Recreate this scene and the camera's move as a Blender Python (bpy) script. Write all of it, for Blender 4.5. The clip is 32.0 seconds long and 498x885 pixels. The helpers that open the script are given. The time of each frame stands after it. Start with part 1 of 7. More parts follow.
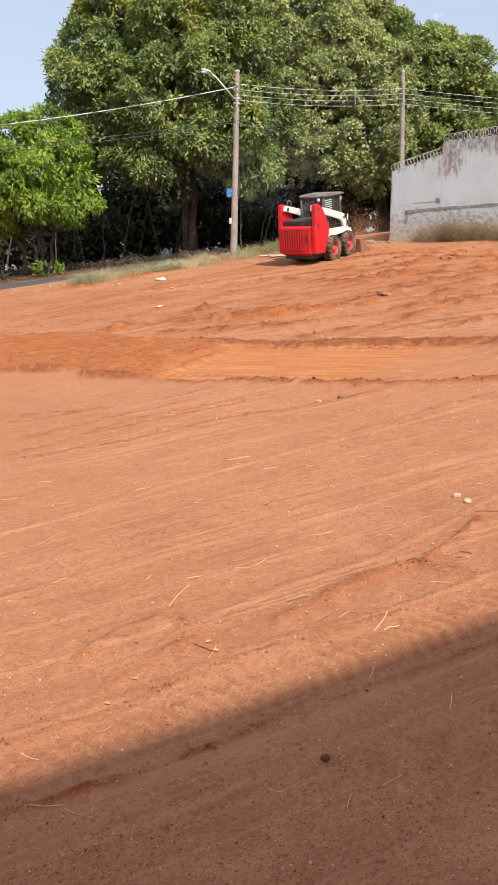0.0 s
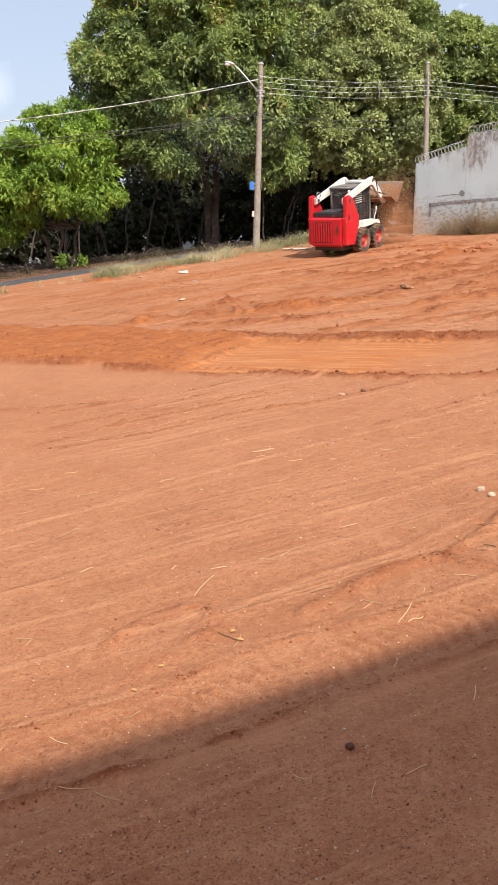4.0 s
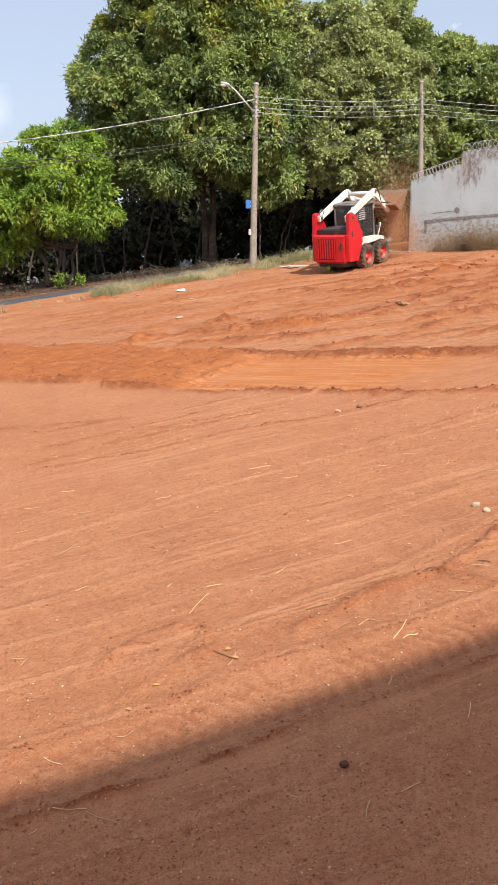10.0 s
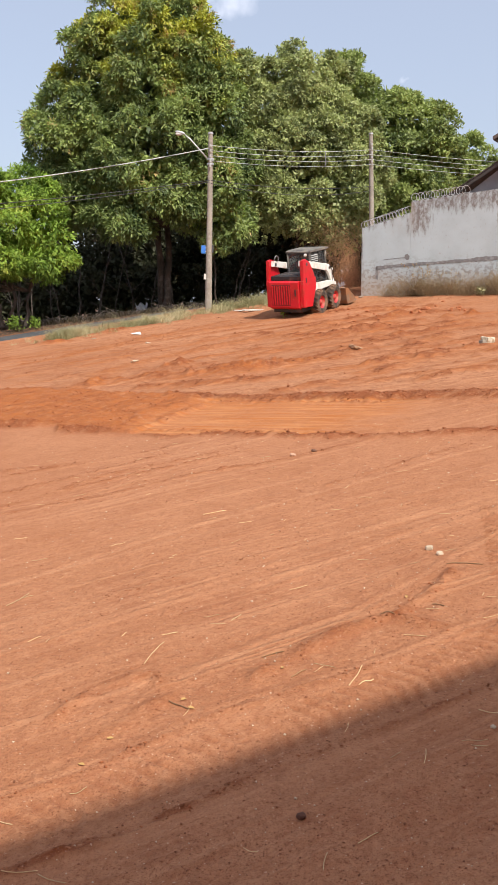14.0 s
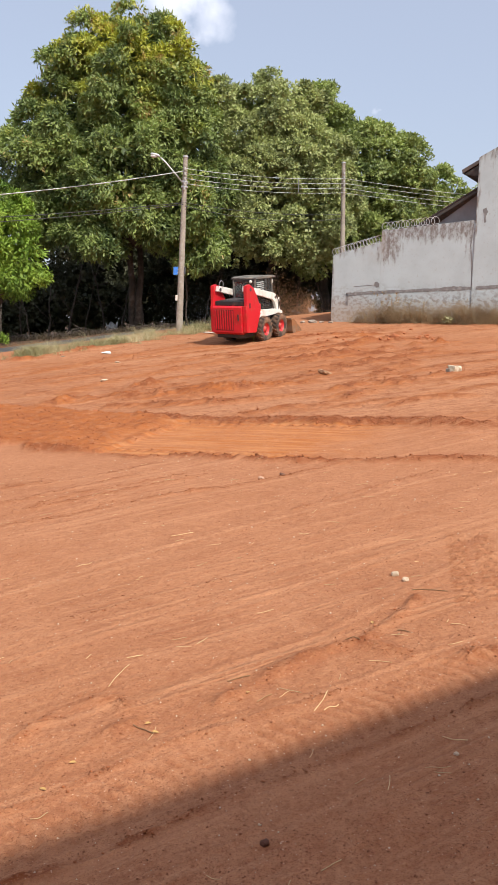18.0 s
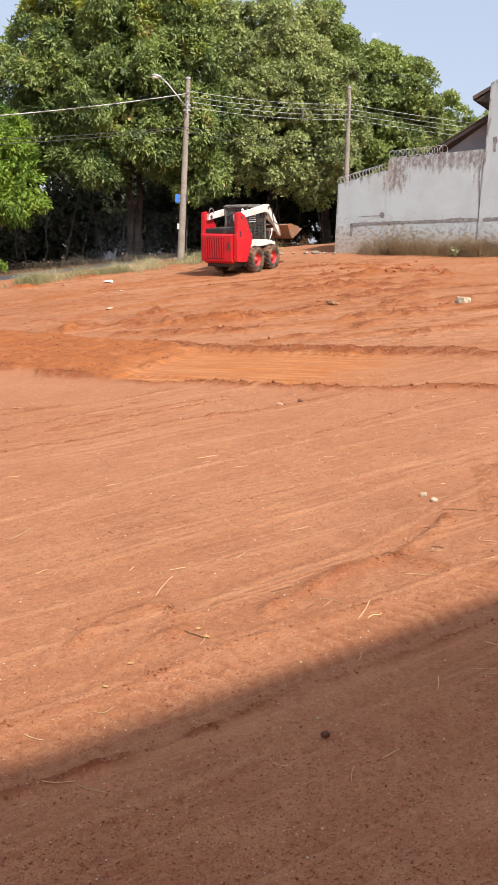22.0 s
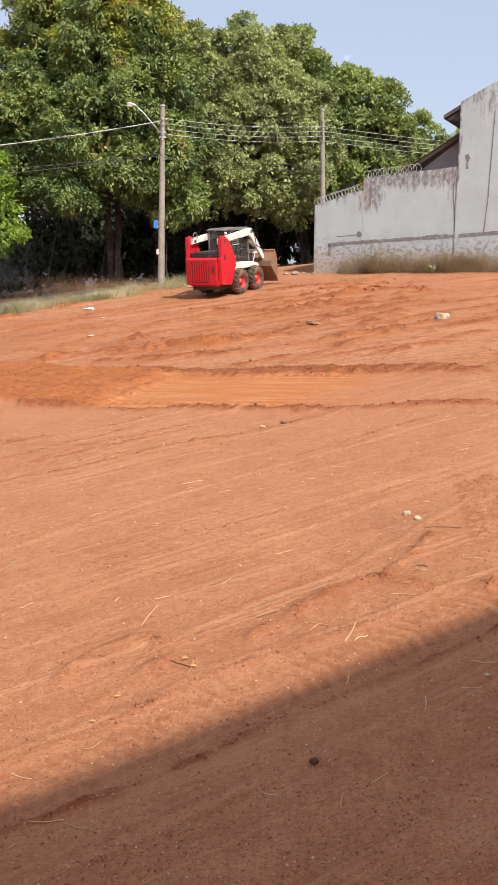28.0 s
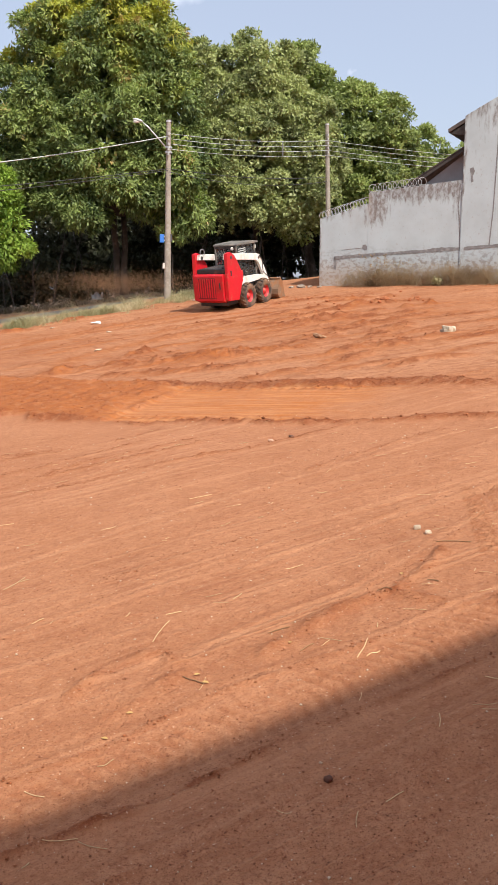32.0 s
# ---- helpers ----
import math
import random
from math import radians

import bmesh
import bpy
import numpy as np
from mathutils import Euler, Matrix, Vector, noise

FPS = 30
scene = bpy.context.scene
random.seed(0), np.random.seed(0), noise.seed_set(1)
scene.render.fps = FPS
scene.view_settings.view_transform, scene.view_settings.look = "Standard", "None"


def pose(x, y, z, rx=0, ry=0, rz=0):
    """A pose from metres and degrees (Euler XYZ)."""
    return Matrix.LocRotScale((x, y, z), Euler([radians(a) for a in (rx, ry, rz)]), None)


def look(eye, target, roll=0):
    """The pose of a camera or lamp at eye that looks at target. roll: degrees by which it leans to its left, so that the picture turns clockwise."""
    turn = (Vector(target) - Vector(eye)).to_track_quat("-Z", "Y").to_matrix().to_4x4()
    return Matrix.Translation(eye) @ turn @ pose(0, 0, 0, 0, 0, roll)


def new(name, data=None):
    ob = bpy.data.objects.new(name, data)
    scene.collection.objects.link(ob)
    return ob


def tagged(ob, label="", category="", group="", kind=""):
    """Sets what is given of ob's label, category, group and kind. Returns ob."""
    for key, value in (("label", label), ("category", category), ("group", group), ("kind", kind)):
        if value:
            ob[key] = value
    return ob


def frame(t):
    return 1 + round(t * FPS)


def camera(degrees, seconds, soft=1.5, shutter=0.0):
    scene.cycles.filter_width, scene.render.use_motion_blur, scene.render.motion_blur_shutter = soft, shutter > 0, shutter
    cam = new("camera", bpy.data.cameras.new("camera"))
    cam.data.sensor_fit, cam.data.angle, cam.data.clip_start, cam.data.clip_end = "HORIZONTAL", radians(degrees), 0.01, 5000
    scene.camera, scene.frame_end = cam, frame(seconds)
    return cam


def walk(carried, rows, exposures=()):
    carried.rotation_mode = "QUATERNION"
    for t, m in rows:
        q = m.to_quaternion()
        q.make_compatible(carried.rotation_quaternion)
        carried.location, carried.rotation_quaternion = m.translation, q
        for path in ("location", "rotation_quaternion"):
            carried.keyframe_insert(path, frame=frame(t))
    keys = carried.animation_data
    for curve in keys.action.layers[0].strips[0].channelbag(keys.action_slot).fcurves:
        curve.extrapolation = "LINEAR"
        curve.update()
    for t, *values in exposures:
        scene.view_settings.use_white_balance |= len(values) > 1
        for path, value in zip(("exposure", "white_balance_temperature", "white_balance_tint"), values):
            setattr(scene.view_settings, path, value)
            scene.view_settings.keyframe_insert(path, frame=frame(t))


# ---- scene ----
cam = camera(34.0, 32.0)
CAMERA_ROWS = [  # seconds, place, turn
    (0.0, 0.011, 0.007, 1.961, 76.55, 0.19, 0.08),
    (0.5, 0.005, -0.002, 1.968, 76.62, 0.29, 0.16),
    (1.0, -0.002, -0.012, 1.966, 76.70, 0.35, 0.61),
    (1.5, -0.016, -0.023, 1.963, 76.79, 0.24, 1.05),
    (2.0, -0.023, -0.026, 1.961, 76.80, 0.10, 1.07),
    (2.5, -0.009, -0.026, 1.968, 76.67, 0.13, 0.72),
    (4.5, -0.014, -0.027, 1.958, 75.91, 0.19, 2.19),
    (5.0, -0.014, -0.026, 1.956, 75.69, 0.11, 2.93),
    (5.5, -0.018, -0.028, 1.947, 75.47, 0.08, 3.63),
    (6.0, -0.026, -0.042, 1.944, 75.64, 0.15, 4.13),
    (6.5, -0.023, -0.047, 1.955, 76.03, 0.41, 4.42),
    (7.0, -0.018, -0.043, 1.952, 76.18, 0.56, 4.54),
    (7.5, -0.008, -0.045, 1.955, 76.09, 0.75, 4.53),
    (8.0, -0.013, -0.047, 1.951, 76.15, 0.95, 4.44),
    (8.5, -0.016, -0.051, 1.964, 76.52, 1.01, 4.02),
    (9.0, -0.002, -0.050, 1.965, 77.06, 1.08, 3.29),
    (9.5, 0.009, -0.049, 1.985, 77.38, 0.77, 2.29),
    (10.0, 0.015, -0.041, 1.968, 77.27, 0.62, 1.41),
    (10.5, 0.020, -0.046, 1.970, 77.54, 0.60, 0.80),
    (11.0, 0.017, -0.053, 1.993, 78.50, 0.72, 0.49),
    (11.5, 0.004, -0.063, 2.008, 79.54, 0.63, -0.07),
    (12.0, 0.006, -0.079, 2.012, 80.33, 0.57, -0.99),
    (12.5, 0.030, -0.067, 2.014, 80.69, 0.44, -1.71),
    (13.0, 0.034, -0.056, 2.009, 80.62, 0.39, -1.73),
    (13.5, 0.022, -0.057, 2.004, 80.38, 0.34, -1.62),
    (15.5, 0.036, -0.047, 1.993, 79.88, 0.64, -2.24),
    (16.0, 0.031, -0.037, 1.992, 80.25, 0.63, -2.78),
    (16.5, 0.034, -0.047, 2.016, 80.85, -0.10, -3.93),
    (17.0, 0.006, -0.056, 2.018, 81.25, -0.83, -4.22),
    (17.5, 0.008, -0.081, 2.012, 81.53, -1.25, -4.16),
    (18.0, 0.004, -0.075, 2.014, 81.70, -1.29, -3.74),
    (18.5, -0.006, -0.067, 2.016, 81.90, -1.40, -3.20),
    (19.0, -0.017, -0.063, 2.017, 82.12, -1.75, -2.68),
    (19.5, -0.100, -0.089, 2.031, 81.87, -2.38, -2.39),
    (20.0, -0.243, -0.122, 2.012, 80.93, -3.00, -2.71),
    (20.5, -0.248, -0.132, 1.966, 79.88, -3.10, -3.74),
    (21.0, -0.259, -0.123, 1.948, 78.92, -2.55, -4.92),
    (21.5, -0.265, -0.131, 1.927, 77.88, -2.09, -4.91),
    (22.0, -0.286, -0.131, 1.917, 77.17, -1.95, -4.19),
    (22.5, -0.287, -0.139, 1.920, 76.92, -1.96, -3.32),
    (23.0, -0.303, -0.143, 1.916, 77.18, -1.96, -2.58),
    (23.5, -0.291, -0.148, 1.937, 77.76, -1.69, -2.36),
    (24.0, -0.284, -0.142, 1.934, 77.97, -1.46, -2.34),
    (24.5, -0.266, -0.147, 1.929, 77.93, -1.37, -2.43),
    (25.0, -0.244, -0.156, 1.934, 77.79, -1.22, -2.67),
    (25.5, -0.244, -0.155, 1.932, 77.96, -0.95, -3.07),
    (26.0, -0.247, -0.159, 1.944, 78.69, -0.52, -3.86),
    (26.5, -0.243, -0.156, 1.963, 79.41, -0.27, -4.91),
    (28.5, -0.251, -0.137, 1.948, 78.49, -0.22, -5.55),
    (29.0, -0.254, -0.134, 1.951, 78.55, -0.32, -5.62),
    (29.5, -0.262, -0.135, 1.952, 78.53, -0.19, -5.58),
    (30.0, -0.270, -0.140, 1.954, 78.59, -0.17, -5.40),
    (30.5, -0.278, -0.146, 1.956, 78.63, -0.23, -5.14),
    (31.0, -0.281, -0.149, 1.955, 78.84, -0.24, -5.01),
    (31.5, -0.275, -0.146, 1.965, 79.18, -0.07, -5.09),
    (32.0, -0.277, -0.139, 1.965, 79.51, 0.11, -5.14),
]

walk(cam, [(r[0], pose(*r[1:])) for r in CAMERA_ROWS], exposures=((0, 0.83), (9, 0.83), (12, 0.77), (19, 0.70), (22, 0.82), (24.5, 0.88), (26, 0.82), (32, 0.78)))

# ---- light: a high sun behind the camera to the right, thin haze, a few clouds ----
SUN_FROM = Vector((0.50, -0.87, 0)).normalized()
SUN_HEIGHT = 50.0
sun_way = Vector((SUN_FROM.x * math.cos(radians(SUN_HEIGHT)), SUN_FROM.y * math.cos(radians(SUN_HEIGHT)), math.sin(radians(SUN_HEIGHT))))
sun = new("sun", bpy.data.lights.new("sun", "SUN"))
sun.data.energy, sun.data.angle, sun.data.color = 2.8, radians(1.1), (1.0, 0.95, 0.865)
sun.matrix_world = look(sun_way * 60, (0, 0, 0))

CLOUDS = [((-0.030, 0.94, 0.343), 0.055, 0.7), ((0.012, 0.943, 0.333), 0.040, 0.6), ((-0.326, 0.925, 0.196), 0.036, 0.30), ((-0.30, 0.94, 0.16), 0.032, 0.22)]  # way, size, density
world = bpy.data.worlds.new("sky")
scene.world = world
world.use_nodes = True
wn, wl = world.node_tree.nodes, world.node_tree.links
sky = wn.new("ShaderNodeTexSky")
sky.sky_type, sky.sun_disc = "NISHITA", False
sky.sun_elevation = radians(SUN_HEIGHT)
sky.sun_rotation = math.atan2(SUN_FROM.x, SUN_FROM.y)
sky.air_density, sky.dust_density, sky.ozone_density = 1.0, 3.0, 1.0
back = wn["Background"]
back.inputs["Strength"].default_value = 0.147
coord = wn.new("ShaderNodeTexCoord")
cmap = wn.new("ShaderNodeMapping")
cmap.inputs["Scale"].default_value = (1.6, 1.6, 3.6)
cmap.inputs["Location"].default_value = (0.35, 0.1, 0.05)
cn = wn.new("ShaderNodeTexNoise")
cn.inputs["Scale"].default_value, cn.inputs["Detail"].default_value, cn.inputs["Roughness"].default_value = 2.2, 7.0, 0.55
cr = wn.new("ShaderNodeValToRGB")
cr.color_ramp.elements[0].position, cr.color_ramp.elements[1].position = 0.72, 1.0
cmix = wn.new("ShaderNodeMixRGB")
cmix.inputs[2].default_value = (5.0, 5.3, 6.1, 1)
haze = wn.new("ShaderNodeMixRGB")
haze.inputs[0].default_value, haze.inputs[2].default_value = 0.66, (2.30, 2.46, 2.96, 1)
wl.new(coord.outputs["Generated"], cmap.inputs["Vector"])
wl.new(cmap.outputs["Vector"], cn.inputs["Vector"])
wl.new(cn.outputs["Fac"], cr.inputs["Fac"])
wl.new(cr.outputs["Color"], cmix.inputs[0])
wl.new(sky.outputs["Color"], haze.inputs[1])
wl.new(haze.outputs["Color"], cmix.inputs[1])
last = cmix.outputs["Color"]
for way, size, dense in CLOUDS:
    d = wn.new("ShaderNodeVectorMath")
    d.operation = "DISTANCE"
    d.inputs[1].default_value = way
    wl.new(coord.outputs["Generated"], d.inputs[0])
    f = wn.new("ShaderNodeMapRange")
    f.inputs["From Min"].default_value, f.inputs["From Max"].default_value, f.inputs["To Max"].default_value = size * 1.25, size * 0.1, 0.62
    wl.new(d.outputs["Value"], f.inputs["Value"])
    g = wn.new("ShaderNodeTexNoise")
    g.inputs["Scale"].default_value, g.inputs["Detail"].default_value = 22.0, 8.0
    wl.new(coord.outputs["Generated"], g.inputs["Vector"])
    a = wn.new("ShaderNodeMath")
    a.operation = "ADD"
    wl.new(f.outputs["Result"], a.inputs[0])
    wl.new(g.outputs["Fac"], a.inputs[1])
    r = wn.new("ShaderNodeMapRange")
    r.inputs["From Min"].default_value, r.inputs["From Max"].default_value, r.inputs["To Max"].default_value = 0.74, 1.22, dense
    wl.new(a.outputs[0], r.inputs["Value"])
    x = wn.new("ShaderNodeMixRGB")
    x.inputs[2].default_value = (6.4, 6.4, 6.9, 1)
    wl.new(r.outputs["Result"], x.inputs[0])
    wl.new(last, x.inputs[1])
    last = x.outputs[0]
wl.new(last, back.inputs["Color"])


# ---- materials ----
def material(name, colour, rough=0.8, metal=0.0, spots=(), bump=(), random_tone=0.0, island=0.0, spec=0.5, transmission=0.0, alpha=1.0):
    """A surface: spots are (scale, colour, low, high, detail) laid over the base by noise; bump (scale, strength, detail)."""
    m = bpy.data.materials.new(name)
    m.use_nodes = True
    n, l = m.node_tree.nodes, m.node_tree.links
    b = n["Principled BSDF"]
    b.inputs["Roughness"].default_value, b.inputs["Metallic"].default_value = rough, metal
    b.inputs["Specular IOR Level"].default_value = spec
    b.inputs["Transmission Weight"].default_value, b.inputs["Alpha"].default_value = transmission, alpha
    c = n.new("ShaderNodeTexCoord")
    rgb = n.new("ShaderNodeRGB")
    rgb.outputs[0].default_value = (*colour, 1)
    out = rgb.outputs[0]
    for scale, tint, low, high, detail in spots:
        t = n.new("ShaderNodeTexNoise")
        t.inputs["Scale"].default_value, t.inputs["Detail"].default_value = scale, detail
        r = n.new("ShaderNodeMapRange")
        r.inputs["From Min"].default_value, r.inputs["From Max"].default_value = low, high
        x = n.new("ShaderNodeMixRGB")
        x.inputs[2].default_value = (*tint, 1)
        l.new(c.outputs["Object"], t.inputs["Vector"])
        l.new(t.outputs["Fac"], r.inputs["Value"])
        l.new(r.outputs["Result"], x.inputs[0])
        l.new(out, x.inputs[1])
        out = x.outputs[0]
    if random_tone or island:
        h = n.new("ShaderNodeHueSaturation")
        r = n.new("ShaderNodeMapRange")
        a = random_tone or island
        r.inputs["To Min"].default_value, r.inputs["To Max"].default_value = 1 - a, 1 + a
        if island:
            s = n.new("ShaderNodeNewGeometry").outputs["Random Per Island"]
        else:
            s = n.new("ShaderNodeObjectInfo").outputs["Random"]
        l.new(s, r.inputs["Value"])
        l.new(r.outputs["Result"], h.inputs["Value"])
        l.new(out, h.inputs["Color"])
        out = h.outputs["Color"]
    l.new(out, b.inputs["Base Color"])
    last = None
    for scale, strength, detail in bump:
        t = n.new("ShaderNodeTexNoise")
        t.inputs["Scale"].default_value, t.inputs["Detail"].default_value = scale, detail
        k = n.new("ShaderNodeBump")
        k.inputs["Strength"].default_value, k.inputs["Distance"].default_value = strength, 0.6 / scale
        l.new(c.outputs["Object"], t.inputs["Vector"])
        l.new(t.outputs["Fac"], k.inputs["Height"])
        if last:
            l.new(last, k.inputs["Normal"])
        last = k.outputs["Normal"]
    if last:
        l.new(last, b.inputs["Normal"])
    return m


def leaf_material(name, dark, light, old, old_from=0.72, flush=None, gloss=0.2, through_light=0.28):
    """Leaves: each its own green between dark and light, some old and yellow, shining through in the sun."""
    m = bpy.data.materials.new(name)
    m.use_nodes = True
    n, l = m.node_tree.nodes, m.node_tree.links
    b = n["Principled BSDF"]
    b.inputs["Roughness"].default_value = 0.46
    b.inputs["Specular IOR Level"].default_value = gloss
    g = n.new("ShaderNodeNewGeometry")
    r = n.new("ShaderNodeValToRGB")
    e = r.color_ramp.elements
    e[0].color, e[1].color = (*dark, 1), (*old, 1)
    e[1].position = 1.0
    k = e.new(old_from)
    k.color = (*light, 1)
    k = e.new(min(0.99, old_from + 0.16))
    k.color = (*light, 1)
    c = n.new("ShaderNodeTexCoord")
    t = n.new("ShaderNodeTexNoise")
    t.inputs["Scale"].default_value, t.inputs["Detail"].default_value = 0.85, 2.0
    mx = n.new("ShaderNodeMath")
    mx.operation = "MULTIPLY_ADD"
    mx.inputs[1].default_value, mx.inputs[2].default_value = 2.2, -1.1
    ad = n.new("ShaderNodeMath")
    ad.operation = "ADD"
    ad.use_clamp = True
    l.new(c.outputs["Object"], t.inputs["Vector"])
    l.new(t.outputs["Fac"], mx.inputs[0])
    l.new(mx.outputs[0], ad.inputs[0])
    one = n.new("ShaderNodeMath")
    one.operation = "MULTIPLY_ADD"
    one.inputs[1].default_value, one.inputs[2].default_value = 0.40, 0.28
    l.new(g.outputs["Random Per Island"], one.inputs[0])
    l.new(one.outputs[0], ad.inputs[1])
    l.new(ad.outputs[0], r.inputs["Fac"])
    tone = r.outputs["Color"]
    if flush:
        # young yellow shoots over the top of the crown, from the height given
        height, colour = flush
        sp = n.new("ShaderNodeSeparateXYZ")
        l.new(c.outputs["Object"], sp.inputs[0])
        t2 = n.new("ShaderNodeTexNoise")
        t2.inputs["Scale"].default_value, t2.inputs["Detail"].default_value = 1.1, 2.0
        l.new(c.outputs["Object"], t2.inputs["Vector"])
        s2 = n.new("ShaderNodeMath")
        s2.operation = "MULTIPLY_ADD"
        s2.inputs[1].default_value, s2.inputs[2].default_value = 9.0, -4.5
        l.new(t2.outputs["Fac"], s2.inputs[0])
        s3 = n.new("ShaderNodeMath")
        l.new(sp.outputs["Z"], s3.inputs[0])
        l.new(s2.outputs[0], s3.inputs[1])
        rr = n.new("ShaderNodeMapRange")
        rr.inputs["From Min"].default_value, rr.inputs["From Max"].default_value, rr.inputs["To Max"].default_value = height, height + 2.2, 0.75
        l.new(s3.outputs[0], rr.inputs["Value"])
        fx = n.new("ShaderNodeMixRGB")
        fx.inputs[2].default_value = (*colour, 1)
        t4 = n.new("ShaderNodeTexNoise")
        t4.inputs["Scale"].default_value, t4.inputs["Detail"].default_value = 0.95, 3.0
        l.new(c.outputs["Object"], t4.inputs["Vector"])
        r4 = n.new("ShaderNodeMapRange")
        r4.inputs["From Min"].default_value, r4.inputs["From Max"].default_value = 0.47, 0.55
        l.new(t4.outputs["Fac"], r4.inputs["Value"])
        tufts = n.new("ShaderNodeMath")
        tufts.operation = "MULTIPLY"
        l.new(rr.outputs["Result"], tufts.inputs[0])
        l.new(r4.outputs["Result"], tufts.inputs[1])
        l.new(tufts.outputs[0], fx.inputs[0])
        l.new(tone, fx.inputs[1])
        tone = fx.outputs[0]
        # reddish flower stalks among the shoots
        t3 = n.new("ShaderNodeTexNoise")
        t3.inputs["Scale"].default_value, t3.inputs["Detail"].default_value = 1.7, 3.0
        t3.inputs["Roughness"].default_value = 0.7
        l.new(c.outputs["Object"], t3.inputs["Vector"])
        r3 = n.new("ShaderNodeMapRange")
        r3.inputs["From Min"].default_value, r3.inputs["From Max"].default_value = 0.57, 0.65
        l.new(t3.outputs["Fac"], r3.inputs["Value"])
        m3 = n.new("ShaderNodeMath")
        m3.operation = "MULTIPLY"
        l.new(r3.outputs["Result"], m3.inputs[0])
        l.new(rr.outputs["Result"], m3.inputs[1])
        f3 = n.new("ShaderNodeMixRGB")
        f3.inputs[2].default_value = (0.40, 0.24, 0.10, 1)
        l.new(m3.outputs[0], f3.inputs[0])
        l.new(tone, f3.inputs[1])
        tone = f3.outputs[0]
    l.new(tone, b.inputs["Base Color"])
    tr = n.new("ShaderNodeBsdfTranslucent")
    l.new(tone, tr.inputs["Color"])
    mix = n.new("ShaderNodeMixShader")
    mix.inputs[0].default_value = through_light
    l.new(b.outputs[0], mix.inputs[1])
    l.new(tr.outputs[0], mix.inputs[2])
    l.new(mix.outputs[0], n["Material Output"].inputs["Surface"])
    return m


def soil_material():
    """Red earth: dusty and trodden, with darker damp fresh soil where the attribute 'fresh' is high and pale dust where 'pale' is."""
    m = bpy.data.materials.new("red_earth")
    m.use_nodes = True
    n, l = m.node_tree.nodes, m.node_tree.links
    b = n["Principled BSDF"]
    b.inputs["Roughness"].default_value, b.inputs["Specular IOR Level"].default_value = 0.95, 0.15
    c = n.new("ShaderNodeTexCoord")

    def noise_tex(scale, detail=4.0, rough=0.55):
        t = n.new("ShaderNodeTexNoise")
        t.inputs["Scale"].default_value, t.inputs["Detail"].default_value, t.inputs["Roughness"].default_value = scale, detail, rough
        l.new(c.outputs["Object"], t.inputs["Vector"])
        return t.outputs["Fac"]

    def span(value, low, high):
        r = n.new("ShaderNodeMapRange")
        r.inputs["From Min"].default_value, r.inputs["From Max"].default_value = low, high
        l.new(value, r.inputs["Value"])
        return r.outputs["Result"]

    def blend(fac, a, tint, by="MIX"):
        x = n.new("ShaderNodeMixRGB")
        x.blend_type = by
        l.new(fac, x.inputs[0])
        l.new(a, x.inputs[1])
        if isinstance(tint, tuple):
            x.inputs[2].default_value = (*tint, 1)
        else:
            l.new(tint, x.inputs[2])
        return x.outputs[0]

    def times(a, k):
        x = n.new("ShaderNodeMath")
        x.operation = "MULTIPLY"
        l.new(a, x.inputs[0])
        x.inputs[1].default_value = k
        return x.outputs[0]

    base = n.new("ShaderNodeRGB")
    base.outputs[0].default_value = (*SOIL, 1)
    col = blend(times(span(noise_tex(0.55, 5), 0.42, 0.62), 0.55), base.outputs[0], SOIL_DUSTY)
    col = blend(times(span(noise_tex(2.6, 5), 0.45, 0.66), 0.28), col, SOIL_DARK)
    pale = n.new("ShaderNodeAttribute")
    pale.attribute_name = "pale"
    col = blend(pale.outputs["Fac"], col, SOIL_PALE)
    fresh = n.new("ShaderNodeAttribute")
    fresh.attribute_name = "fresh"
    col = blend(fresh.outputs["Fac"], col, SOIL_FRESH)
    # deep turned soil, and shade painted into tread hollows and lips
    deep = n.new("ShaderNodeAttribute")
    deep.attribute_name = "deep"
    col = blend(deep.outputs["Fac"], col, SOIL_DEEP_AND_SHADE)
    col = blend(times(span(noise_tex(34, 4), 0.52, 0.60), 0.36), col, SOIL_DARK)
    col = blend(times(span(noise_tex(15, 6, 0.68), 0.53, 0.60), 0.30), col, SOIL_DARK)
    col = blend(times(span(noise_tex(7, 6, 0.7), 0.52, 0.64), 0.30), col, SOIL_PALE)
    col = blend(times(span(noise_tex(90, 3), 0.57, 0.68), 0.65), col, (0.20, 0.065, 0.032))
    col = blend(times(span(noise_tex(210, 2), 0.56, 0.66), 0.60), col, (0.17, 0.055, 0.030))
    col = blend(times(span(noise_tex(240, 2), 0.60, 0.70), 0.40), col, SOIL_PALE)
    col = blend(times(span(noise_tex(47, 3), 0.58, 0.70), 0.45), col, SOIL_PALE)
    col = blend(times(span(noise_tex(70, 1), 0.72, 0.77), 0.7), col, (0.66, 0.44, 0.30))
    # wheel streaks: long thin bands along the way the machine drives
    def streak(turn, along, across, low, high, detail=2.0):
        a, b2 = n.new("ShaderNodeMapping"), n.new("ShaderNodeMapping")
        a.inputs["Rotation"].default_value = (0, 0, -radians(turn))
        b2.inputs["Scale"].default_value = (along, across, 0.0)
        t = n.new("ShaderNodeTexNoise")
        t.inputs["Scale"].default_value, t.inputs["Detail"].default_value = 1.0, detail
        l.new(c.outputs["Object"], a.inputs["Vector"])
        l.new(a.outputs["Vector"], b2.inputs["Vector"])
        l.new(b2.outputs["Vector"], t.inputs["Vector"])
        return span(t.outputs["Fac"], low, high)

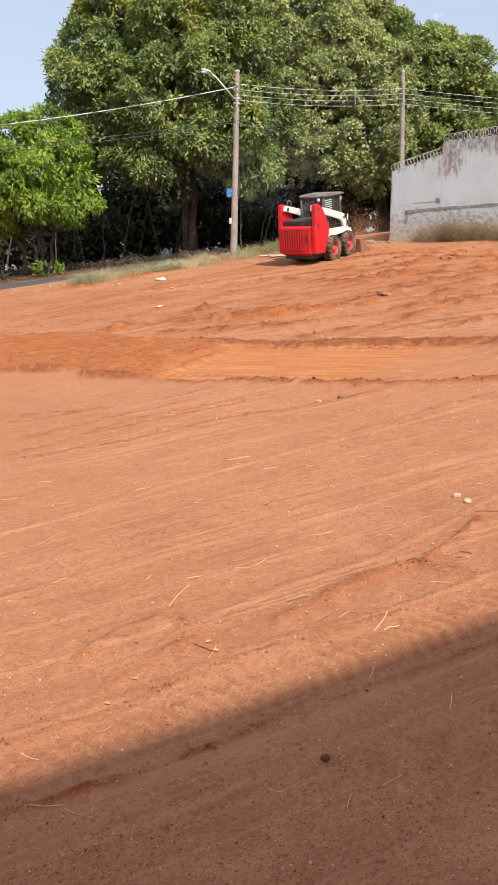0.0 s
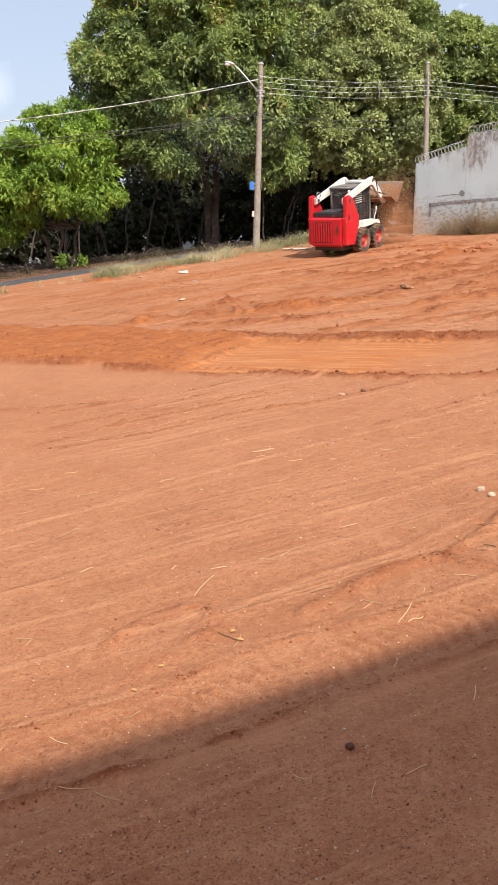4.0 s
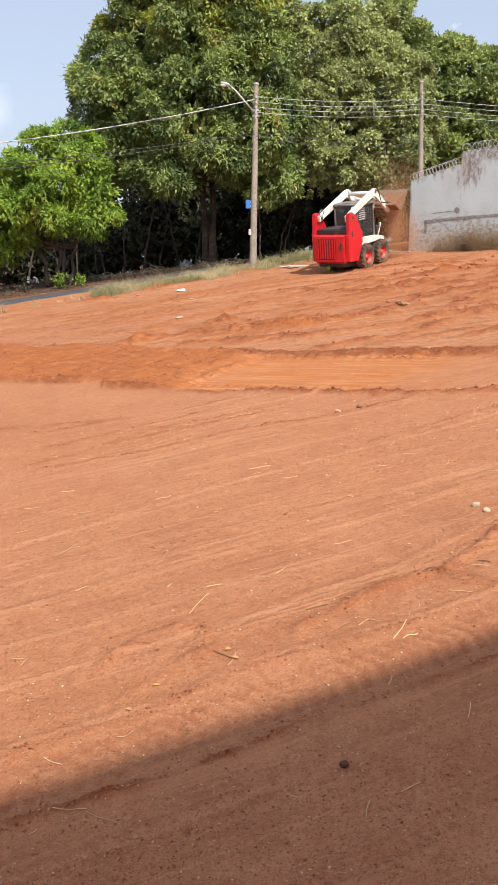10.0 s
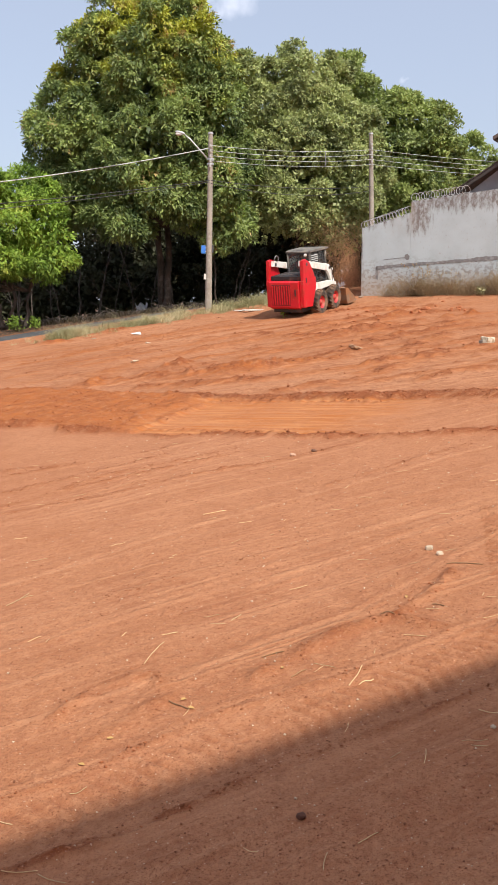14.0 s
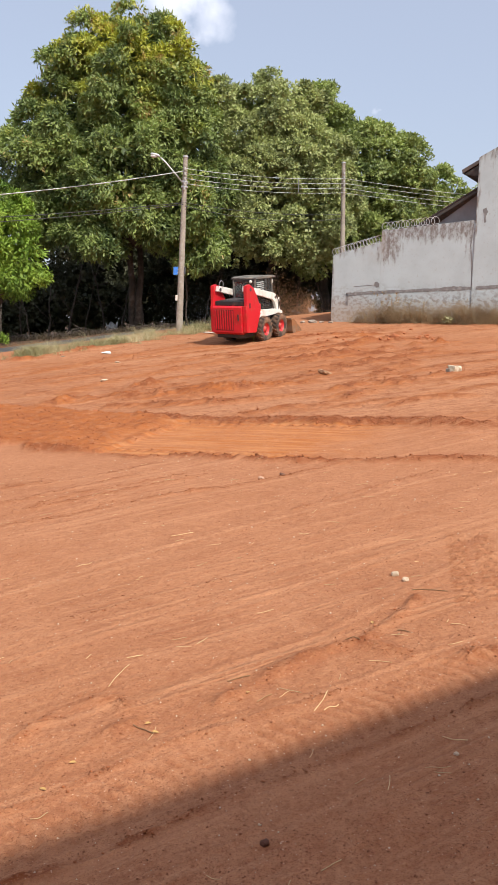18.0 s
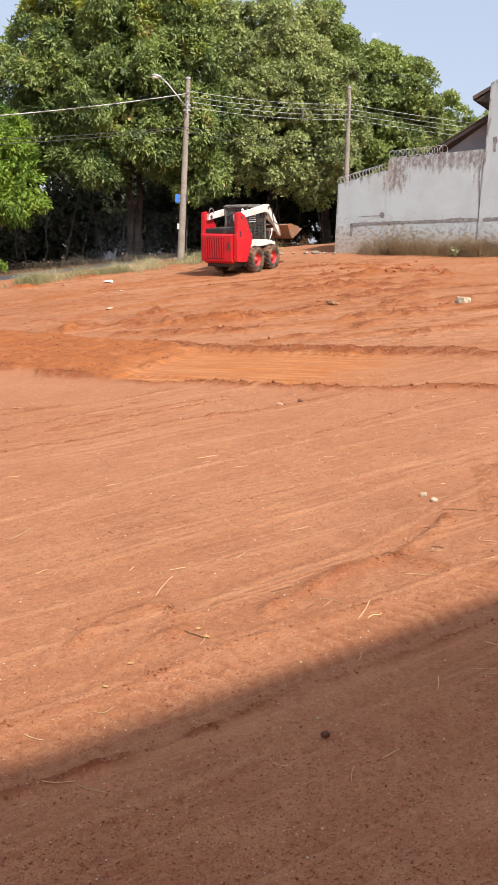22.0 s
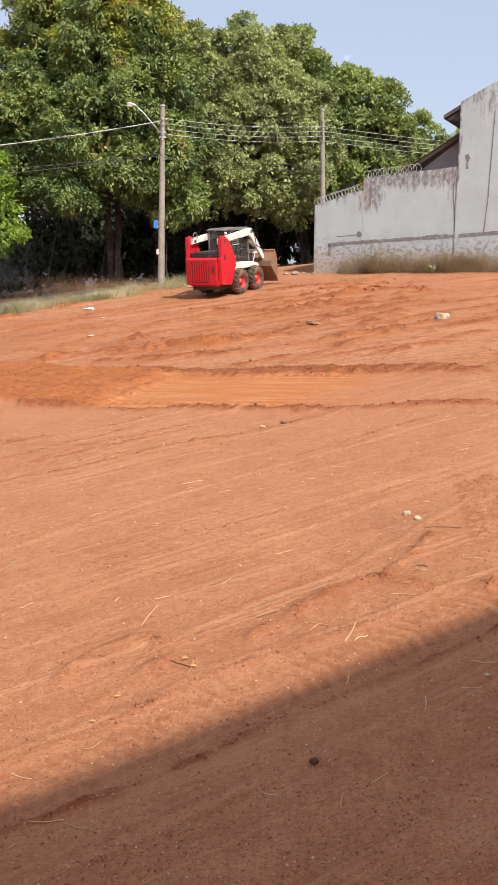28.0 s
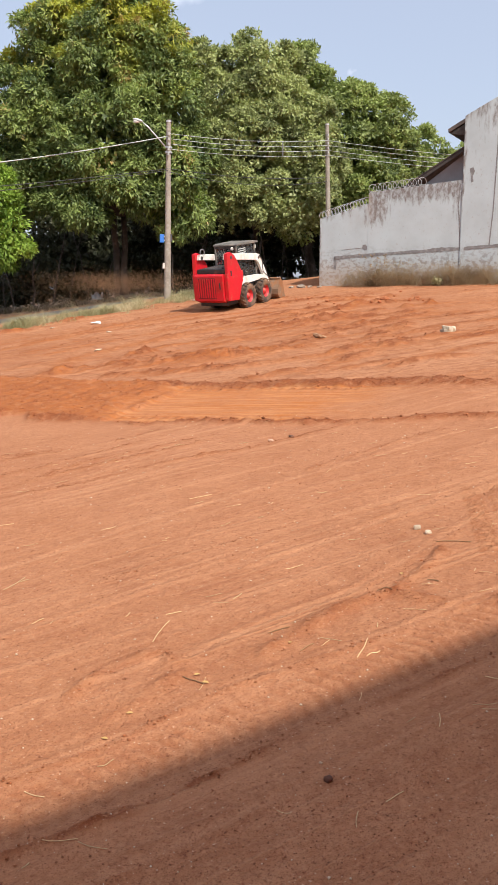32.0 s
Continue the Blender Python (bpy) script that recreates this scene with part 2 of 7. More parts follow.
    def product(a, b2):
        x = n.new("ShaderNodeMath")
        x.operation = "MULTIPLY"
        l.new(a, x.inputs[0])
        l.new(b2, x.inputs[1])
        return x.outputs[0]

    zone = n.new("ShaderNodeAttribute")
    zone.attribute_name = "zone"
    away = n.new("ShaderNodeAttribute")
    away.attribute_name = "away"
    gate1, gate2 = span(noise_tex(0.7, 2), 0.36, 0.56), span(noise_tex(1.3, 3), 0.40, 0.60)
    lit1 = product(product(streak(26, 0.12, 9.5, 0.575, 0.60), gate1), zone.outputs["Fac"])
    lit2 = product(product(streak(25, 0.22, 26, 0.59, 0.63), gate2), zone.outputs["Fac"])
    dark1 = product(product(streak(27, 0.20, 17, 0.41, 0.37), gate2), zone.outputs["Fac"])
    col = blend(times(lit1, 0.34), col, SOIL_PALE)
    col = blend(times(lit2, 0.26), col, SOIL_PALE)
    col = blend(times(dark1, 0.30), col, SOIL_DARK)
    edge1 = product(product(streak(17, 0.30, 6.5, 0.555, 0.60, 4.0), gate1), away.outputs["Fac"])
    edge2 = product(product(streak(14, 0.5, 15, 0.56, 0.62, 4.0), gate2), away.outputs["Fac"])
    edge3 = product(product(streak(-6, 0.4, 9, 0.58, 0.63, 4.0), gate2), away.outputs["Fac"])
    dusty = product(product(streak(17, 0.35, 9, 0.46, 0.38, 3.0), gate2), away.outputs["Fac"])
    col = blend(times(edge1, 0.32), col, SOIL_FRESH)
    col = blend(times(edge2, 0.28), col, SOIL_DEEP_AND_SHADE)
    col = blend(times(edge3, 0.25), col, SOIL_DARK)
    col = blend(times(dusty, 0.35), col, SOIL_PALE)
    coarse = product(span(noise_tex(15, 8, 0.72), 0.52, 0.62), away.outputs["Fac"])
    col = blend(times(coarse, 0.55), col, SOIL_DARK)
    scrape = n.new("ShaderNodeAttribute")
    scrape.attribute_name = "scrape"
    drag1 = product(streak(-27.4, 0.9, 9, 0.47, 0.62, 6.0), scrape.outputs["Fac"])
    drag2 = product(streak(-27.4, 1.3, 14, 0.47, 0.36, 6.0), scrape.outputs["Fac"])
    col = blend(times(drag1, 0.5), col, (0.58, 0.265, 0.105))
    col = blend(times(drag2, 0.75), col, SOIL_FRESH)
    # leaf litter beyond the lane, its colour darkened further for the trees' shade
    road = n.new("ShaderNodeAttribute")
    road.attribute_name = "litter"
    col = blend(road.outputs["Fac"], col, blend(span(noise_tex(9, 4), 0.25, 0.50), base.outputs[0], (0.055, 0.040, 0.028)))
    l.new(col, b.inputs["Base Color"])
    k1 = n.new("ShaderNodeBump")
    k1.inputs["Strength"].default_value, k1.inputs["Distance"].default_value = 0.7, 0.022
    l.new(noise_tex(28, 5, 0.62), k1.inputs["Height"])
    k2 = n.new("ShaderNodeBump")
    k2.inputs["Strength"].default_value, k2.inputs["Distance"].default_value = 0.6, 0.006
    l.new(noise_tex(120, 3, 0.6), k2.inputs["Height"])
    def added(a, b2):
        x = n.new("ShaderNodeMath")
        l.new(a, x.inputs[0])
        l.new(b2, x.inputs[1])
        return x.outputs[0]

    k3 = n.new("ShaderNodeBump")
    k3.inputs["Strength"].default_value, k3.inputs["Distance"].default_value = 0.8, 0.05
    l.new(added(times(lit1, 0.08), added(times(edge1, 0.15), times(coarse, -0.25))), k3.inputs["Height"])
    l.new(k3.outputs["Normal"], k1.inputs["Normal"])
    l.new(k1.outputs["Normal"], k2.inputs["Normal"])
    l.new(k2.outputs["Normal"], b.inputs["Normal"])
    return m


SOIL, SOIL_DUSTY, SOIL_DARK = (0.430, 0.188, 0.092), (0.50, 0.234, 0.122), (0.30, 0.111, 0.054)
SOIL_PALE, SOIL_FRESH, SOIL_DEEP_AND_SHADE = (0.56, 0.278, 0.146), (0.43, 0.134, 0.032), (0.23, 0.066, 0.022)
EARTH = soil_material()
ASPHALT = material("asphalt", (0.060, 0.060, 0.063), 0.9, spots=((1.5, (0.085, 0.08, 0.076), 0.45, 0.65, 4), (40, (0.10, 0.095, 0.09), 0.55, 0.7, 2)), bump=((60, 0.4, 3),))
RED = material("red_paint", (0.60, 0.010, 0.022), 0.42, spots=((3.0, (0.50, 0.02, 0.018), 0.48, 0.68, 4), (9, (0.48, 0.12, 0.07), 0.58, 0.78, 5)))
WHITE = material("white_paint", (0.80, 0.78, 0.72), 0.42, spots=((4.0, (0.62, 0.50, 0.40), 0.52, 0.75, 5), (14, (0.45, 0.30, 0.2), 0.64, 0.78, 4)))
BLACK = material("black_metal", (0.022, 0.022, 0.024), 0.5, spots=((5, (0.10, 0.06, 0.045), 0.52, 0.75, 4),))
GREY = material("dark_grey_metal", (0.075, 0.072, 0.075), 0.45, spots=((6, (0.16, 0.10, 0.075), 0.5, 0.75, 4),))
RUBBER = material("dusty_rubber", (0.050, 0.040, 0.034), 0.85, spots=((5, (0.26, 0.15, 0.09), 0.38, 0.62, 4),), bump=((50, 0.3, 2),))
RIM = material("red_rim", (0.60, 0.03, 0.035), 0.5, spots=((8, (0.42, 0.16, 0.10), 0.5, 0.7, 3),))
STEEL = material("worn_bucket_steel", (0.25, 0.150, 0.092), 0.65, 0.1, spots=((4, (0.32, 0.14, 0.06), 0.45, 0.62, 5), (12, (0.36, 0.26, 0.19), 0.60, 0.76, 4)), bump=((20, 0.2, 3),))
CHROME = material("steel_rod", (0.55, 0.55, 0.56), 0.25, 0.9)
GLASS = material("dark_cab_glass", (0.30, 0.33, 0.33), 0.08, 0.0, spec=0.6, transmission=0.85, spots=((4, (0.36, 0.27, 0.2), 0.5, 0.7, 4),))
DUSTY = material("dusty_dark_metal", (0.17, 0.155, 0.135), 0.7, spots=((6, (0.09, 0.08, 0.072), 0.46, 0.62, 4), (2, (0.28, 0.24, 0.19), 0.55, 0.7, 3)))
CONCRETE = material("pole_concrete", (0.34, 0.295, 0.24), 0.9, spots=((2.2, (0.26, 0.22, 0.18), 0.45, 0.65, 4), (14, (0.40, 0.35, 0.30), 0.5, 0.7, 4)), bump=((30, 0.3, 3),))
CABLE = material("cable", (0.55, 0.56, 0.54), 0.6, spots=((3, (0.2, 0.2, 0.2), 0.5, 0.6, 2),))
DARK_CABLE = material("dark_cable", (0.05, 0.05, 0.055), 0.6)
GALV = material("galvanised_wire", (0.62, 0.62, 0.62), 0.4, 0.6)
BARK = material("bark", (0.085, 0.062, 0.047), 0.95, spots=((6, (0.14, 0.11, 0.09), 0.48, 0.66, 5), (1.2, (0.05, 0.038, 0.03), 0.45, 0.6, 3)), bump=((14, 0.8, 5),))
MANGO = leaf_material("mango_leaf", (0.058, 0.098, 0.034), (0.350, 0.435, 0.125), (0.50, 0.38, 0.15), 0.88, flush=(8.2, (0.56, 0.56, 0.06)), gloss=0.40)
OLIVE = leaf_material("olive_green_leaf", (0.165, 0.195, 0.080), (0.430, 0.480, 0.190), (0.46, 0.50, 0.22), 0.6, gloss=0.35)
BRIGHT = leaf_material("bright_green_leaf", (0.075, 0.145, 0.024), (0.305, 0.440, 0.070), (0.46, 0.52, 0.10), 0.6)
DEEP = leaf_material("deep_green_leaf", (0.090, 0.130, 0.040), (0.350, 0.420, 0.125), (0.36, 0.43, 0.14), 0.66, gloss=0.45)
# the canopy's shade is put into these dark leaf tones
SHADED_WOOD = leaf_material("shade_coloured_wood_leaf", (0.045, 0.050, 0.030), (0.095, 0.100, 0.055), (0.17, 0.12, 0.07), 0.7)
GRASS = leaf_material("dry_green_grass", (0.25, 0.25, 0.115), (0.46, 0.43, 0.24), (0.68, 0.60, 0.38), 0.5)
DRY = leaf_material("dry_weed", (0.21, 0.155, 0.095), (0.42, 0.32, 0.19), (0.54, 0.44, 0.28), 0.6)
# dead blades, coloured darker to stand for the shade under the trees
SHADED_UNDERGROWTH = leaf_material("shade_dark_undergrowth", (0.05, 0.038, 0.025), (0.11, 0.085, 0.05), (0.18, 0.14, 0.08), 0.7)
STRAW = material("straw", (0.68, 0.50, 0.27), 0.8, random_tone=0.3)
STONE = material("pale_stone", (0.58, 0.46, 0.33), 0.9, spots=((20, (0.5, 0.36, 0.25), 0.5, 0.7, 3),), random_tone=0.25)
GRIT = material("dark_grit", (0.32, 0.130, 0.070), 0.95, island=0.3, spec=0.15)
CLOD = material("earth_clod", (0.335, 0.120, 0.054), 0.95, island=0.3, spec=0.15, bump=((40, 0.5, 3),))


# ---- small helpers ----
def link(name, verts, faces, mat, parent=None, label="", smooth=False):
    me = bpy.data.meshes.new(name)
    me.from_pydata(verts, [], faces)
    for mm in mat if isinstance(mat, (list, tuple)) else [mat]:
        me.materials.append(mm)
    if smooth:
        me.polygons.foreach_set("use_smooth", [True] * len(me.polygons))
    me.update()
    ob = new(name, me)
    if parent:
        ob.parent = parent
    return tagged(ob, label)


def part(name, bm, mat, parent=None, label="", smooth=False):
    me = bpy.data.meshes.new(name)
    bmesh.ops.recalc_face_normals(bm, faces=bm.faces)
    if smooth:
        for fc in bm.faces:
            fc.smooth = True
    bm.to_mesh(me)
    bm.free()
    me.materials.append(mat)
    ob = new(name, me)
    if parent:
        ob.parent = parent
    return tagged(ob, label)


def box(bm, x0, x1, y0, y1, z0, z1, bevel=0.0, m=None):
    g = bmesh.ops.create_cube(bm, size=1.0, matrix=Matrix.Translation(((x0 + x1) / 2, (y0 + y1) / 2, (z0 + z1) / 2)) @ Matrix.Diagonal((x1 - x0, y1 - y0, z1 - z0, 1)))
    vs = g["verts"]
    if bevel:
        es = list({e for v in vs for e in v.link_edges})
        r = bmesh.ops.bevel(bm, geom=es, offset=bevel, segments=2, affect="EDGES", profile=0.6)
        vs = list({v for fc in r["faces"] for v in fc.verts} | {v for v in vs if v.is_valid})
    if m:
        bmesh.ops.transform(bm, matrix=m, verts=[v for v in vs if v.is_valid])
    return bm


def slab(bm, outline, y0, y1, bevel=0.0):
    """A plate cut to an outline in x and z, from y0 to y1."""
    a = [bm.verts.new((x, y0, z)) for x, z in outline]
    b = [bm.verts.new((x, y1, z)) for x, z in outline]
    k = len(outline)
    fs = [bm.faces.new(a), bm.faces.new(list(reversed(b)))]
    for i in range(k):
        fs.append(bm.faces.new((a[i], b[i], b[(i + 1) % k], a[(i + 1) % k])))
    bmesh.ops.recalc_face_normals(bm, faces=fs)
    if bevel:
        es = [e for fc in fs[:2] for e in fc.edges]
        bmesh.ops.bevel(bm, geom=es, offset=bevel, segments=2, affect="EDGES", profile=0.6)
    return bm


def rod(bm, a, b, r, r2=None, sides=10):
    a, b = Vector(a), Vector(b)
    d = b - a
    m = Matrix.Translation((a + b) / 2) @ d.to_track_quat("Z", "Y").to_matrix().to_4x4()
    bmesh.ops.create_cone(bm, cap_ends=True, segments=sides, radius1=r, radius2=r if r2 is None else r2, depth=d.length, matrix=m)
    return bm


def tube(points, r, sides=6, taper=None):
    """Verts and faces of a tube along points; taper gives the radius at each point."""
    pts = [Vector(p) for p in points]
    vs, fs = [], []
    for i, p in enumerate(pts):
        d = (pts[min(i + 1, len(pts) - 1)] - pts[max(i - 1, 0)]).normalized()
        u = d.cross(Vector((0.13, 0.31, 0.94))).normalized()
        w = d.cross(u)
        rr = taper[i] if taper else r
        for k in range(sides):
            a = 2 * math.pi * k / sides
            vs.append(p + (u * math.cos(a) + w * math.sin(a)) * rr)
    for i in range(len(pts) - 1):
        for k in range(sides):
            k2 = (k + 1) % sides
            fs.append((i * sides + k, i * sides + k2, (i + 1) * sides + k2, (i + 1) * sides + k))
    fs.append(tuple(range(sides))[::-1])
    fs.append(tuple(range((len(pts) - 1) * sides, len(pts) * sides)))
    return vs, fs


def join(chunks):
    vs, fs = [], []
    for v, q in chunks:
        o = len(vs)
        vs += list(v)
        fs += [tuple(i + o for i in face) for face in q]
    return vs, fs


def empty(name, m=None, label="", category="", group="", kind=""):
    ob = new(name)
    ob.empty_display_size = 0.2
    if m:
        ob.matrix_basis = m
    return tagged(ob, label, category, group, kind)


# ---- the lay of the land ----
def lattice(seed):
    return np.random.RandomState(seed).rand(256, 256)


LATTICES = [lattice(s) for s in range(11, 17)]


def grain(x, y, scale, which=0):
    """Smooth noise from 0 to 1 with cells of 1/scale metres."""
    g = LATTICES[which % 6]
    u, v = np.asarray(x) * scale + 37.3 * which, np.asarray(y) * scale + 11.7 * which
    i, j = np.floor(u).astype(int), np.floor(v).astype(int)
    a, b = u - i, v - j
    a, b = a * a * (3 - 2 * a), b * b * (3 - 2 * b)
    i0, j0 = (i & 255) << 8, j & 255
    i1, j1 = ((i + 1) & 255) << 8, (j + 1) & 255
    p, q = g.take(i0 + j0), g.take(i0 + j1)
    p, q = p + (g.take(i1 + j0) - p) * a, q + (g.take(i1 + j1) - q) * a
    return p + (q - p) * b


def swell(x, y):
    """Height of the plain slope, without marks."""
    x, y = np.asarray(x, float), np.asarray(y, float)
    yy = np.where(y < 26.5, y, 26.5 + 2.0 * np.tanh((y - 26.5) / 2.0))
    xx = 14 * np.tanh(x / 14)
    yy = np.maximum(yy, -6)
    return 0.0727 * xx + 0.0243 * yy + 0.00159 * yy * np.abs(yy) + 0.00133 * xx * yy


def step_to(a, lo, hi):
    t = np.clip((a - lo) / (hi - lo), 0, 1)
    return t * t * (3 - 2 * t)


def from_line(x, y, a, b):
    """How far along (0 to 1) and how far beside (metres) a line each point lies."""
    dx, dy = b[0] - a[0], b[1] - a[1]
    n2 = dx * dx + dy * dy
    s = ((x - a[0]) * dx + (y - a[1]) * dy) / n2
    return s, ((x - a[0]) * -dy + (y - a[1]) * dx) / math.sqrt(n2)


ROAD_A, ROAD_B = (-7.0, 24.6), (1.7, 29.6)      # near edge of the lane behind the lot
ROAD_W = 1.6
STRIP_A, STRIP_B = (-4.2, 13.5), (3.6, 9.45)    # middle line of the bladed strip
FINE_TRACKS = [([(-0.62, 14.84), (0.61, 15.56), (2.02, 15.78), (4.05, 17.41), (5.5, 18.2)], 0.08, 0.035, 0.8), ([(-0.72, 18.37), (0.47, 19.51), (1.72, 20.09), (3.67, 21.07)], 0.08, 0.03, 0.7), ([(0.9, 20.1), (2.03, 18.95), (3.41, 18.72), (5.3, 18.4)], 0.08, 0.035, 0.8), ([(2.51, 22.23), (3.39, 22.7), (4.44, 22.5)], 0.10, 0.05, 0.8), ([(-5.35, 20.19), (-3.79, 20.33), (-2.12, 21.38), (0.08, 23.2)], 0.10, 0.02, 0.3), ([(0.33, 13.75), (2.54, 14.27), (5.09, 15.11), (7.0, 15.9)], 0.08, 0.035, 0.7), ([(-0.92, 13.79), (0.61, 13.64), (1.75, 13.87)], 0.07, 0.03, 0.6), ([(0.0, 19.0), (2.4, 19.5), (5.6, 20.9)], 0.08, 0.03, 0.5), ([(-4.6, 19.0), (-2.6, 20.6), (0.2, 21.2), (2.6, 21.8)], 0.09, 0.025, 0.4), ([(1.4, 17.0), (3.6, 17.2), (6.6, 17.6)], 0.08, 0.03, 0.6), ([(2.2, 13.4), (3.6, 15.3), (5.2, 16.2), (6.6, 16.4)], 0.09, 0.03, 0.5), ([(1.2, 14.6), (2.6, 15.9), (4.4, 16.3)], 0.09, 0.03, 0.5), ([(3.0, 12.2), (4.6, 13.4), (6.0, 13.6)], 0.09, 0.03, 0.5), ([(-0.5, 17.2), (1.5, 17.6), (3.4, 19.4)], 0.10, 0.03, 0.4), ([(2.8, 20.6), (4.6, 20.2), (6.2, 20.6)], 0.10, 0.03, 0.6), ([(-3.0, 17.6), (-1.4, 19.2), (0.6, 20.2)], 0.10, 0.02, 0.3)]
TRACKS = [  # line, width, height, depth of colour
    ([(-1.85, 15.05), (-1.2, 14.95), (0.0, 14.85), (0.9, 14.80)], 0.22, 0.10, 0.75),
    ([(-1.5, 15.5), (-0.6, 15.3), (0.4, 15.2)], 0.15, 0.05, 0.5),
    ([(-1.46, 14.2), (0.7, 13.7), (2.4, 14.1), (3.4, 15.4), (4.6, 16.9)], 0.15, 0.05, 0.8),
    ([(0.8, 12.5), (2.0, 12.75), (3.3, 14.2), (4.4, 14.9), (5.6, 14.9)], 0.16, 0.06, 0.8),
    ([(1.7, 12.35), (2.9, 12.75), (4.4, 12.7)], 0.10, 0.03, 0.5),
    ([(-2.7, 14.7), (-2.3, 16.6), (-1.5, 17.8), (-0.1, 18.6), (1.9, 19.8), (3.6, 21.2)], 0.17, 0.03, 0.25),
    ([(-3.6, 20.1), (-2.0, 21.3), (0.0, 21.9), (1.2, 22.4)], 0.16, 0.03, 0.3),
    ([(1.6, 18.95), (3.3, 18.3), (5.6, 18.6)], 0.16, 0.05, 0.9),
    ([(2.4, 16.6), (4.2, 17.7), (6.2, 18.1)], 0.13, 0.04, 0.6),
    ([(0.4, 16.6), (2.4, 18.0), (4.4, 20.4), (5.6, 22.0)], 0.14, 0.04, 0.5),
]


NEAR_RIDGES = [  # line, width, height, depth of colour
    ([(0.15, 3.82), (0.39, 4.02), (0.64, 4.23), (0.95, 4.36), (1.05, 4.28), (1.4, 4.05), (1.9, 4.12)], 0.045, 0.030, 0.55),
    ([(0.98, 4.34), (1.1, 4.50), (1.35, 4.74), (1.46, 4.92)], 0.045, 0.034, 0.85),
    ([(-3.2, 9.0), (-2.3, 8.9), (-1.6, 8.95)], 0.10, 0.014, 0.40),
    ([(-2.4, 7.26), (-1.66, 7.86), (-0.49, 8.45), (0.55, 9.04)], 0.030, 0.012, 0.50),
    ([(-2.15, 7.58), (-1.21, 8.31), (0.17, 8.99)], 0.025, 0.010, 0.35),
    ([(-0.87, 7.86), (0.39, 8.19), (1.9, 9.0)], 0.025, 0.012, 0.50),
    ([(-0.80, 3.62), (-0.68, 3.82), (-0.55, 3.93), (-0.36, 3.93), (-0.25, 3.72), (-0.45, 3.52), (-0.62, 3.38)], 0.040, 0.032, 0.75),
]
NEAR_BANDS = [  # pale pressed bands: line, half width, strength
    ([(-0.25, 3.85), (0.23, 4.19), (0.74, 4.45), (1.28, 4.90), (2.0, 5.6)], 0.040, 0.55),
    ([(-2.2, 5.0), (-1.24, 5.65), (-0.57, 6.12), (0.18, 6.61), (1.01, 7.10), (2.72, 8.11)], 0.050, 0.55),
    ([(0.45, 6.15), (1.46, 6.60), (2.38, 7.10)], 0.030, 0.40),
    ([(0.2, 4.97), (0.74, 5.32), (2.06, 6.19), (3.0, 6.8)], 0.060, 0.45),
    ([(-2.13, 6.94), (-1.13, 7.79), (-0.05, 8.78)], 0.050, 0.40),
    ([(-1.13, 2.95), (-0.64, 3.17), (-0.08, 3.53), (0.49, 3.75), (1.0, 3.95), (1.6, 4.25)], 0.030, 0.55),
    ([(-0.94, 2.17), (-0.46, 2.40), (0.0, 2.63), (0.29, 2.79), (0.75, 3.0), (1.4, 3.25)], 0.024, 0.70),
    ([(-1.6, 4.2), (-0.6, 4.75), (0.4, 5.35), (1.5, 5.9)], 0.035, 0.30),
]
CRUMB_LINES = [  # thin rows of crumbs: line, width, height, depth of colour
    ([(-1.35, 2.32), (-1.02, 2.46), (-0.59, 2.65), (-0.31, 2.77), (0.11, 3.01), (0.59, 3.22), (1.13, 3.44), (1.8, 3.75)], 0.026, 0.026, 1.5),
    ([(-1.13, 2.91), (-0.64, 3.13), (-0.08, 3.49), (0.49, 3.71), (0.80, 3.83)], 0.016, 0.010, 0.40),
    ([(-2.2, 7.21), (-1.3, 7.52), (-0.52, 7.89), (0.46, 8.28)], 0.035, 0.016, 0.60),
    ([(-2.37, 7.9), (-1.42, 8.45), (-0.43, 9.2)], 0.035, 0.014, 0.45),
    ([(0.95, 7.25), (1.7, 7.75), (2.6, 8.3)], 0.035, 0.018, 0.60),
    ([(-2.6, 8.6), (-1.5, 8.95), (-0.4, 9.55)], 0.030, 0.014, 0.45),
    ([(-0.85, 5.0), (-0.1, 5.35), (0.6, 5.8)], 0.022, 0.010, 0.35),
]
WHEEL_BAND = [(-1.35, 2.55), (-1.08, 2.68), (-0.62, 2.89), (-0.20, 3.13), (0.30, 3.36), (0.70, 3.53), (1.13, 3.75), (1.8, 4.05)]


def beside(x, y, pts):
    """How far each point lies from a broken line."""
    dist = np.full_like(x, 9.0)
    for a, b in zip(pts, pts[1:]):
        sa, sb = from_line(x, y, a, b)
        over = np.maximum(np.maximum(-sa, sa - 1), 0) * math.hypot(b[0] - a[0], b[1] - a[1])
        dist = np.minimum(dist, np.hypot(sb, over))
    return dist


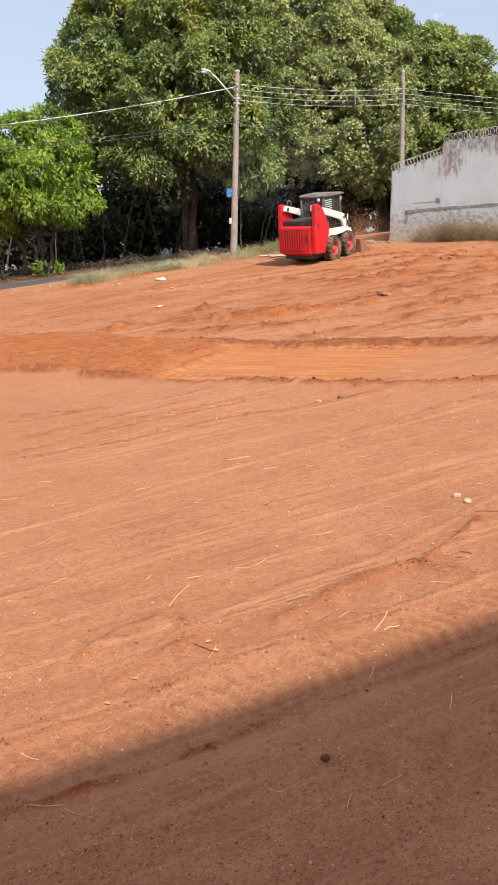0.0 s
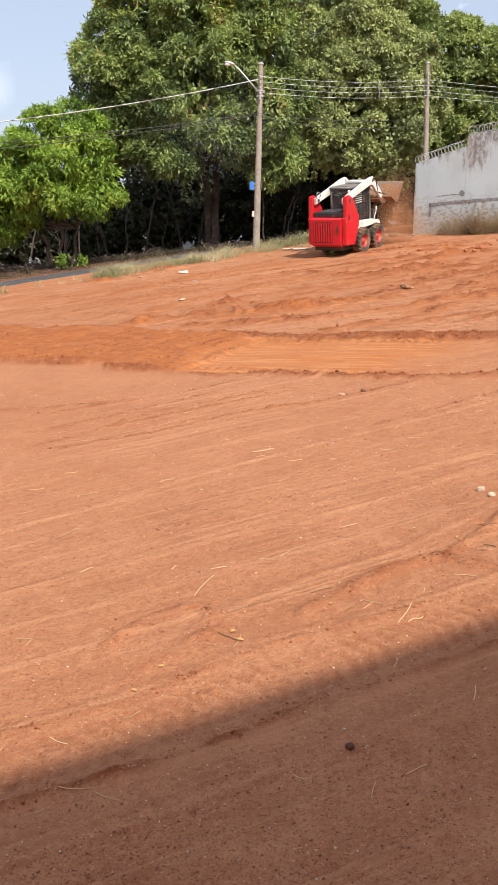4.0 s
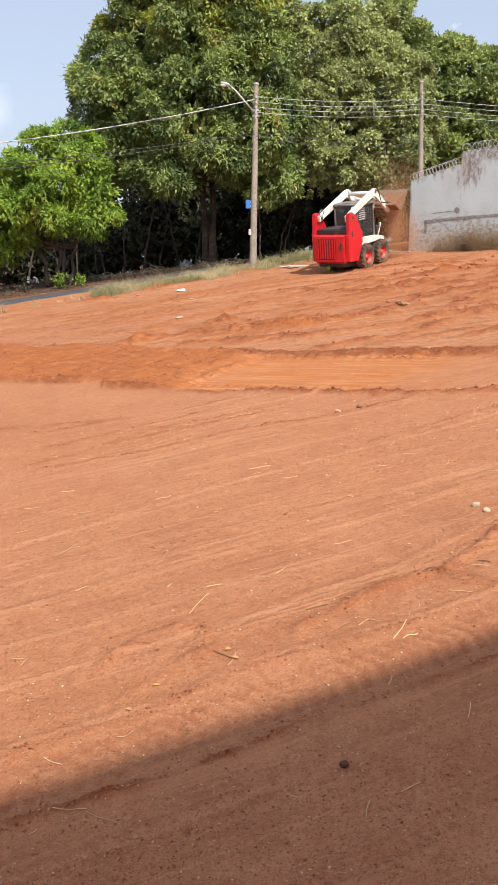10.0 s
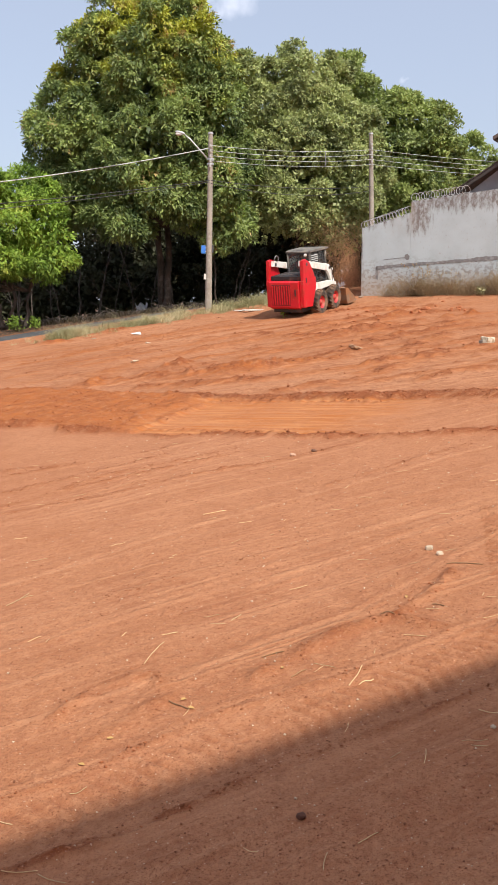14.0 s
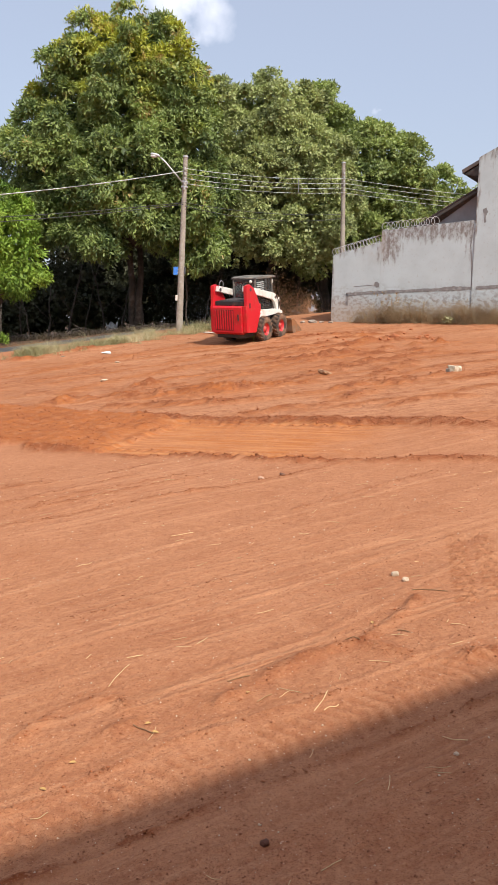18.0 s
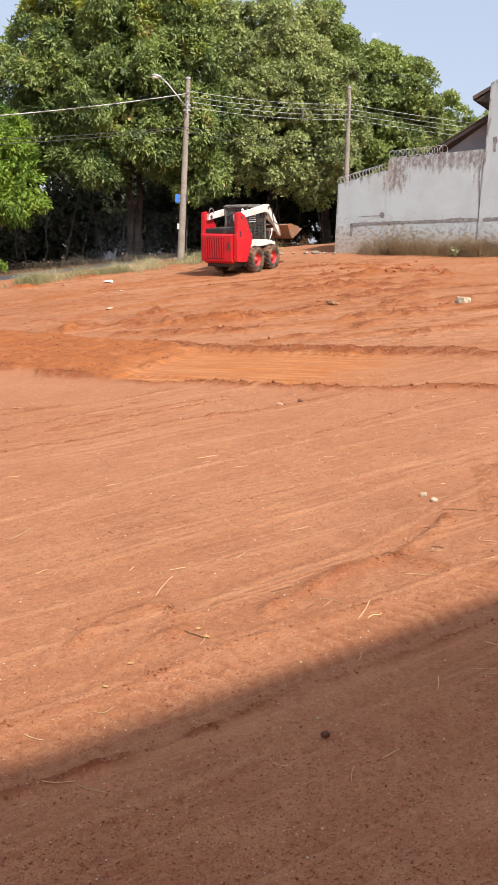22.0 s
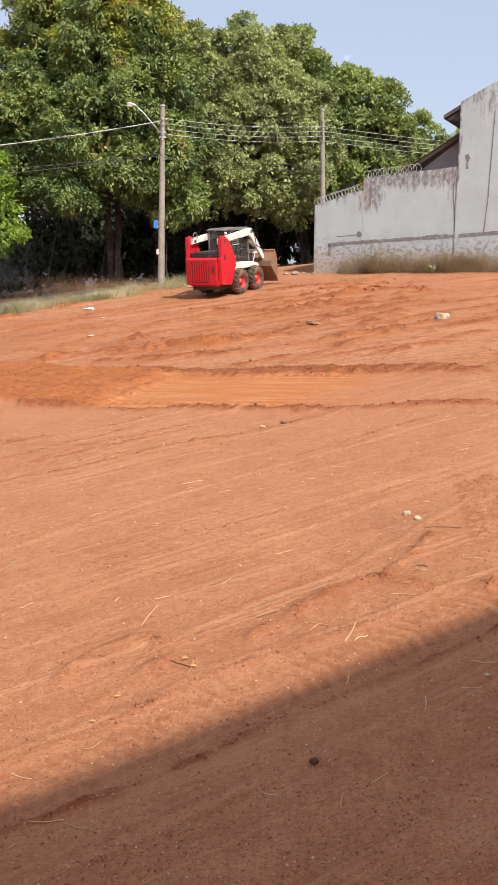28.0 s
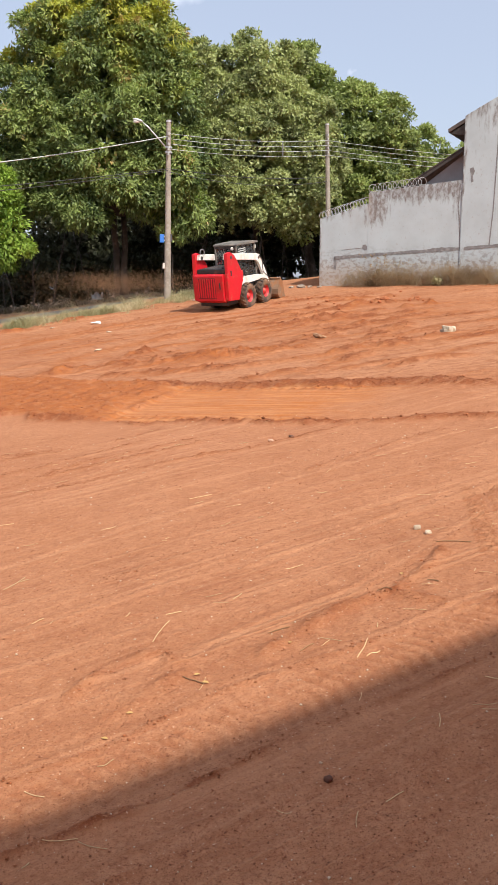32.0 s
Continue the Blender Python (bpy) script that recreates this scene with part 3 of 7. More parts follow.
def marks(x, y):
    """Relief of wheel marks, ridges and the bladed strip, with the masks of fresh, pale and deep soil; deep also
    carries painted shade in tread hollows and lips.
    """
    seen = {}

    def dapple(scale, which):
        """The noise over these points, worked out once for each scale."""
        if (scale, which) not in seen:
            seen[scale, which] = grain(x, y, scale, which)
        return seen[scale, which]

    lot = 1 - step_to(y + 0.0 * x, 24.0, 26.5)
    h = 0.05 * (dapple(0.35, 0) - 0.5) + 0.03 * (dapple(1.1, 1) - 0.5)
    fresh, pale, deep = 0 * x, 0 * x, 0 * x
    # long wheel stripes over the trodden near ground
    al, ac = x * 0.90 + y * 0.43, -x * 0.43 + y * 0.90
    ac = ac - 0.03 * (al - 1.0) ** 2
    near = 1 - step_to(ac, 8.2, 9.4)
    line = lambda n, w: np.exp(-((n - 0.5) / w) ** 2)
    patch = np.clip(dapple(0.5, 4) * 1.7 - 0.35, 0, 1)
    s1, s2, s3 = grain(al, ac * 24, 0.10, 2), grain(al, ac * 55, 0.09, 3), grain(al, ac * 16, 0.55, 0)
    l1, l2 = line(s1, 0.05) * patch, line(s2, 0.06) * np.clip(dapple(0.7, 1) * 1.8 - 0.5, 0, 1)
    h += near * (0.003 * l1 + 0.001 * l2 + 0.004 * (s3 - 0.5) + 0.006 * (dapple(30, 4) - 0.5))
    pale += near * (0.22 * l1 + 0.08 * l2) * (0.5 + 0.7 * dapple(3, 5))
    deep += near * (np.clip((0.26 - s2) * 1.0, 0, 0.12) + np.clip((0.22 - s3) * 1.0, 0, 0.12))
    # a wheel's track beside the shade: lug prints in a pressed band
    wb = beside(x, y, WHEEL_BAND)
    on = step_to(0.17 - wb, 0.0, 0.03)
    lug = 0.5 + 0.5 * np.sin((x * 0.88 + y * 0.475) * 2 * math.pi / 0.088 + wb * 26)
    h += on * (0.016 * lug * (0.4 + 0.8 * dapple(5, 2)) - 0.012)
    # hollows between the lugs darkened in colour to stand for their shade
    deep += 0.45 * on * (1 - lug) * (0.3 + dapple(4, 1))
    off = y - (2.60 + 0.475 * x - 0.02 * x * x)
    worn = step_to(-off, 0.0, 0.05) * near
    deep += worn * (0.16 * np.clip(dapple(11, 2) * 1.8 - 0.6, 0, 1))
    pale += worn * 0.35 * np.clip(dapple(6, 5) * 2.2 - 1.2, 0, 1)
    h += worn * 0.008 * (dapple(24, 0) - 0.5)
    for pts, wide, tall, tone in CRUMB_LINES:
        d = beside(x, y, pts) + 0.05 * (dapple(4, 2) - 0.5)
        g = np.exp(-(d / wide) ** 2) * np.clip(dapple(5, 3) * 2.0 - 0.3, 0.1, 1)
        h += tall * g * (0.4 + 1.0 * dapple(22, 1))
        deep += tone * g * (0.3 + 0.9 * dapple(18, 3))
    # ruts over the far half: thin crumbled track edges, dusty between
    bl, bc = x * 0.955 + y * 0.296, -x * 0.296 + y * 0.955
    bc = bc + 0.012 * (bl - 5) ** 2
    far = step_to(y + 0.45 * x, 10.6, 12.4) * lot
    r1, r2, r3 = grain(bl, bc * 15, 0.10, 4), grain(bl, bc * 30, 0.12, 5), grain(x * 0.8 - y * 0.6, (x * 0.6 + y * 0.8) * 12, 0.13, 3)
    rough = dapple(6.5, 1) * (0.4 + 0.6 * dapple(2.1, 2))
    crumb = dapple(9, 0)
    broken = np.clip(dapple(1.1, 5) * 2.2 - 0.6, 0, 1)
    e1, e2, e3 = line(r1, 0.055) * broken, line(r2, 0.07) * np.clip(dapple(0.8, 0) * 2 - 0.5, 0, 1), line(r3, 0.04) * np.clip(dapple(0.6, 2) * 2.4 - 1.0, 0, 1)
    edges = np.clip(e1 + 0.8 * e2 + 0.8 * e3, 0, 1)
    h += far * (0.022 * edges * (0.4 + crumb) + 0.006 * (r2 - 0.5) + 0.015 * (rough - 0.3) + 0.014 * (crumb - 0.5))
    fresh += far * np.clip(np.clip((r1 - 0.66) * 1.2, 0, 0.22) + 0.20 * edges, 0, 0.4)
    deep += far * (0.55 * edges * (0.3 + crumb) + np.clip((rough - 0.50) * 2, 0, 0.35))
    # single tracks left by the wheels, as windrows of crumbs with an orange bed
    for j, (pts, wide, tall, tone) in enumerate(TRACKS + FINE_TRACKS):
        dist = beside(x, y, pts)
        dist = dist + (0.16 if j < len(TRACKS) else 0.06) * (dapple(1.7, 2) - 0.5) + 0.08 * (dapple(6, 4) - 0.5)
        bed = np.exp(-(dist / (wide * 1.7)) ** 2)
        wide = wide * (1.15 if j < len(TRACKS) else 1.7)
        row = np.exp(-(dist / wide) ** 2) * np.clip(dapple(2.2, 3) * 2.2 - 0.30, 0.15, 1)
        h += row * tall * (0.35 + 0.8 * dapple(8, 1) + 0.5 * dapple(15, 3))
        fresh = np.maximum(fresh, 0.62 * bed)
        deep = np.maximum(deep, 1.5 * tone * row * (0.35 + 0.9 * dapple(9, 5)))
    pale += far * np.clip(0.16 + (0.42 - r1) * 0.9, 0, 0.35)
    # the bladed strip: loose soil heaped on one half, scraped smooth on the other, a lip along the far side
    s, v = from_line(x, y, STRIP_A, STRIP_B)
    m = s * math.hypot(STRIP_B[0] - STRIP_A[0], STRIP_B[1] - STRIP_A[1])
    edge = 0.16 * (dapple(1.6, 0) - 0.5) + 0.10 * (dapple(6, 3) - 0.5) + 0.05 * (dapple(14, 1) - 0.5)
    v_near = -1.18 - 0.24 * step_to(m, 2.6, 2.9) + 0.45 * step_to(m, 6.5, 8.6)
    v_far = 1.50 - 0.66 * step_to(m, 0.8, 4.5)
    ragged = 0.5 * (dapple(1.3, 3) - 0.5) + 0.4 * (dapple(4, 2) - 0.5)
    inside = step_to(v + edge - v_near, 0.0, 0.07) * step_to(v_far - v - edge, 0.0, 0.10) * (1 - step_to(m + ragged - 0.25 * v, 6.7, 7.9)) * step_to(m, -6, -5)
    ridge_at = m - 4.1 - 0.08 * v + 0.25 * (dapple(2.5, 5) - 0.5)
    heap = inside * (1 - step_to(ridge_at, -0.35, 0.1))
    scraped = inside - heap
    h = h * (1 - 0.85 * scraped)
    h += heap * (0.005 + 0.05 * dapple(1.2, 4) + 0.045 * dapple(4, 5) + 0.035 * dapple(11, 2)) - 0.018 * scraped
    ridge = np.exp(-(ridge_at / 0.09) ** 2) * inside * (1 - step_to(v, 0.3, 0.8)) * (0.3 + dapple(7, 0))
    h += 0.045 * ridge
    h += scraped * 0.010 * (grain(m, v * 30, 0.3, 1) - 0.5)
    lip = np.exp(-((v - v_far - 0.10 + edge) / (0.13 + 0.08 * step_to(m, 3.5, 6.0))) ** 2) * step_to(m, 2.2, 3.6) * (1 - step_to(m, 8.3, 9.0))
    h += lip * (0.030 + 0.045 * dapple(11, 2) + 0.01 * dapple(3, 0))
    near_lip = np.exp(-((v - v_near + edge) / 0.085) ** 2) * (0.8 * step_to(m, -3, -1) + 0.2 * step_to(m, 2.4, 3.0)) * (1 - step_to(m, 9.0, 10.0)) * np.clip(dapple(2.6, 4) * 2.2 - 0.25, 0.15, 1)
    h += near_lip * (0.020 + 0.045 * dapple(11, 0))
    lugs = (0.5 + 0.5 * np.sin(m * 2 * math.pi / 0.16)) * (np.exp(-((v - v_near - 0.32) / 0.10) ** 2) + np.exp(-((v - v_far + 0.20) / 0.09) ** 2)) * scraped
    h += 0.018 * lugs
    fresh = np.maximum(fresh * (1 - inside), heap * 0.95 + scraped * (0.40 + 0.40 * grain(m, v * 10, 0.3, 3)))
    pale = pale * (1 - inside) + scraped * np.clip((grain(m, v * 14, 0.30, 2) - 0.30) * 1.0, 0, 0.4)
    # both lips take extra dark colour for the shade among their crumbs
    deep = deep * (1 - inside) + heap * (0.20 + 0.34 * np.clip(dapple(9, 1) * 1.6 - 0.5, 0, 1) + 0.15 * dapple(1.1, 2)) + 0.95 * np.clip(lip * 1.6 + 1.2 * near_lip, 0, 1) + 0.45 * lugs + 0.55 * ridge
    # low heaps of turned soil behind the strip
    for cx, cy, rl, rw, tall in ((0.9, 15.0, 1.5, 0.30, 0.07), (-2.3, 15.0, 0.4, 0.35, 0.12), (-0.93, 16.3, 0.35, 0.25, 0.12), (3.9, 20.2, 1.5, 0.25, 0.07), (4.4, 21.9, 1.0, 0.22, 0.07), (2.5, 18.4, 1.3, 0.16, 0.06), (5.4, 14.6, 1.3, 0.2, 0.05), (1.1, 20.6, 1.6, 0.18, 0.04), (-4.7, 22.55, 0.5, 0.16, 0.10), (-3.3, 23.75, 0.75, 0.20, 0.12), (3.6, 18.9, 1.2, 0.22, 0.10), (5.6, 19.4, 0.7, 0.2, 0.10)):
        dl, dc = (x - cx) * 0.97 + (y - cy) * 0.25, -(x - cx) * 0.25 + (y - cy) * 0.97
        b = np.exp(-(dl / rl) ** 2 - (dc / rw) ** 2) * np.clip(0.25 + 1.3 * dapple(3, 1), 0, 1.2)
        h += b * tall * (0.35 + 0.7 * dapple(6, 2) + 0.6 * dapple(13, 4))
        fresh = np.maximum(fresh, np.clip(b * 1.8 - 0.2, 0, 0.95))
        deep = np.maximum(deep, np.clip(b * 1.8 - 0.2, 0, 0.9) * np.clip(dapple(7, 0) * 1.6 - 0.05, 0, 1))
    # low ridges left by a turning machine in front, and pale bands pressed by its wheels
    wob = 0.045 * (dapple(3.5, 2) - 0.5) + 0.03 * (dapple(11, 4) - 0.5)
    for pts, wide, tall, tone in NEAR_RIDGES:
        d = beside(x, y, pts) + wob
        b = np.exp(-(d / wide) ** 2) * np.clip(dapple(4.5, 3) * 2.0 - 0.25, 0.25, 1)
        h += tall * b * (0.5 + 0.6 * dapple(13, 1) + 0.5 * dapple(27, 3))
        deep += 0.95 * tone * b * (0.2 + 1.1 * dapple(24, 3))
        fresh += 0.07 * np.exp(-(d / (wide * 2.0)) ** 2)
    for pts, wide, much in NEAR_BANDS:
        d = np.abs(beside(x, y, pts) + 0.6 * wob)
        b = step_to(wide - d, 0.0, 0.035)
        pale += much * b * (0.5 + 0.7 * dapple(5, 0))
        h += 0.007 * np.exp(-((d - wide) / 0.02) ** 2)
        # a thin darker line along the band's outer edge
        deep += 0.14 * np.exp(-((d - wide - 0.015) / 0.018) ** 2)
    # tread of a wheel: two rows of bars
    for a, b in (((1.74, 4.75), (2.10, 6.15)), ((1.94, 4.75), (2.30, 6.15))):
        s1, v1 = from_line(x, y, a, b)
        on = step_to(0.085 - np.abs(v1), 0, 0.02) * step_to(s1, -0.05, 0.1) * (1 - step_to(s1, 0.95, 1.2))
        bar = step_to(np.sin(s1 * 1.445 * 2 * math.pi / 0.078 + np.abs(v1) * 14), -0.1, 0.5)
        h += on * (0.034 * bar - 0.012) * (0.6 + 0.6 * dapple(9, 2))
        # shade between the bars put into the soil colour
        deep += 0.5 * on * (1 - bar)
    h += near * 0.006 * (dapple(18, 2) - 0.5) + far * 0.010 * (dapple(7, 3) - 0.5)
    sm, sv = from_line(x, y, ROAD_A, ROAD_B)
    verge = step_to(sv, -1.4, -0.3)
    h = h * (1 - verge) - 0.13 * step_to(sv, -0.5, 0.1) + 0.05 * step_to(sv, ROAD_W - 0.2, ROAD_W + 0.5)
    # mask of the litter ground that carries the trees' shade in its colour
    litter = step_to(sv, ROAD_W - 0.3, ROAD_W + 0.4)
    fresh, deep = fresh * (1 - verge), deep * (1 - verge)
    return h, np.clip(fresh, 0, 1), np.clip(pale, 0, 1) * (1 - verge), np.clip(deep, 0, 1), litter, near * (1 - inside), far * (1 - inside) * (1 - verge), scraped


def land(x, y):
    """Height of the ground at one place."""
    return float(swell(x, y) + marks(np.array([float(x)]), np.array([float(y)]))[0][0])


def spread(stops):
    """Sorted coordinates from (start, step) pairs; the last pair is (end, 0)."""
    a = []
    for (lo, st), (hi, _) in zip(stops, stops[1:]):
        a += list(np.arange(lo, hi - 1e-6, st))
    return np.array(a + [stops[-1][0]])


def build_ground():
    far = [30, 60, 120, 250, 500, 1000, 2000]
    xs = np.concatenate([[-v for v in reversed(far)], spread([(-20, 0.8), (-7, 0.08), (-3, 0.04), (-1.5, 0.022), (2.2, 0.04), (4, 0.075), (9, 0.25), (20, 0.8), (29, 0)]), far])
    ys = np.concatenate([[-v for v in reversed(far)], spread([(-20, 1.0), (1.4, 0.018), (4.6, 0.028), (6.0, 0.035), (13, 0.048), (24, 0.10), (34, 0.6), (58, 0)]), [60, 120, 250, 500, 1000, 2000, 4000]])
    gx, gy = np.meshgrid(xs, ys)
    h, fresh, pale, deep, litter, zone, away, scrape = marks(gx.ravel(), gy.ravel())
    z = swell(gx.ravel(), gy.ravel()) + h
    nx, ny = len(xs), len(ys)
    co = np.stack([gx.ravel(), gy.ravel(), z], 1).astype(np.float32)
    i = (np.arange(ny - 1)[:, None] * nx + np.arange(nx - 1)[None, :]).ravel()
    quads = np.stack([i, i + 1, i + 1 + nx, i + nx], 1).astype(np.int32)
    me = bpy.data.meshes.new("ground")
    me.vertices.add(len(co))
    me.vertices.foreach_set("co", co.ravel())
    me.loops.add(quads.size)
    me.loops.foreach_set("vertex_index", quads.ravel())
    me.polygons.add(len(quads))
    me.polygons.foreach_set("loop_start", np.arange(0, quads.size, 4, dtype=np.int32))
    me.polygons.foreach_set("use_smooth", np.ones(len(quads), bool))
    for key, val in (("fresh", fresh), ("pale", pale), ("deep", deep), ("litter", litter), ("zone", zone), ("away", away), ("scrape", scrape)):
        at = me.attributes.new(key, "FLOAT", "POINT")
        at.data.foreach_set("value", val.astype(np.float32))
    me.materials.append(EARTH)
    me.update()
    me.validate()
    tagged(new("ground", me), "bare red earth lot, rutted and partly bladed", "ground", kind="structure")


build_ground()


def build_road():
    d = Vector((ROAD_B[0] - ROAD_A[0], ROAD_B[1] - ROAD_A[1], 0)).normalized()
    n = Vector((-d.y, d.x, 0))
    vs, fs = [], []
    rows = 90
    for i in range(rows + 1):
        c = Vector((*ROAD_A, 0)) + d * (-45 + i * 90 / rows)
        for w in (0.06 * math.sin(i * 1.7), 0.25, ROAD_W * 0.5, ROAD_W - 0.25, ROAD_W + 0.05 * math.sin(i * 2.3)):
            p = c + n * w
            edge = -0.03 if w < 0.2 or w > ROAD_W - 0.2 else 0.03
            vs.append((p.x, p.y, float(swell(p.x, p.y)) - 0.13 + edge + 0.02))
    for i in range(rows):
        for k in range(4):
            fs.append((i * 5 + k, i * 5 + k + 1, i * 5 + k + 6, i * 5 + k + 5))
    tagged(link("road", vs, fs, ASPHALT, smooth=True), "narrow grey asphalt lane beyond the lot", "road", kind="structure")


build_road()

# ---- the white boundary wall and the house behind it ----
WALL_O = Vector((4.30, 25.90, 0))
WALL_D = Vector((0.82989, -0.55793, 0))
WALL_N = Vector((0.55793, 0.82989, 0))      # towards the back
WALL_M = Matrix(((WALL_D.x, WALL_N.x, 0, WALL_O.x), (WALL_D.y, WALL_N.y, 0, WALL_O.y), (0, 0, 1, 0), (0, 0, 0, 1)))


def wall_material():
    m = bpy.data.materials.new("stained_white_render")
    m.use_nodes = True
    n, l = m.node_tree.nodes, m.node_tree.links
    b = n["Principled BSDF"]
    b.inputs["Roughness"].default_value, b.inputs["Specular IOR Level"].default_value = 0.92, 0.2
    c = n.new("ShaderNodeTexCoord")
    sep = n.new("ShaderNodeSeparateXYZ")
    l.new(c.outputs["Object"], sep.inputs[0])

    def tex(scale, stretch, detail):
        mp = n.new("ShaderNodeMapping")
        mp.inputs["Scale"].default_value = stretch
        t = n.new("ShaderNodeTexNoise")
        t.inputs["Scale"].default_value, t.inputs["Detail"].default_value, t.inputs["Roughness"].default_value = scale, detail, 0.6
        l.new(c.outputs["Object"], mp.inputs["Vector"])
        l.new(mp.outputs["Vector"], t.inputs["Vector"])
        return t.outputs["Fac"]

    def math_(op, a, k, clamp=False):
        x = n.new("ShaderNodeMath")
        x.operation, x.use_clamp = op, clamp
        for i, q in enumerate((a, k)):
            if isinstance(q, (int, float)):
                x.inputs[i].default_value = q
            else:
                l.new(q, x.inputs[i])
        return x.outputs[0]

    def rng(a, lo, hi):
        r = n.new("ShaderNodeMapRange")
        r.inputs["From Min"].default_value, r.inputs["From Max"].default_value = lo, hi
        l.new(a, r.inputs["Value"])
        return r.outputs["Result"]

    def mix(fac, a, tint):
        x = n.new("ShaderNodeMixRGB")
        l.new(fac, x.inputs[0])
        if isinstance(a, tuple):
            x.inputs[1].default_value = (*a, 1)
        else:
            l.new(a, x.inputs[1])
        x.inputs[2].default_value = (*tint, 1)
        return x.outputs[0]

    col = mix(math_("MULTIPLY", rng(tex(0.9, (1, 1, 1), 5), 0.40, 0.65), 0.6), (0.495, 0.555, 0.565), (0.400, 0.440, 0.445))
    # black mould that grew down from the coping: under the step, along the top and round the crack
    X, Z = sep.outputs["X"], sep.outputs["Z"]

    def about(at, reach):
        return rng(math_("ABSOLUTE", math_("SUBTRACT", X, at), 0.0), reach, 0.0)

    at_step = math_("MULTIPLY", math_("MULTIPLY", about(1.92, 0.62), 1.35, True), rng(Z, 3.45, 4.5))
    at_top = math_("MULTIPLY", math_("MULTIPLY", rng(Z, 4.30, 5.0), math_("MULTIPLY", rng(X, 1.5, 1.7), rng(X, 4.6, 4.4))), 1.4)
    at_crack = math_("MULTIPLY", math_("MULTIPLY", about(4.30, 0.28), rng(Z, 3.3, 4.6)), 0.95)
    at_cope = math_("MULTIPLY", rng(math_("SUBTRACT", Z, math_("MULTIPLY", X, 0.244)), 3.85, 4.25), math_("MULTIPLY", rng(X, 1.7, 1.5), 0.7))
    at_gable = math_("MULTIPLY", rng(Z, 5.7, 7.0), math_("MULTIPLY", rng(X, 4.4, 4.6), 0.62))
    at_end = math_("MULTIPLY", about(0.0, 0.22), 0.75)
    mould = math_("MAXIMUM", math_("MAXIMUM", at_end, math_("MAXIMUM", at_step, at_top)), math_("MAXIMUM", math_("MAXIMUM", at_crack, at_cope), at_gable))
    grown = rng(math_("ADD", tex(1.0, (5.5, 5.5, 1.3), 12), math_("MULTIPLY", mould, 0.40)), 0.68, 0.82)
    grown = math_("MULTIPLY", grown, rng(tex(9, (1, 1, 0.6), 8), 0.34, 0.58))
    col = mix(math_("MULTIPLY", grown, 0.85, True), col, (0.17, 0.13, 0.11))
    # splashed red earth and blistered paint low down
    low = rng(math_("SUBTRACT", math_("ADD", 3.05, math_("MULTIPLY", tex(2.2, (1, 1, 1), 5), 0.6)), sep.outputs["Z"]), 0.0, 0.55)
    blot = math_("MULTIPLY", low, rng(tex(7.5, (1, 1, 1.4), 12), 0.49, 0.56))
    col = mix(math_("MULTIPLY", blot, 0.75, True), col, (0.25, 0.225, 0.205))
    rust = math_("MULTIPLY", math_("MULTIPLY", about(1.45, 0.75), rng(Z, 3.6, 4.6)), rng(tex(1.6, (1.6, 1.6, 0.8), 7), 0.42, 0.62))
    col = mix(math_("MULTIPLY", rust, 0.55, True), col, (0.36, 0.26, 0.20))
    splash = rng(math_("ADD", math_("SUBTRACT", 2.95, Z), math_("MULTIPLY", tex(3.0, (1, 1, 1), 6), 0.5)), 0.25, 0.75)
    col = mix(math_("MULTIPLY", splash, 0.6, True), col, (0.40, 0.30, 0.22))
    col = mix(math_("MULTIPLY", rng(tex(16, (1, 1, 0.7), 4), 0.60, 0.70), 0.5), col, (0.36, 0.33, 0.31))
    l.new(col, b.inputs["Base Color"])
    k = n.new("ShaderNodeBump")
    k.inputs["Strength"].default_value, k.inputs["Distance"].default_value = 0.15, 0.015
    l.new(tex(12, (1, 1, 1), 6), k.inputs["Height"])
    l.new(k.outputs["Normal"], b.inputs["Normal"])
    return m


RENDERED = wall_material()
CEMENT = material("dark_cement_band", (0.20, 0.19, 0.185), 0.95, spots=((9, (0.30, 0.29, 0.28), 0.45, 0.65, 5),), bump=((25, 0.5, 4),))
TILE = material("dark_roof_tile", (0.075, 0.06, 0.055), 0.85, spots=((5, (0.13, 0.10, 0.085), 0.45, 0.65, 4),), random_tone=0.25)
TIMBER = material("dark_timber", (0.055, 0.045, 0.04), 0.8, spots=((8, (0.09, 0.075, 0.06), 0.45, 0.65, 4),))
GREYWALL = material("grey_render", (0.30, 0.29, 0.30), 0.9, spots=((2, (0.24, 0.23, 0.235), 0.42, 0.62, 4),))


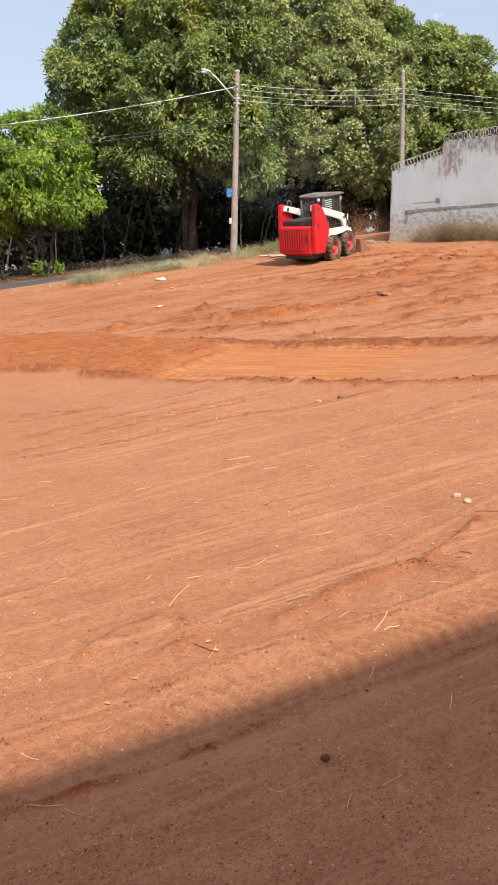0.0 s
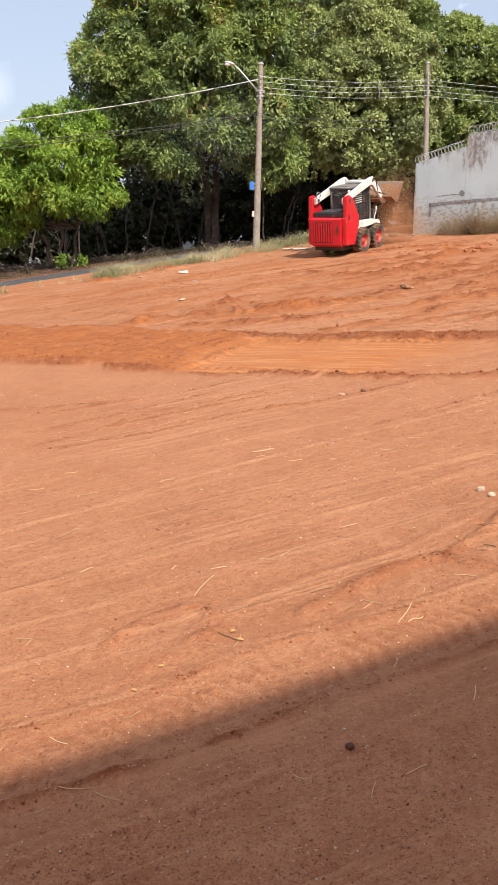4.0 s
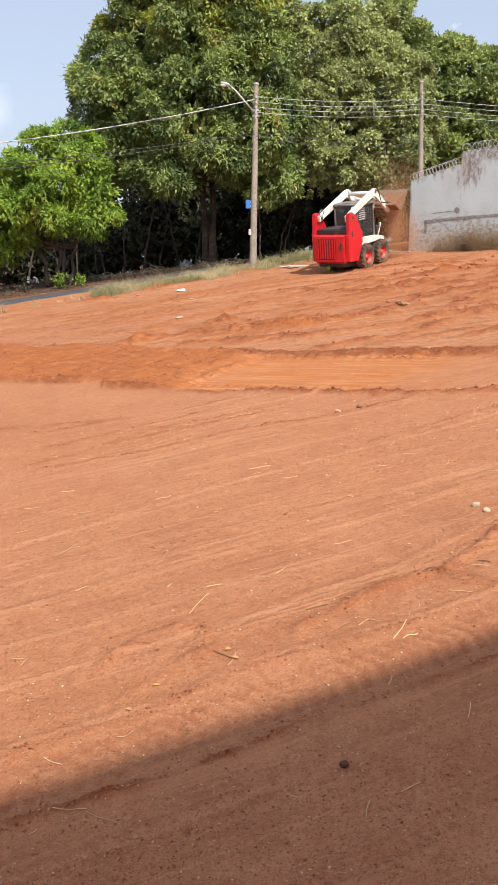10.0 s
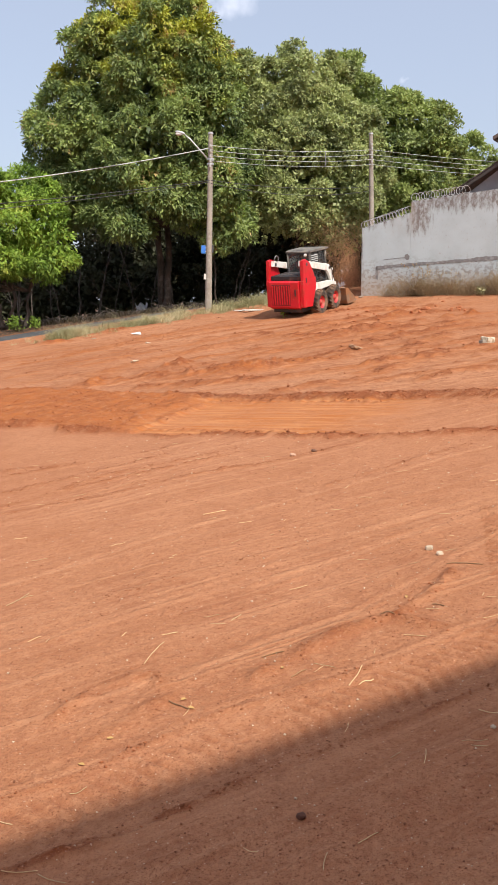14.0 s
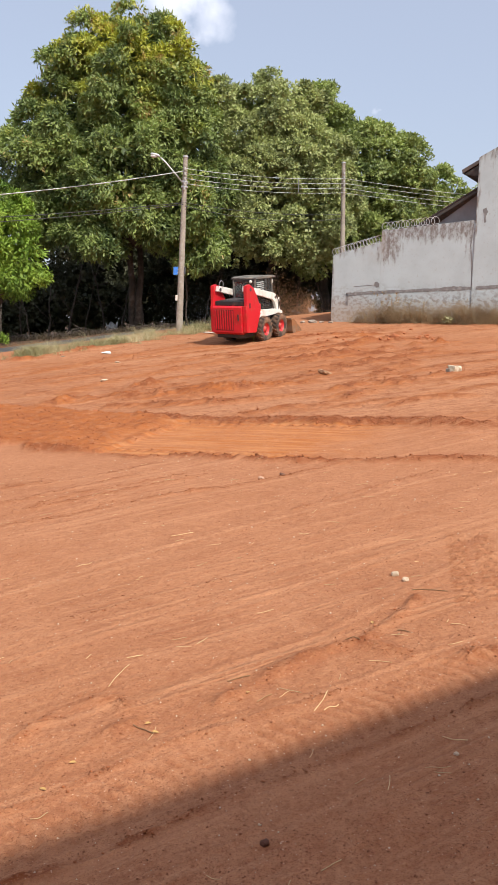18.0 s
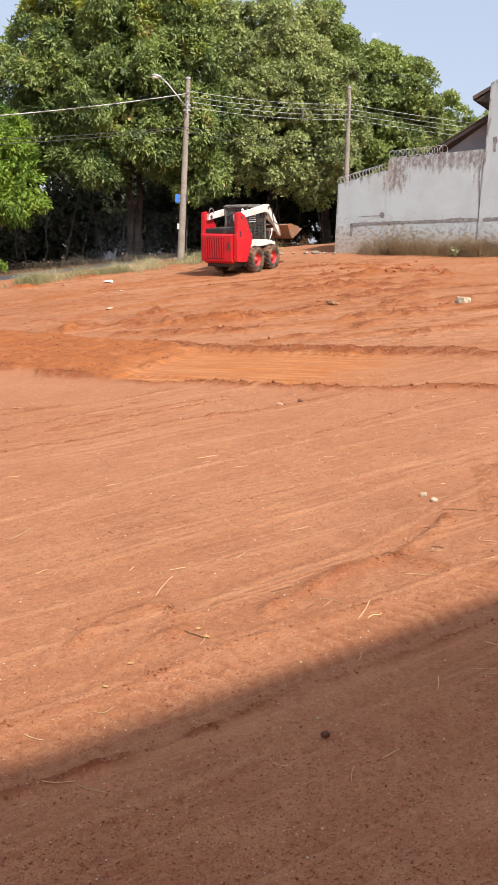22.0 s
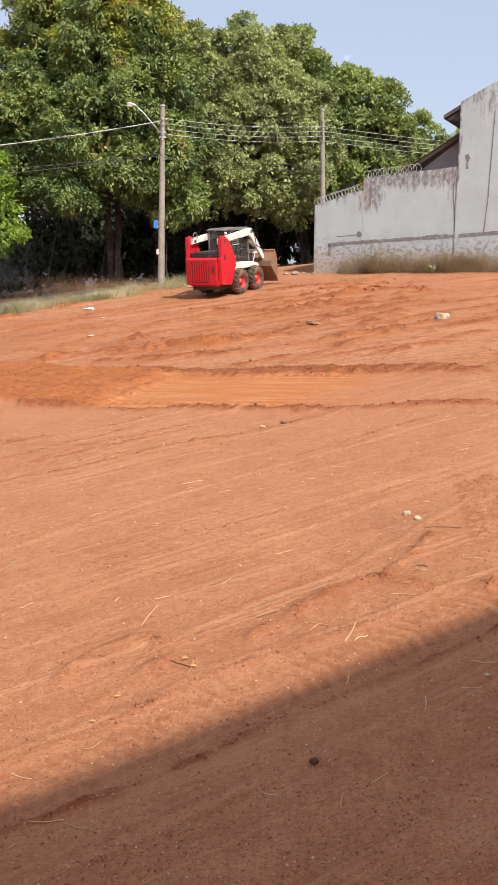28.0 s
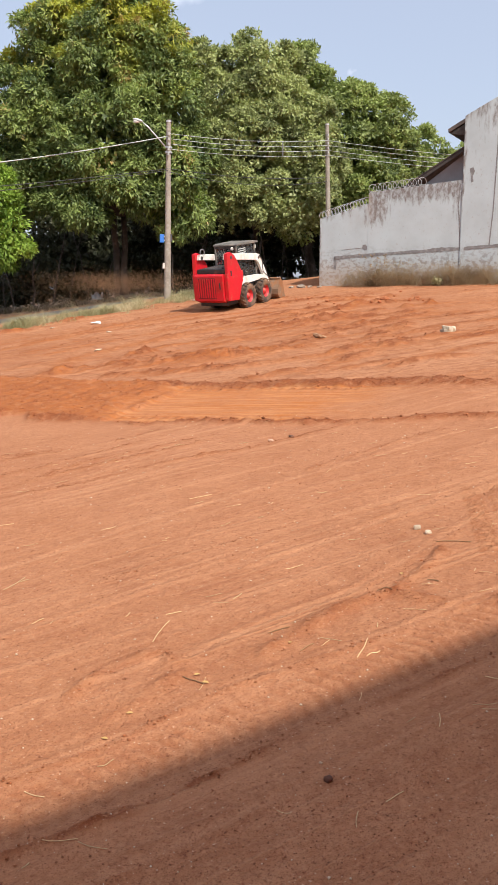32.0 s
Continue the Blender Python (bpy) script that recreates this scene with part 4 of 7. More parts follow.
def build_wall():
    bm = bmesh.new()
    slab(bm, [(0, 1.4), (1.6, 1.4), (1.6, 4.58), (0, 4.19)], 0, 0.15, 0.012)
    a = part("wall_low", bm, RENDERED, None, "white rendered boundary wall with a sloping top, stained")
    a.matrix_basis = WALL_M
    tagged(a, category="wall", kind="structure")
    bm = bmesh.new()
    slab(bm, [(1.6, 1.3), (4.43, 1.3), (4.43, 5.10), (1.6, 4.90)], -0.004, 0.17, 0.006)
    b = part("wall_high", bm, RENDERED, None, "taller white rendered boundary wall streaked with black mould")
    b.matrix_basis = WALL_M
    tagged(b, category="wall", kind="structure")
    bm = bmesh.new()
    slab(bm, [(4.43, 1.2), (12.0, 1.2), (12.0, 9.6), (7.6, 8.35), (4.43, 6.82)], -0.03, 0.20, 0.012)
    c = part("wall_gable", bm, RENDERED, None, "tall white rendered gable wall of the house, stained")
    c.matrix_basis = WALL_M
    tagged(c, category="wall", kind="structure")
    # cement patch band
    band = [(0.50, 2.98, 0.06), (1.1, 3.03, 0.05), (1.6, 3.06, 0.05), (2.4, 3.09, 0.045), (3.35, 3.13, 0.05), (3.9, 3.17, 0.07), (4.42, 3.17, 0.05), (5.5, 3.23, 0.055), (7.5, 3.32, 0.05)]
    rnd = random.Random(5)
    up, dn = [], []
    for (x0, z0, w0), (x1, z1, w1) in zip(band, band[1:]):
        for k in range(8):
            t = k / 8
            x, z, w = x0 + (x1 - x0) * t, z0 + (z1 - z0) * t, (w0 + (w1 - w0) * t) * rnd.uniform(0.75, 1.15)
            up.append((x, z + w)), dn.append((x, z - w * rnd.uniform(0.7, 1.0)))
    for wall, lo, hi, y in ((a, 0, 1.6, -0.008), (b, 1.6, 4.43, -0.012), (c, 4.43, 9, -0.038)):
        u = [p for p in up if lo <= p[0] <= hi]
        d = [p for p in dn if lo <= p[0] <= hi]
        bm = bmesh.new()
        slab(bm, u + d[::-1], y, y + 0.02)
        part("cement_band", bm, CEMENT, wall, "dark grey cement band left by a repair")
    for wall, outline, y in ((a, [(0.49, 3.02), (0.57, 3.02), (0.575, 2.62), (0.50, 2.66)], -0.008), (b, [(4.36, 5.0), (4.39, 4.98), (4.345, 4.4), (4.395, 4.0), (4.43, 3.5), (4.425, 3.1), (4.405, 3.5), (4.36, 3.95), (4.31, 4.4)], -0.010), (c, [(5.375, 6.5), (5.40, 6.5), (5.37, 5.2), (5.345, 4.2), (5.28, 3.25), (5.245, 3.25), (5.315, 4.2), (5.34, 5.4)], -0.035), (a, [(1.42, 3.27), (1.50, 3.20), (1.575, 3.22), (1.59, 3.32), (1.52, 3.38), (1.44, 3.36)], -0.006), (a, [(0.75, 3.225), (1.42, 3.27), (1.42, 3.285), (0.75, 3.238)], -0.006), (c, [(4.62, 5.38), (4.72, 5.42), (4.77, 5.30), (4.72, 5.18), (4.74, 5.02), (4.68, 5.0), (4.66, 5.2)], -0.036)):
        bm = bmesh.new()
        slab(bm, outline, y, y + 0.02)
        part("cement_patch", bm, CEMENT, wall, "dark cement patch over a crack")
    # back of the plot: plain returns that close the yard
    bm = bmesh.new()
    slab(bm, [(0.15, 1.4), (14, 1.4), (14, 4.19), (0.15, 4.19)], 0, 0.15)
    r = part("wall_return", bm, RENDERED, None, "white rendered boundary wall along the lane")
    r.matrix_basis = WALL_M @ pose(0.15, 0, 0, 0, 0, 90)
    tagged(r, category="wall", kind="structure")
    return a, b, c


build_wall()


def coil_wire(x0, z0, x1, z1, loops, radius, y=0.07):
    """A razor wire coil on the coping: each turn is a ring, a straight wire ties them."""
    thing = empty("razor_wire", WALL_M, "coil of galvanised razor wire along the wall top", "razor wire", "razor wire coils")
    rnd = random.Random(int(x0 * 10) + 3)
    for i in range(loops):
        t = (i + 0.5) / loops
        cx, cz = x0 + (x1 - x0) * t, z0 + (z1 - z0) * t + radius * 0.9
        lean = rnd.uniform(-0.35, 0.35) + 0.45
        pts = []
        for k in range(15):
            a = 2 * math.pi * k / 14
            pts.append((cx + math.cos(a) * radius * math.cos(lean) * rnd.uniform(0.95, 1.05), y + math.cos(a) * radius * math.sin(lean), cz + math.sin(a) * radius))
        vs, fs = tube(pts, 0.0085, 4)
        link("wire_turn", vs, fs, GALV, thing)
    vs, fs = tube([(x0, y, z0 + 0.03), ((x0 + x1) / 2, y, (z0 + z1) / 2 + 0.05), (x1, y, z1 + 0.03)], 0.006, 4)
    link("tie_wire", vs, fs, GALV, thing)


coil_wire(0.02, 4.19, 1.55, 4.57, 15, 0.115)
coil_wire(1.62, 4.90, 3.3, 5.02, 11, 0.125)


def build_house():
    h = empty("house", WALL_M, "grey house with a dark tiled roof behind the boundary wall", "house")
    # lower roof leaning on the gable wall, over a grey wall set back
    bm = bmesh.new()
    slab(bm, [(2.9, 4.9), (4.43, 4.9), (4.43, 5.92), (4.3, 5.85)], 0.45, 0.60)
    part("gable_infill", bm, GREYWALL, h, "grey rendered wall under the lower roof")
    bm = bmesh.new()
    slab(bm, [(2.55, 4.86), (4.42, 5.93), (4.42, 6.03), (2.50, 4.95)], 0.22, 0.36, 0.008)
    part("bargeboard", bm, TIMBER, h, "dark timber bargeboard")
    for i in range(11):
        bm = bmesh.new()
        x0 = 2.5 + i * 0.175
        z0 = 4.96 + i * 0.175 * 0.5625
        slab(bm, [(x0, z0), (x0 + 0.20, z0 + 0.112), (x0 + 0.20, z0 + 0.142), (x0, z0 + 0.03)], 0.20, 5.2)
        part("roof_tile_course", bm, TILE, h)
    # upper roof with its eave
    bm = bmesh.new()
    slab(bm, [(3.94, 6.43), (4.425, 6.70), (4.425, 6.40), (4.30, 6.36)], 0.25, 0.40, 0.008)
    part("eave_board", bm, TIMBER, h, "dark timber eave board")
    bm = bmesh.new()
    slab(bm, [(3.90, 6.45), (7.6, 8.36), (12.0, 9.66), (12.0, 9.76), (7.6, 8.48), (3.88, 6.55)], 0.21, 6.0, 0.01)
    part("roof", bm, TILE, h)
    bm = bmesh.new()
    slab(bm, [(4.6, 1.4), (12.0, 1.4), (12.0, 9.6), (7.6, 8.33), (4.6, 6.75)], 5.6, 5.8)
    part("back_wall", bm, GREYWALL, h)
    return h


build_house()


# ---- unseen building added behind the camera: its roof edge throws the shade in front ----
def build_unseen_building():
    along = Vector((0.874, 0.486, 0)).normalized()
    tall = 5.6
    at = Vector((0.0, 3.15, 0.08)) + sun_way * ((tall - 0.08) / sun_way.z)
    m = Matrix(((along.x, along.y, 0, at.x), (along.y, -along.x, 0, at.y), (0, 0, 1, 0), (0, 0, 0, 1)))
    b = empty("building", m, "plain unseen building added to throw the front shade, salmon for warm bounce", "building")
    bm = bmesh.new()
    box(bm, -14, 16, 0.5, 9, -2.5, tall - 0.2)
    # salmon picked to bounce warm light into the shade; this wall stays out of view
    part("wall", bm, material("warm_bounce_render", (0.90, 0.68, 0.57), 0.9, spots=((1.2, (0.78, 0.52, 0.41), 0.45, 0.65, 4),)), b)
    bm = bmesh.new()
    box(bm, -14.3, 16.3, 0.0, 9.3, tall - 0.2, tall, 0.02)
    part("roof_slab", bm, CONCRETE, b)


build_unseen_building()


# ---- poles, lamp and wires ----
INSULATOR = material("grey_porcelain", (0.42, 0.40, 0.37), 0.4)


def pole(name, x, y, lean_x, lean_y, tall, group):
    z = float(swell(x, y)) - 0.35
    m = Matrix.Translation((x, y, z)) @ pose(0, 0, 0, -lean_y, lean_x, 0)
    p = empty(name, m, "weathered round concrete utility pole beside the lane", "utility pole", group)
    bm = bmesh.new()
    rod(bm, (0, 0, 0), (0, 0, tall + 0.35), 0.115, 0.068, 16)
    part("shaft", bm, CONCRETE, p, smooth=False)
    for k in range(5):
        bm = bmesh.new()
        zc = tall + 0.35 - 0.42 - 0.15 * k
        rod(bm, (0, -0.075, zc), (0, -0.16, zc), 0.014, 0.014, 6)
        rod(bm, (0, -0.15, zc - 0.035), (0, -0.15, zc + 0.035), 0.035, 0.028, 8)
        part("insulator", bm, INSULATOR, p, "grey porcelain insulator")
    bm = bmesh.new()
    rod(bm, (0, 0, tall + 0.29), (0, 0, tall + 0.33), 0.085, 0.085, 12)
    part("cap_band", bm, GALV, p)
    return p


POLE1 = (-0.52, 26.33, 1.6, 0.0, 5.46)
POLE2 = (5.55, 30.9, -1.5, 0.0, 5.45)
p1 = pole("utility_pole", *POLE1, "utility poles")
p2 = pole("utility_pole", *POLE2, "utility poles")


def build_lamp():
    """Street lamp on a bracket arm, with its junction boxes lower on the pole."""
    ob = empty("street_lamp", p1.matrix_basis.copy(), "street lamp on a slanting grey bracket fixed to the pole", "street lamp")
    top = 5.81
    vs, fs = tube([(-0.06, -0.05, top - 0.83), (-0.30, -0.08, top - 0.58), (-0.62, -0.12, top - 0.25), (-0.78, -0.14, top - 0.13)], 0.022, 8)
    link("bracket_arm", vs, fs, GALV, ob, smooth=True)
    bm = bmesh.new()
    bmesh.ops.create_uvsphere(bm, u_segments=14, v_segments=8, radius=1.0, matrix=Matrix.Translation((-0.93, -0.16, top - 0.075)) @ pose(0, 0, 0, 0, 12, 0) @ Matrix.Diagonal((0.16, 0.075, 0.05, 1)))
    part("lamp_head", bm, material("lamp_grey", (0.55, 0.56, 0.57), 0.45), ob, "pale grey lamp head", True)
    bm = bmesh.new()
    bmesh.ops.create_uvsphere(bm, u_segments=12, v_segments=6, radius=1.0, matrix=Matrix.Translation((-0.97, -0.16, top - 0.115)) @ Matrix.Diagonal((0.11, 0.065, 0.05, 1)))
    part("lens", bm, material("lamp_lens", (0.7, 0.7, 0.68), 0.2), ob, "clear lamp lens", True)
    for z in (top - 0.80, top - 0.95):
        bm = bmesh.new()
        rod(bm, (0, 0, z - 0.025), (0, 0, z + 0.025), 0.112, 0.112, 14)
        part("clamp_band", bm, GALV, ob)
    sign = empty("pole_sign", p1.matrix_basis.copy(), "small blue sign plate on the utility pole", "sign")
    bm = bmesh.new()
    box(bm, -0.25, -0.11, -0.03, -0.012, 2.15, 2.40, 0.006)
    part("plate", bm, material("blue_plate", (0.05, 0.20, 0.62), 0.4), sign)
    for z in (2.20, 2.31):
        bm = bmesh.new()
        box(bm, -0.12, -0.05, -0.035, -0.005, z, z + 0.035)
        part("bracket", bm, GALV, sign)
    tag = empty("pole_box", p1.matrix_basis.copy(), "small pale box fixed low on the utility pole", "box")
    bm = bmesh.new()
    box(bm, -0.155, -0.085, -0.09, -0.03, 1.35, 1.52, 0.008)
    part("case", bm, WHITE, tag)
    bm = bmesh.new()
    box(bm, 0.085, 0.135, -0.06, 0.0, 2.18, 2.42, 0.008)
    part("meter_box", bm, GREY, tag)


build_lamp()


def cable(name, a, b, sag, r, mat, group="overhead lines"):
    pts = []
    for i in range(25):
        t = i / 24
        p = Vector(a).lerp(Vector(b), t)
        p.z -= sag * 4 * t * (1 - t)
        pts.append(p)
    vs, fs = tube(pts, r, 5)
    tagged(link(name, vs, fs, mat, smooth=True), "thin overhead power line sagging between poles", "cable", group)


p1top = p1.matrix_basis @ Vector((0, -0.15, 5.81))
p2top = p2.matrix_basis @ Vector((0, -0.15, 5.80))
for k in range(4):
    a, b = p1top - Vector((0, 0, 0.42 + 0.15 * k)), p2top - Vector((0, 0, 0.62 + 0.17 * k))
    cable("power_line", a, b, 0.12, 0.0085, CABLE)
    cable("power_line", b, b + Vector((26, 16, 2.5 - 0.05 * k)), 0.6, 0.0085, CABLE)
cable("service_cable", p1top - Vector((0.05, 0, 0.50)), (-18.0, 15.6, 3.7), 0.60, 0.016, CABLE)
cable("telephone_cable", p1top - Vector((0.05, 0, 1.45)), (-18.0, 15.8, 3.35), 0.36, 0.010, DARK_CABLE)
cable("telephone_cable", p1top - Vector((0.05, 0, 1.50)), (-18.0, 15.8, 3.15), 0.40, 0.010, DARK_CABLE)
cable("telephone_cable", p1top - Vector((0, 0, 1.45)), p2top - Vector((0, 0, 1.9)), 0.15, 0.009, DARK_CABLE)
cable("telephone_cable", p1top - Vector((0, 0, 1.55)), p2top - Vector((0, 0, 2.05)), 0.25, 0.009, DARK_CABLE)
for t, k in ((0.68, 0.0),):
    a, b = p1top - Vector((0, 0, 0.42)), p2top - Vector((0, 0, 0.62))
    c = a.lerp(b, t) - Vector((0, 0, 0.10))
    bm = bmesh.new()
    box(bm, c.x - 0.018, c.x + 0.018, c.y - 0.012, c.y + 0.012, c.z - 0.47, c.z + 0.02, 0.004)
    tagged(part("line_spacer", bm, CABLE), "grey spacer bar clamped across the power lines", "spacer", "line spacers")


# ---- trees ----
def leaf_cloud(rng, centres, outward, per, length, width, droop):
    """Rosettes of folded leaves round each centre, leaning outward and hanging."""
    n = len(centres) * per
    c = np.repeat(centres, per, 0) + rng.normal(0, length * 0.32, (n, 3))
    o = np.repeat(outward, per, 0)
    d = rng.normal(0, 1, (n, 3)) + o * 0.9
    d[:, 2] -= droop
    d /= np.linalg.norm(d, axis=1, keepdims=True)
    side = np.cross(d, rng.normal(0, 0.55, (n, 3)) + o * 1.0 + np.array([0, 0, 0.5]))
    side /= np.linalg.norm(side, axis=1, keepdims=True) + 1e-9
    nrm = np.cross(side, d)
    ln = (length * rng.uniform(0.65, 1.25, n))[:, None]
    wd = (width * rng.uniform(0.7, 1.25, n))[:, None]
    mid = c + d * ln * 0.45
    v = np.empty((n, 4, 3), np.float32)
    v[:, 0], v[:, 2] = c, c + d * ln
    v[:, 1], v[:, 3] = mid + side * wd + nrm * wd * 0.35, mid - side * wd + nrm * wd * 0.35
    i = np.arange(n)[:, None] * 4
    tri = np.concatenate([i + np.array([[0, 1, 2]]), i + np.array([[0, 2, 3]])], 1).reshape(-1, 3)
    return v.reshape(-1, 3), tri


def tri_mesh(name, co, tris, mat, parent=None, label=""):
    me = bpy.data.meshes.new(name)
    me.vertices.add(len(co))
    me.vertices.foreach_set("co", np.ascontiguousarray(co, np.float32).ravel())
    me.loops.add(tris.size)
    me.loops.foreach_set("vertex_index", np.ascontiguousarray(tris, np.int32).ravel())
    me.polygons.add(len(tris))
    me.polygons.foreach_set("loop_start", np.arange(0, tris.size, 3, dtype=np.int32))
    me.materials.append(mat)
    me.update()
    me.validate()
    ob = new(name, me)
    if parent:
        ob.parent = parent
    return tagged(ob, label)


def tree(name, x, y, lobes, mat, seed, label, clump=0.78, gap=1.32, rosettes=120, per=9, leaf=(0.17, 0.034), droop=0.7, trunk=0.22, fork=2.2, stems=1, group="trees along the lane", category="tree", deep=0.10, spread_out=0.42, inner=60, lift=0.7):
    """A tree at (x, y): trunk, limbs that reach into the lobes, and a crown of leafy clumps over the lobes' skins.
    lobes: centre (from the foot) and radii."""
    rng = np.random.RandomState(seed)
    z = float(swell(x, y)) - 0.1
    t = empty(name, Matrix.Translation((x, y, z)), label, category, group)
    cs, os_ = [], []
    for l in lobes:
        area = 4 * math.pi * (l[3] * l[4] + l[4] * l[5] + l[3] * l[5]) / 3
        k = int(area / gap ** 2)
        d = rng.normal(0, 1, (k, 3))
        d[:, 1] -= 0.25
        d /= np.linalg.norm(d, axis=1, keepdims=True)
        p = np.array(l[:3]) + d * np.array(l[3:6]) * (1 - np.abs(rng.normal(0, deep, k)))[:, None]
        keep = np.ones(k, bool)
        for q in lobes:
            if q is not l:
                keep &= (((p - np.array(q[:3])) / (np.array(q[3:6]) * 0.85)) ** 2).sum(1) > 1
        keep &= p[:, 2] > 0.35
        cs.append(p[keep]), os_.append(d[keep])
    c, o = np.concatenate(cs), np.concatenate(os_)
    rad = clump * rng.uniform(0.55, 1.4, len(c))
    n = rosettes
    cc, oo, rr = np.repeat(c, n, 0), np.repeat(o, n, 0), np.repeat(rad, n)
    d = rng.normal(0, 0.75, (len(cc), 3)) + oo * 0.75
    d[:, 2] += lift
    d /= np.linalg.norm(d, axis=1, keepdims=True)
    p = cc + d * (rr * (1.03 - np.abs(rng.normal(0, 0.16, len(cc)))))[:, None] * np.array([1.0, 1.0, 0.8])
    co, tris = leaf_cloud(rng, p, d, per, leaf[0], leaf[1], droop)
    # shaded leaves inside
    ip, io = [], []
    for l in lobes:
        k = int(inner * (l[3] * l[4] + l[4] * l[5] + l[3] * l[5]))
        e = rng.normal(0, 1, (k, 3))
        e /= np.linalg.norm(e, axis=1, keepdims=True)
        ip.append(np.array(l[:3]) + e * np.array(l[3:6]) * rng.uniform(0.50, 0.86, k)[:, None])
        io.append(e)
    ci, ti = leaf_cloud(rng, np.concatenate(ip), np.concatenate(io), 5, leaf[0] * 1.2, leaf[1] * 2.0, droop)
    co, tris = np.concatenate([co, ci]), np.concatenate([tris, ti + len(co)])
    tri_mesh("crown", co, tris, mat, t)
    for s in range(stems):
        base = Vector(((s - (stems - 1) / 2) * spread_out, rng.uniform(-0.1, 0.1) * (stems > 1), 0))
        top = Vector((base.x * 1.3 + rng.uniform(-0.1, 0.1), lobes[0][1] * 0.3, fork))
        pts = [base.lerp(top, i / 5) + Vector((rng.normal(0, 0.05), rng.normal(0, 0.05), 0)) for i in range(6)]
        r0 = trunk / math.sqrt(stems)
        vs, fs = tube(pts, 0, 10, [r0 * (1.45 if i == 0 else 1.0 - 0.06 * i) for i in range(6)])
        link("trunk", vs, fs, BARK, t, smooth=True)
        for l in lobes[s::stems][:5]:
            e = Vector(l[:3])
            mid = top.lerp(e, 0.5) + Vector((rng.normal(0, 0.2), rng.normal(0, 0.2), rng.uniform(0, 0.3)))
            pts = [top, top.lerp(mid, 0.6), mid, mid.lerp(e, 0.55) + Vector((0, 0, 0.15)), e]
            vs, fs = tube(pts, 0, 7, [r0 * k for k in (0.62, 0.5, 0.4, 0.28, 0.12)])
            link("limb", vs, fs, BARK, t, smooth=True)
    return t


# the great mango: crown in lobes, x from the trunk, y towards the back
tree("mango_tree", -2.4, 33.6, [(-0.8, 0, 8.6, 2.5, 2.6, 2.6), (-2.9, -0.4, 6.4, 1.8, 2.1, 2.3), (1.7, -0.6, 6.8, 1.5, 2.0, 2.4), (-0.6, -1.7, 5.7, 2.4, 1.8, 2.0), (-2.0, 0, 8.4, 2.0, 2.1, 2.2), (0.9, 0.2, 8.8, 1.8, 2.0, 2.1), (-0.7, 0.2, 10.5, 1.6, 1.7, 1.35), (-3.5, -0.9, 4.5, 1.3, 1.4, 1.0), (2.1, -1.0, 4.6, 1.5, 1.6, 1.5), (-1.9, -1.9, 4.3, 1.3, 1.2, 1.1), (0.5, -2.0, 4.6, 1.4, 1.2, 1.2), (0.4, 0.3, 11.0, 1.3, 1.4, 1.0), (1.7, 0.1, 9.7, 1.1, 1.3, 1.3), (-1.5, 0.1, 10.3, 1.15, 1.4, 1.2), (1.35, 0.1, 10.4, 0.95, 1.3, 1.05), (-1.05, -2.3, 3.3, 0.75, 0.8, 0.95), (-1.7, -2.2, 3.7, 0.6, 0.7, 0.6), (2.4, -1.8, 3.4, 0.9, 0.8, 0.9)], MANGO, 3, "great mango tree with dark leaves and yellowing top", clump=0.60, gap=1.08, rosettes=66, per=8, leaf=(0.195, 0.034), droop=0.75, trunk=0.22, fork=3.3, stems=2, deep=0.13, spread_out=0.30, inner=64)
tree("tree", 3.3, 36.2, [(0, 0, 6.9, 2.1, 2.3, 2.6), (-0.6, -1.6, 4.9, 2.2, 1.8, 1.9), (1.6, -1.0, 5.4, 1.9, 2.0, 2.2), (-1.6, -0.4, 7.3, 1.3, 1.7, 1.8), (0.3, 0, 8.7, 1.6, 1.7, 1.2), (-1.6, -1.8, 4.0, 1.4, 1.2, 1.3), (1.2, -2.2, 3.7, 1.5, 1.2, 1.3), (-2.2, -0.6, 8.6, 1.0, 1.2, 0.9), (-0.9, -2.6, 3.1, 1.1, 0.9, 0.9), (2.0, -2.6, 3.0, 0.9, 0.9, 0.8)], OLIVE, 7, "broad tree with dense olive green crown", clump=0.56, gap=1.00, rosettes=58, per=8, leaf=(0.150, 0.040), droop=0.3, trunk=0.20, deep=0.13)
tree("tree", 7.0, 38.6, [(0, 0, 6.4, 2.3, 2.4, 2.6), (-1.4, -0.4, 7.8, 1.7, 1.8, 1.9), (1.9, -0.5, 5.6, 1.5, 1.8, 2.1), (-0.5, -1.8, 4.7, 2.4, 1.7, 1.9), (1.0, -2.2, 3.4, 1.9, 1.4, 1.5), (-1.8, -2.4, 3.3, 1.6, 1.3, 1.4)], DEEP, 12, "tall tree with a deep green crown", clump=0.62, gap=1.08, rosettes=64, leaf=(0.170, 0.044), droop=0.45, trunk=0.40, stems=3, spread_out=0.8, deep=0.14)
tree("tree", 11.2, 40.6, [(0, 0, 4.7, 1.8, 2.0, 1.9), (-1.6, -0.6, 4.2, 1.6, 1.9, 1.9), (2.4, 0, 4.0, 1.8, 1.8, 1.7), (5.0, 1.5, 3.9, 2.2, 2.0, 1.8)], DEEP, 15, "lower green tree beyond the house wall", clump=0.6, gap=1.1, rosettes=50, leaf=(0.17, 0.040), droop=0.3, trunk=0.2, deep=0.13)
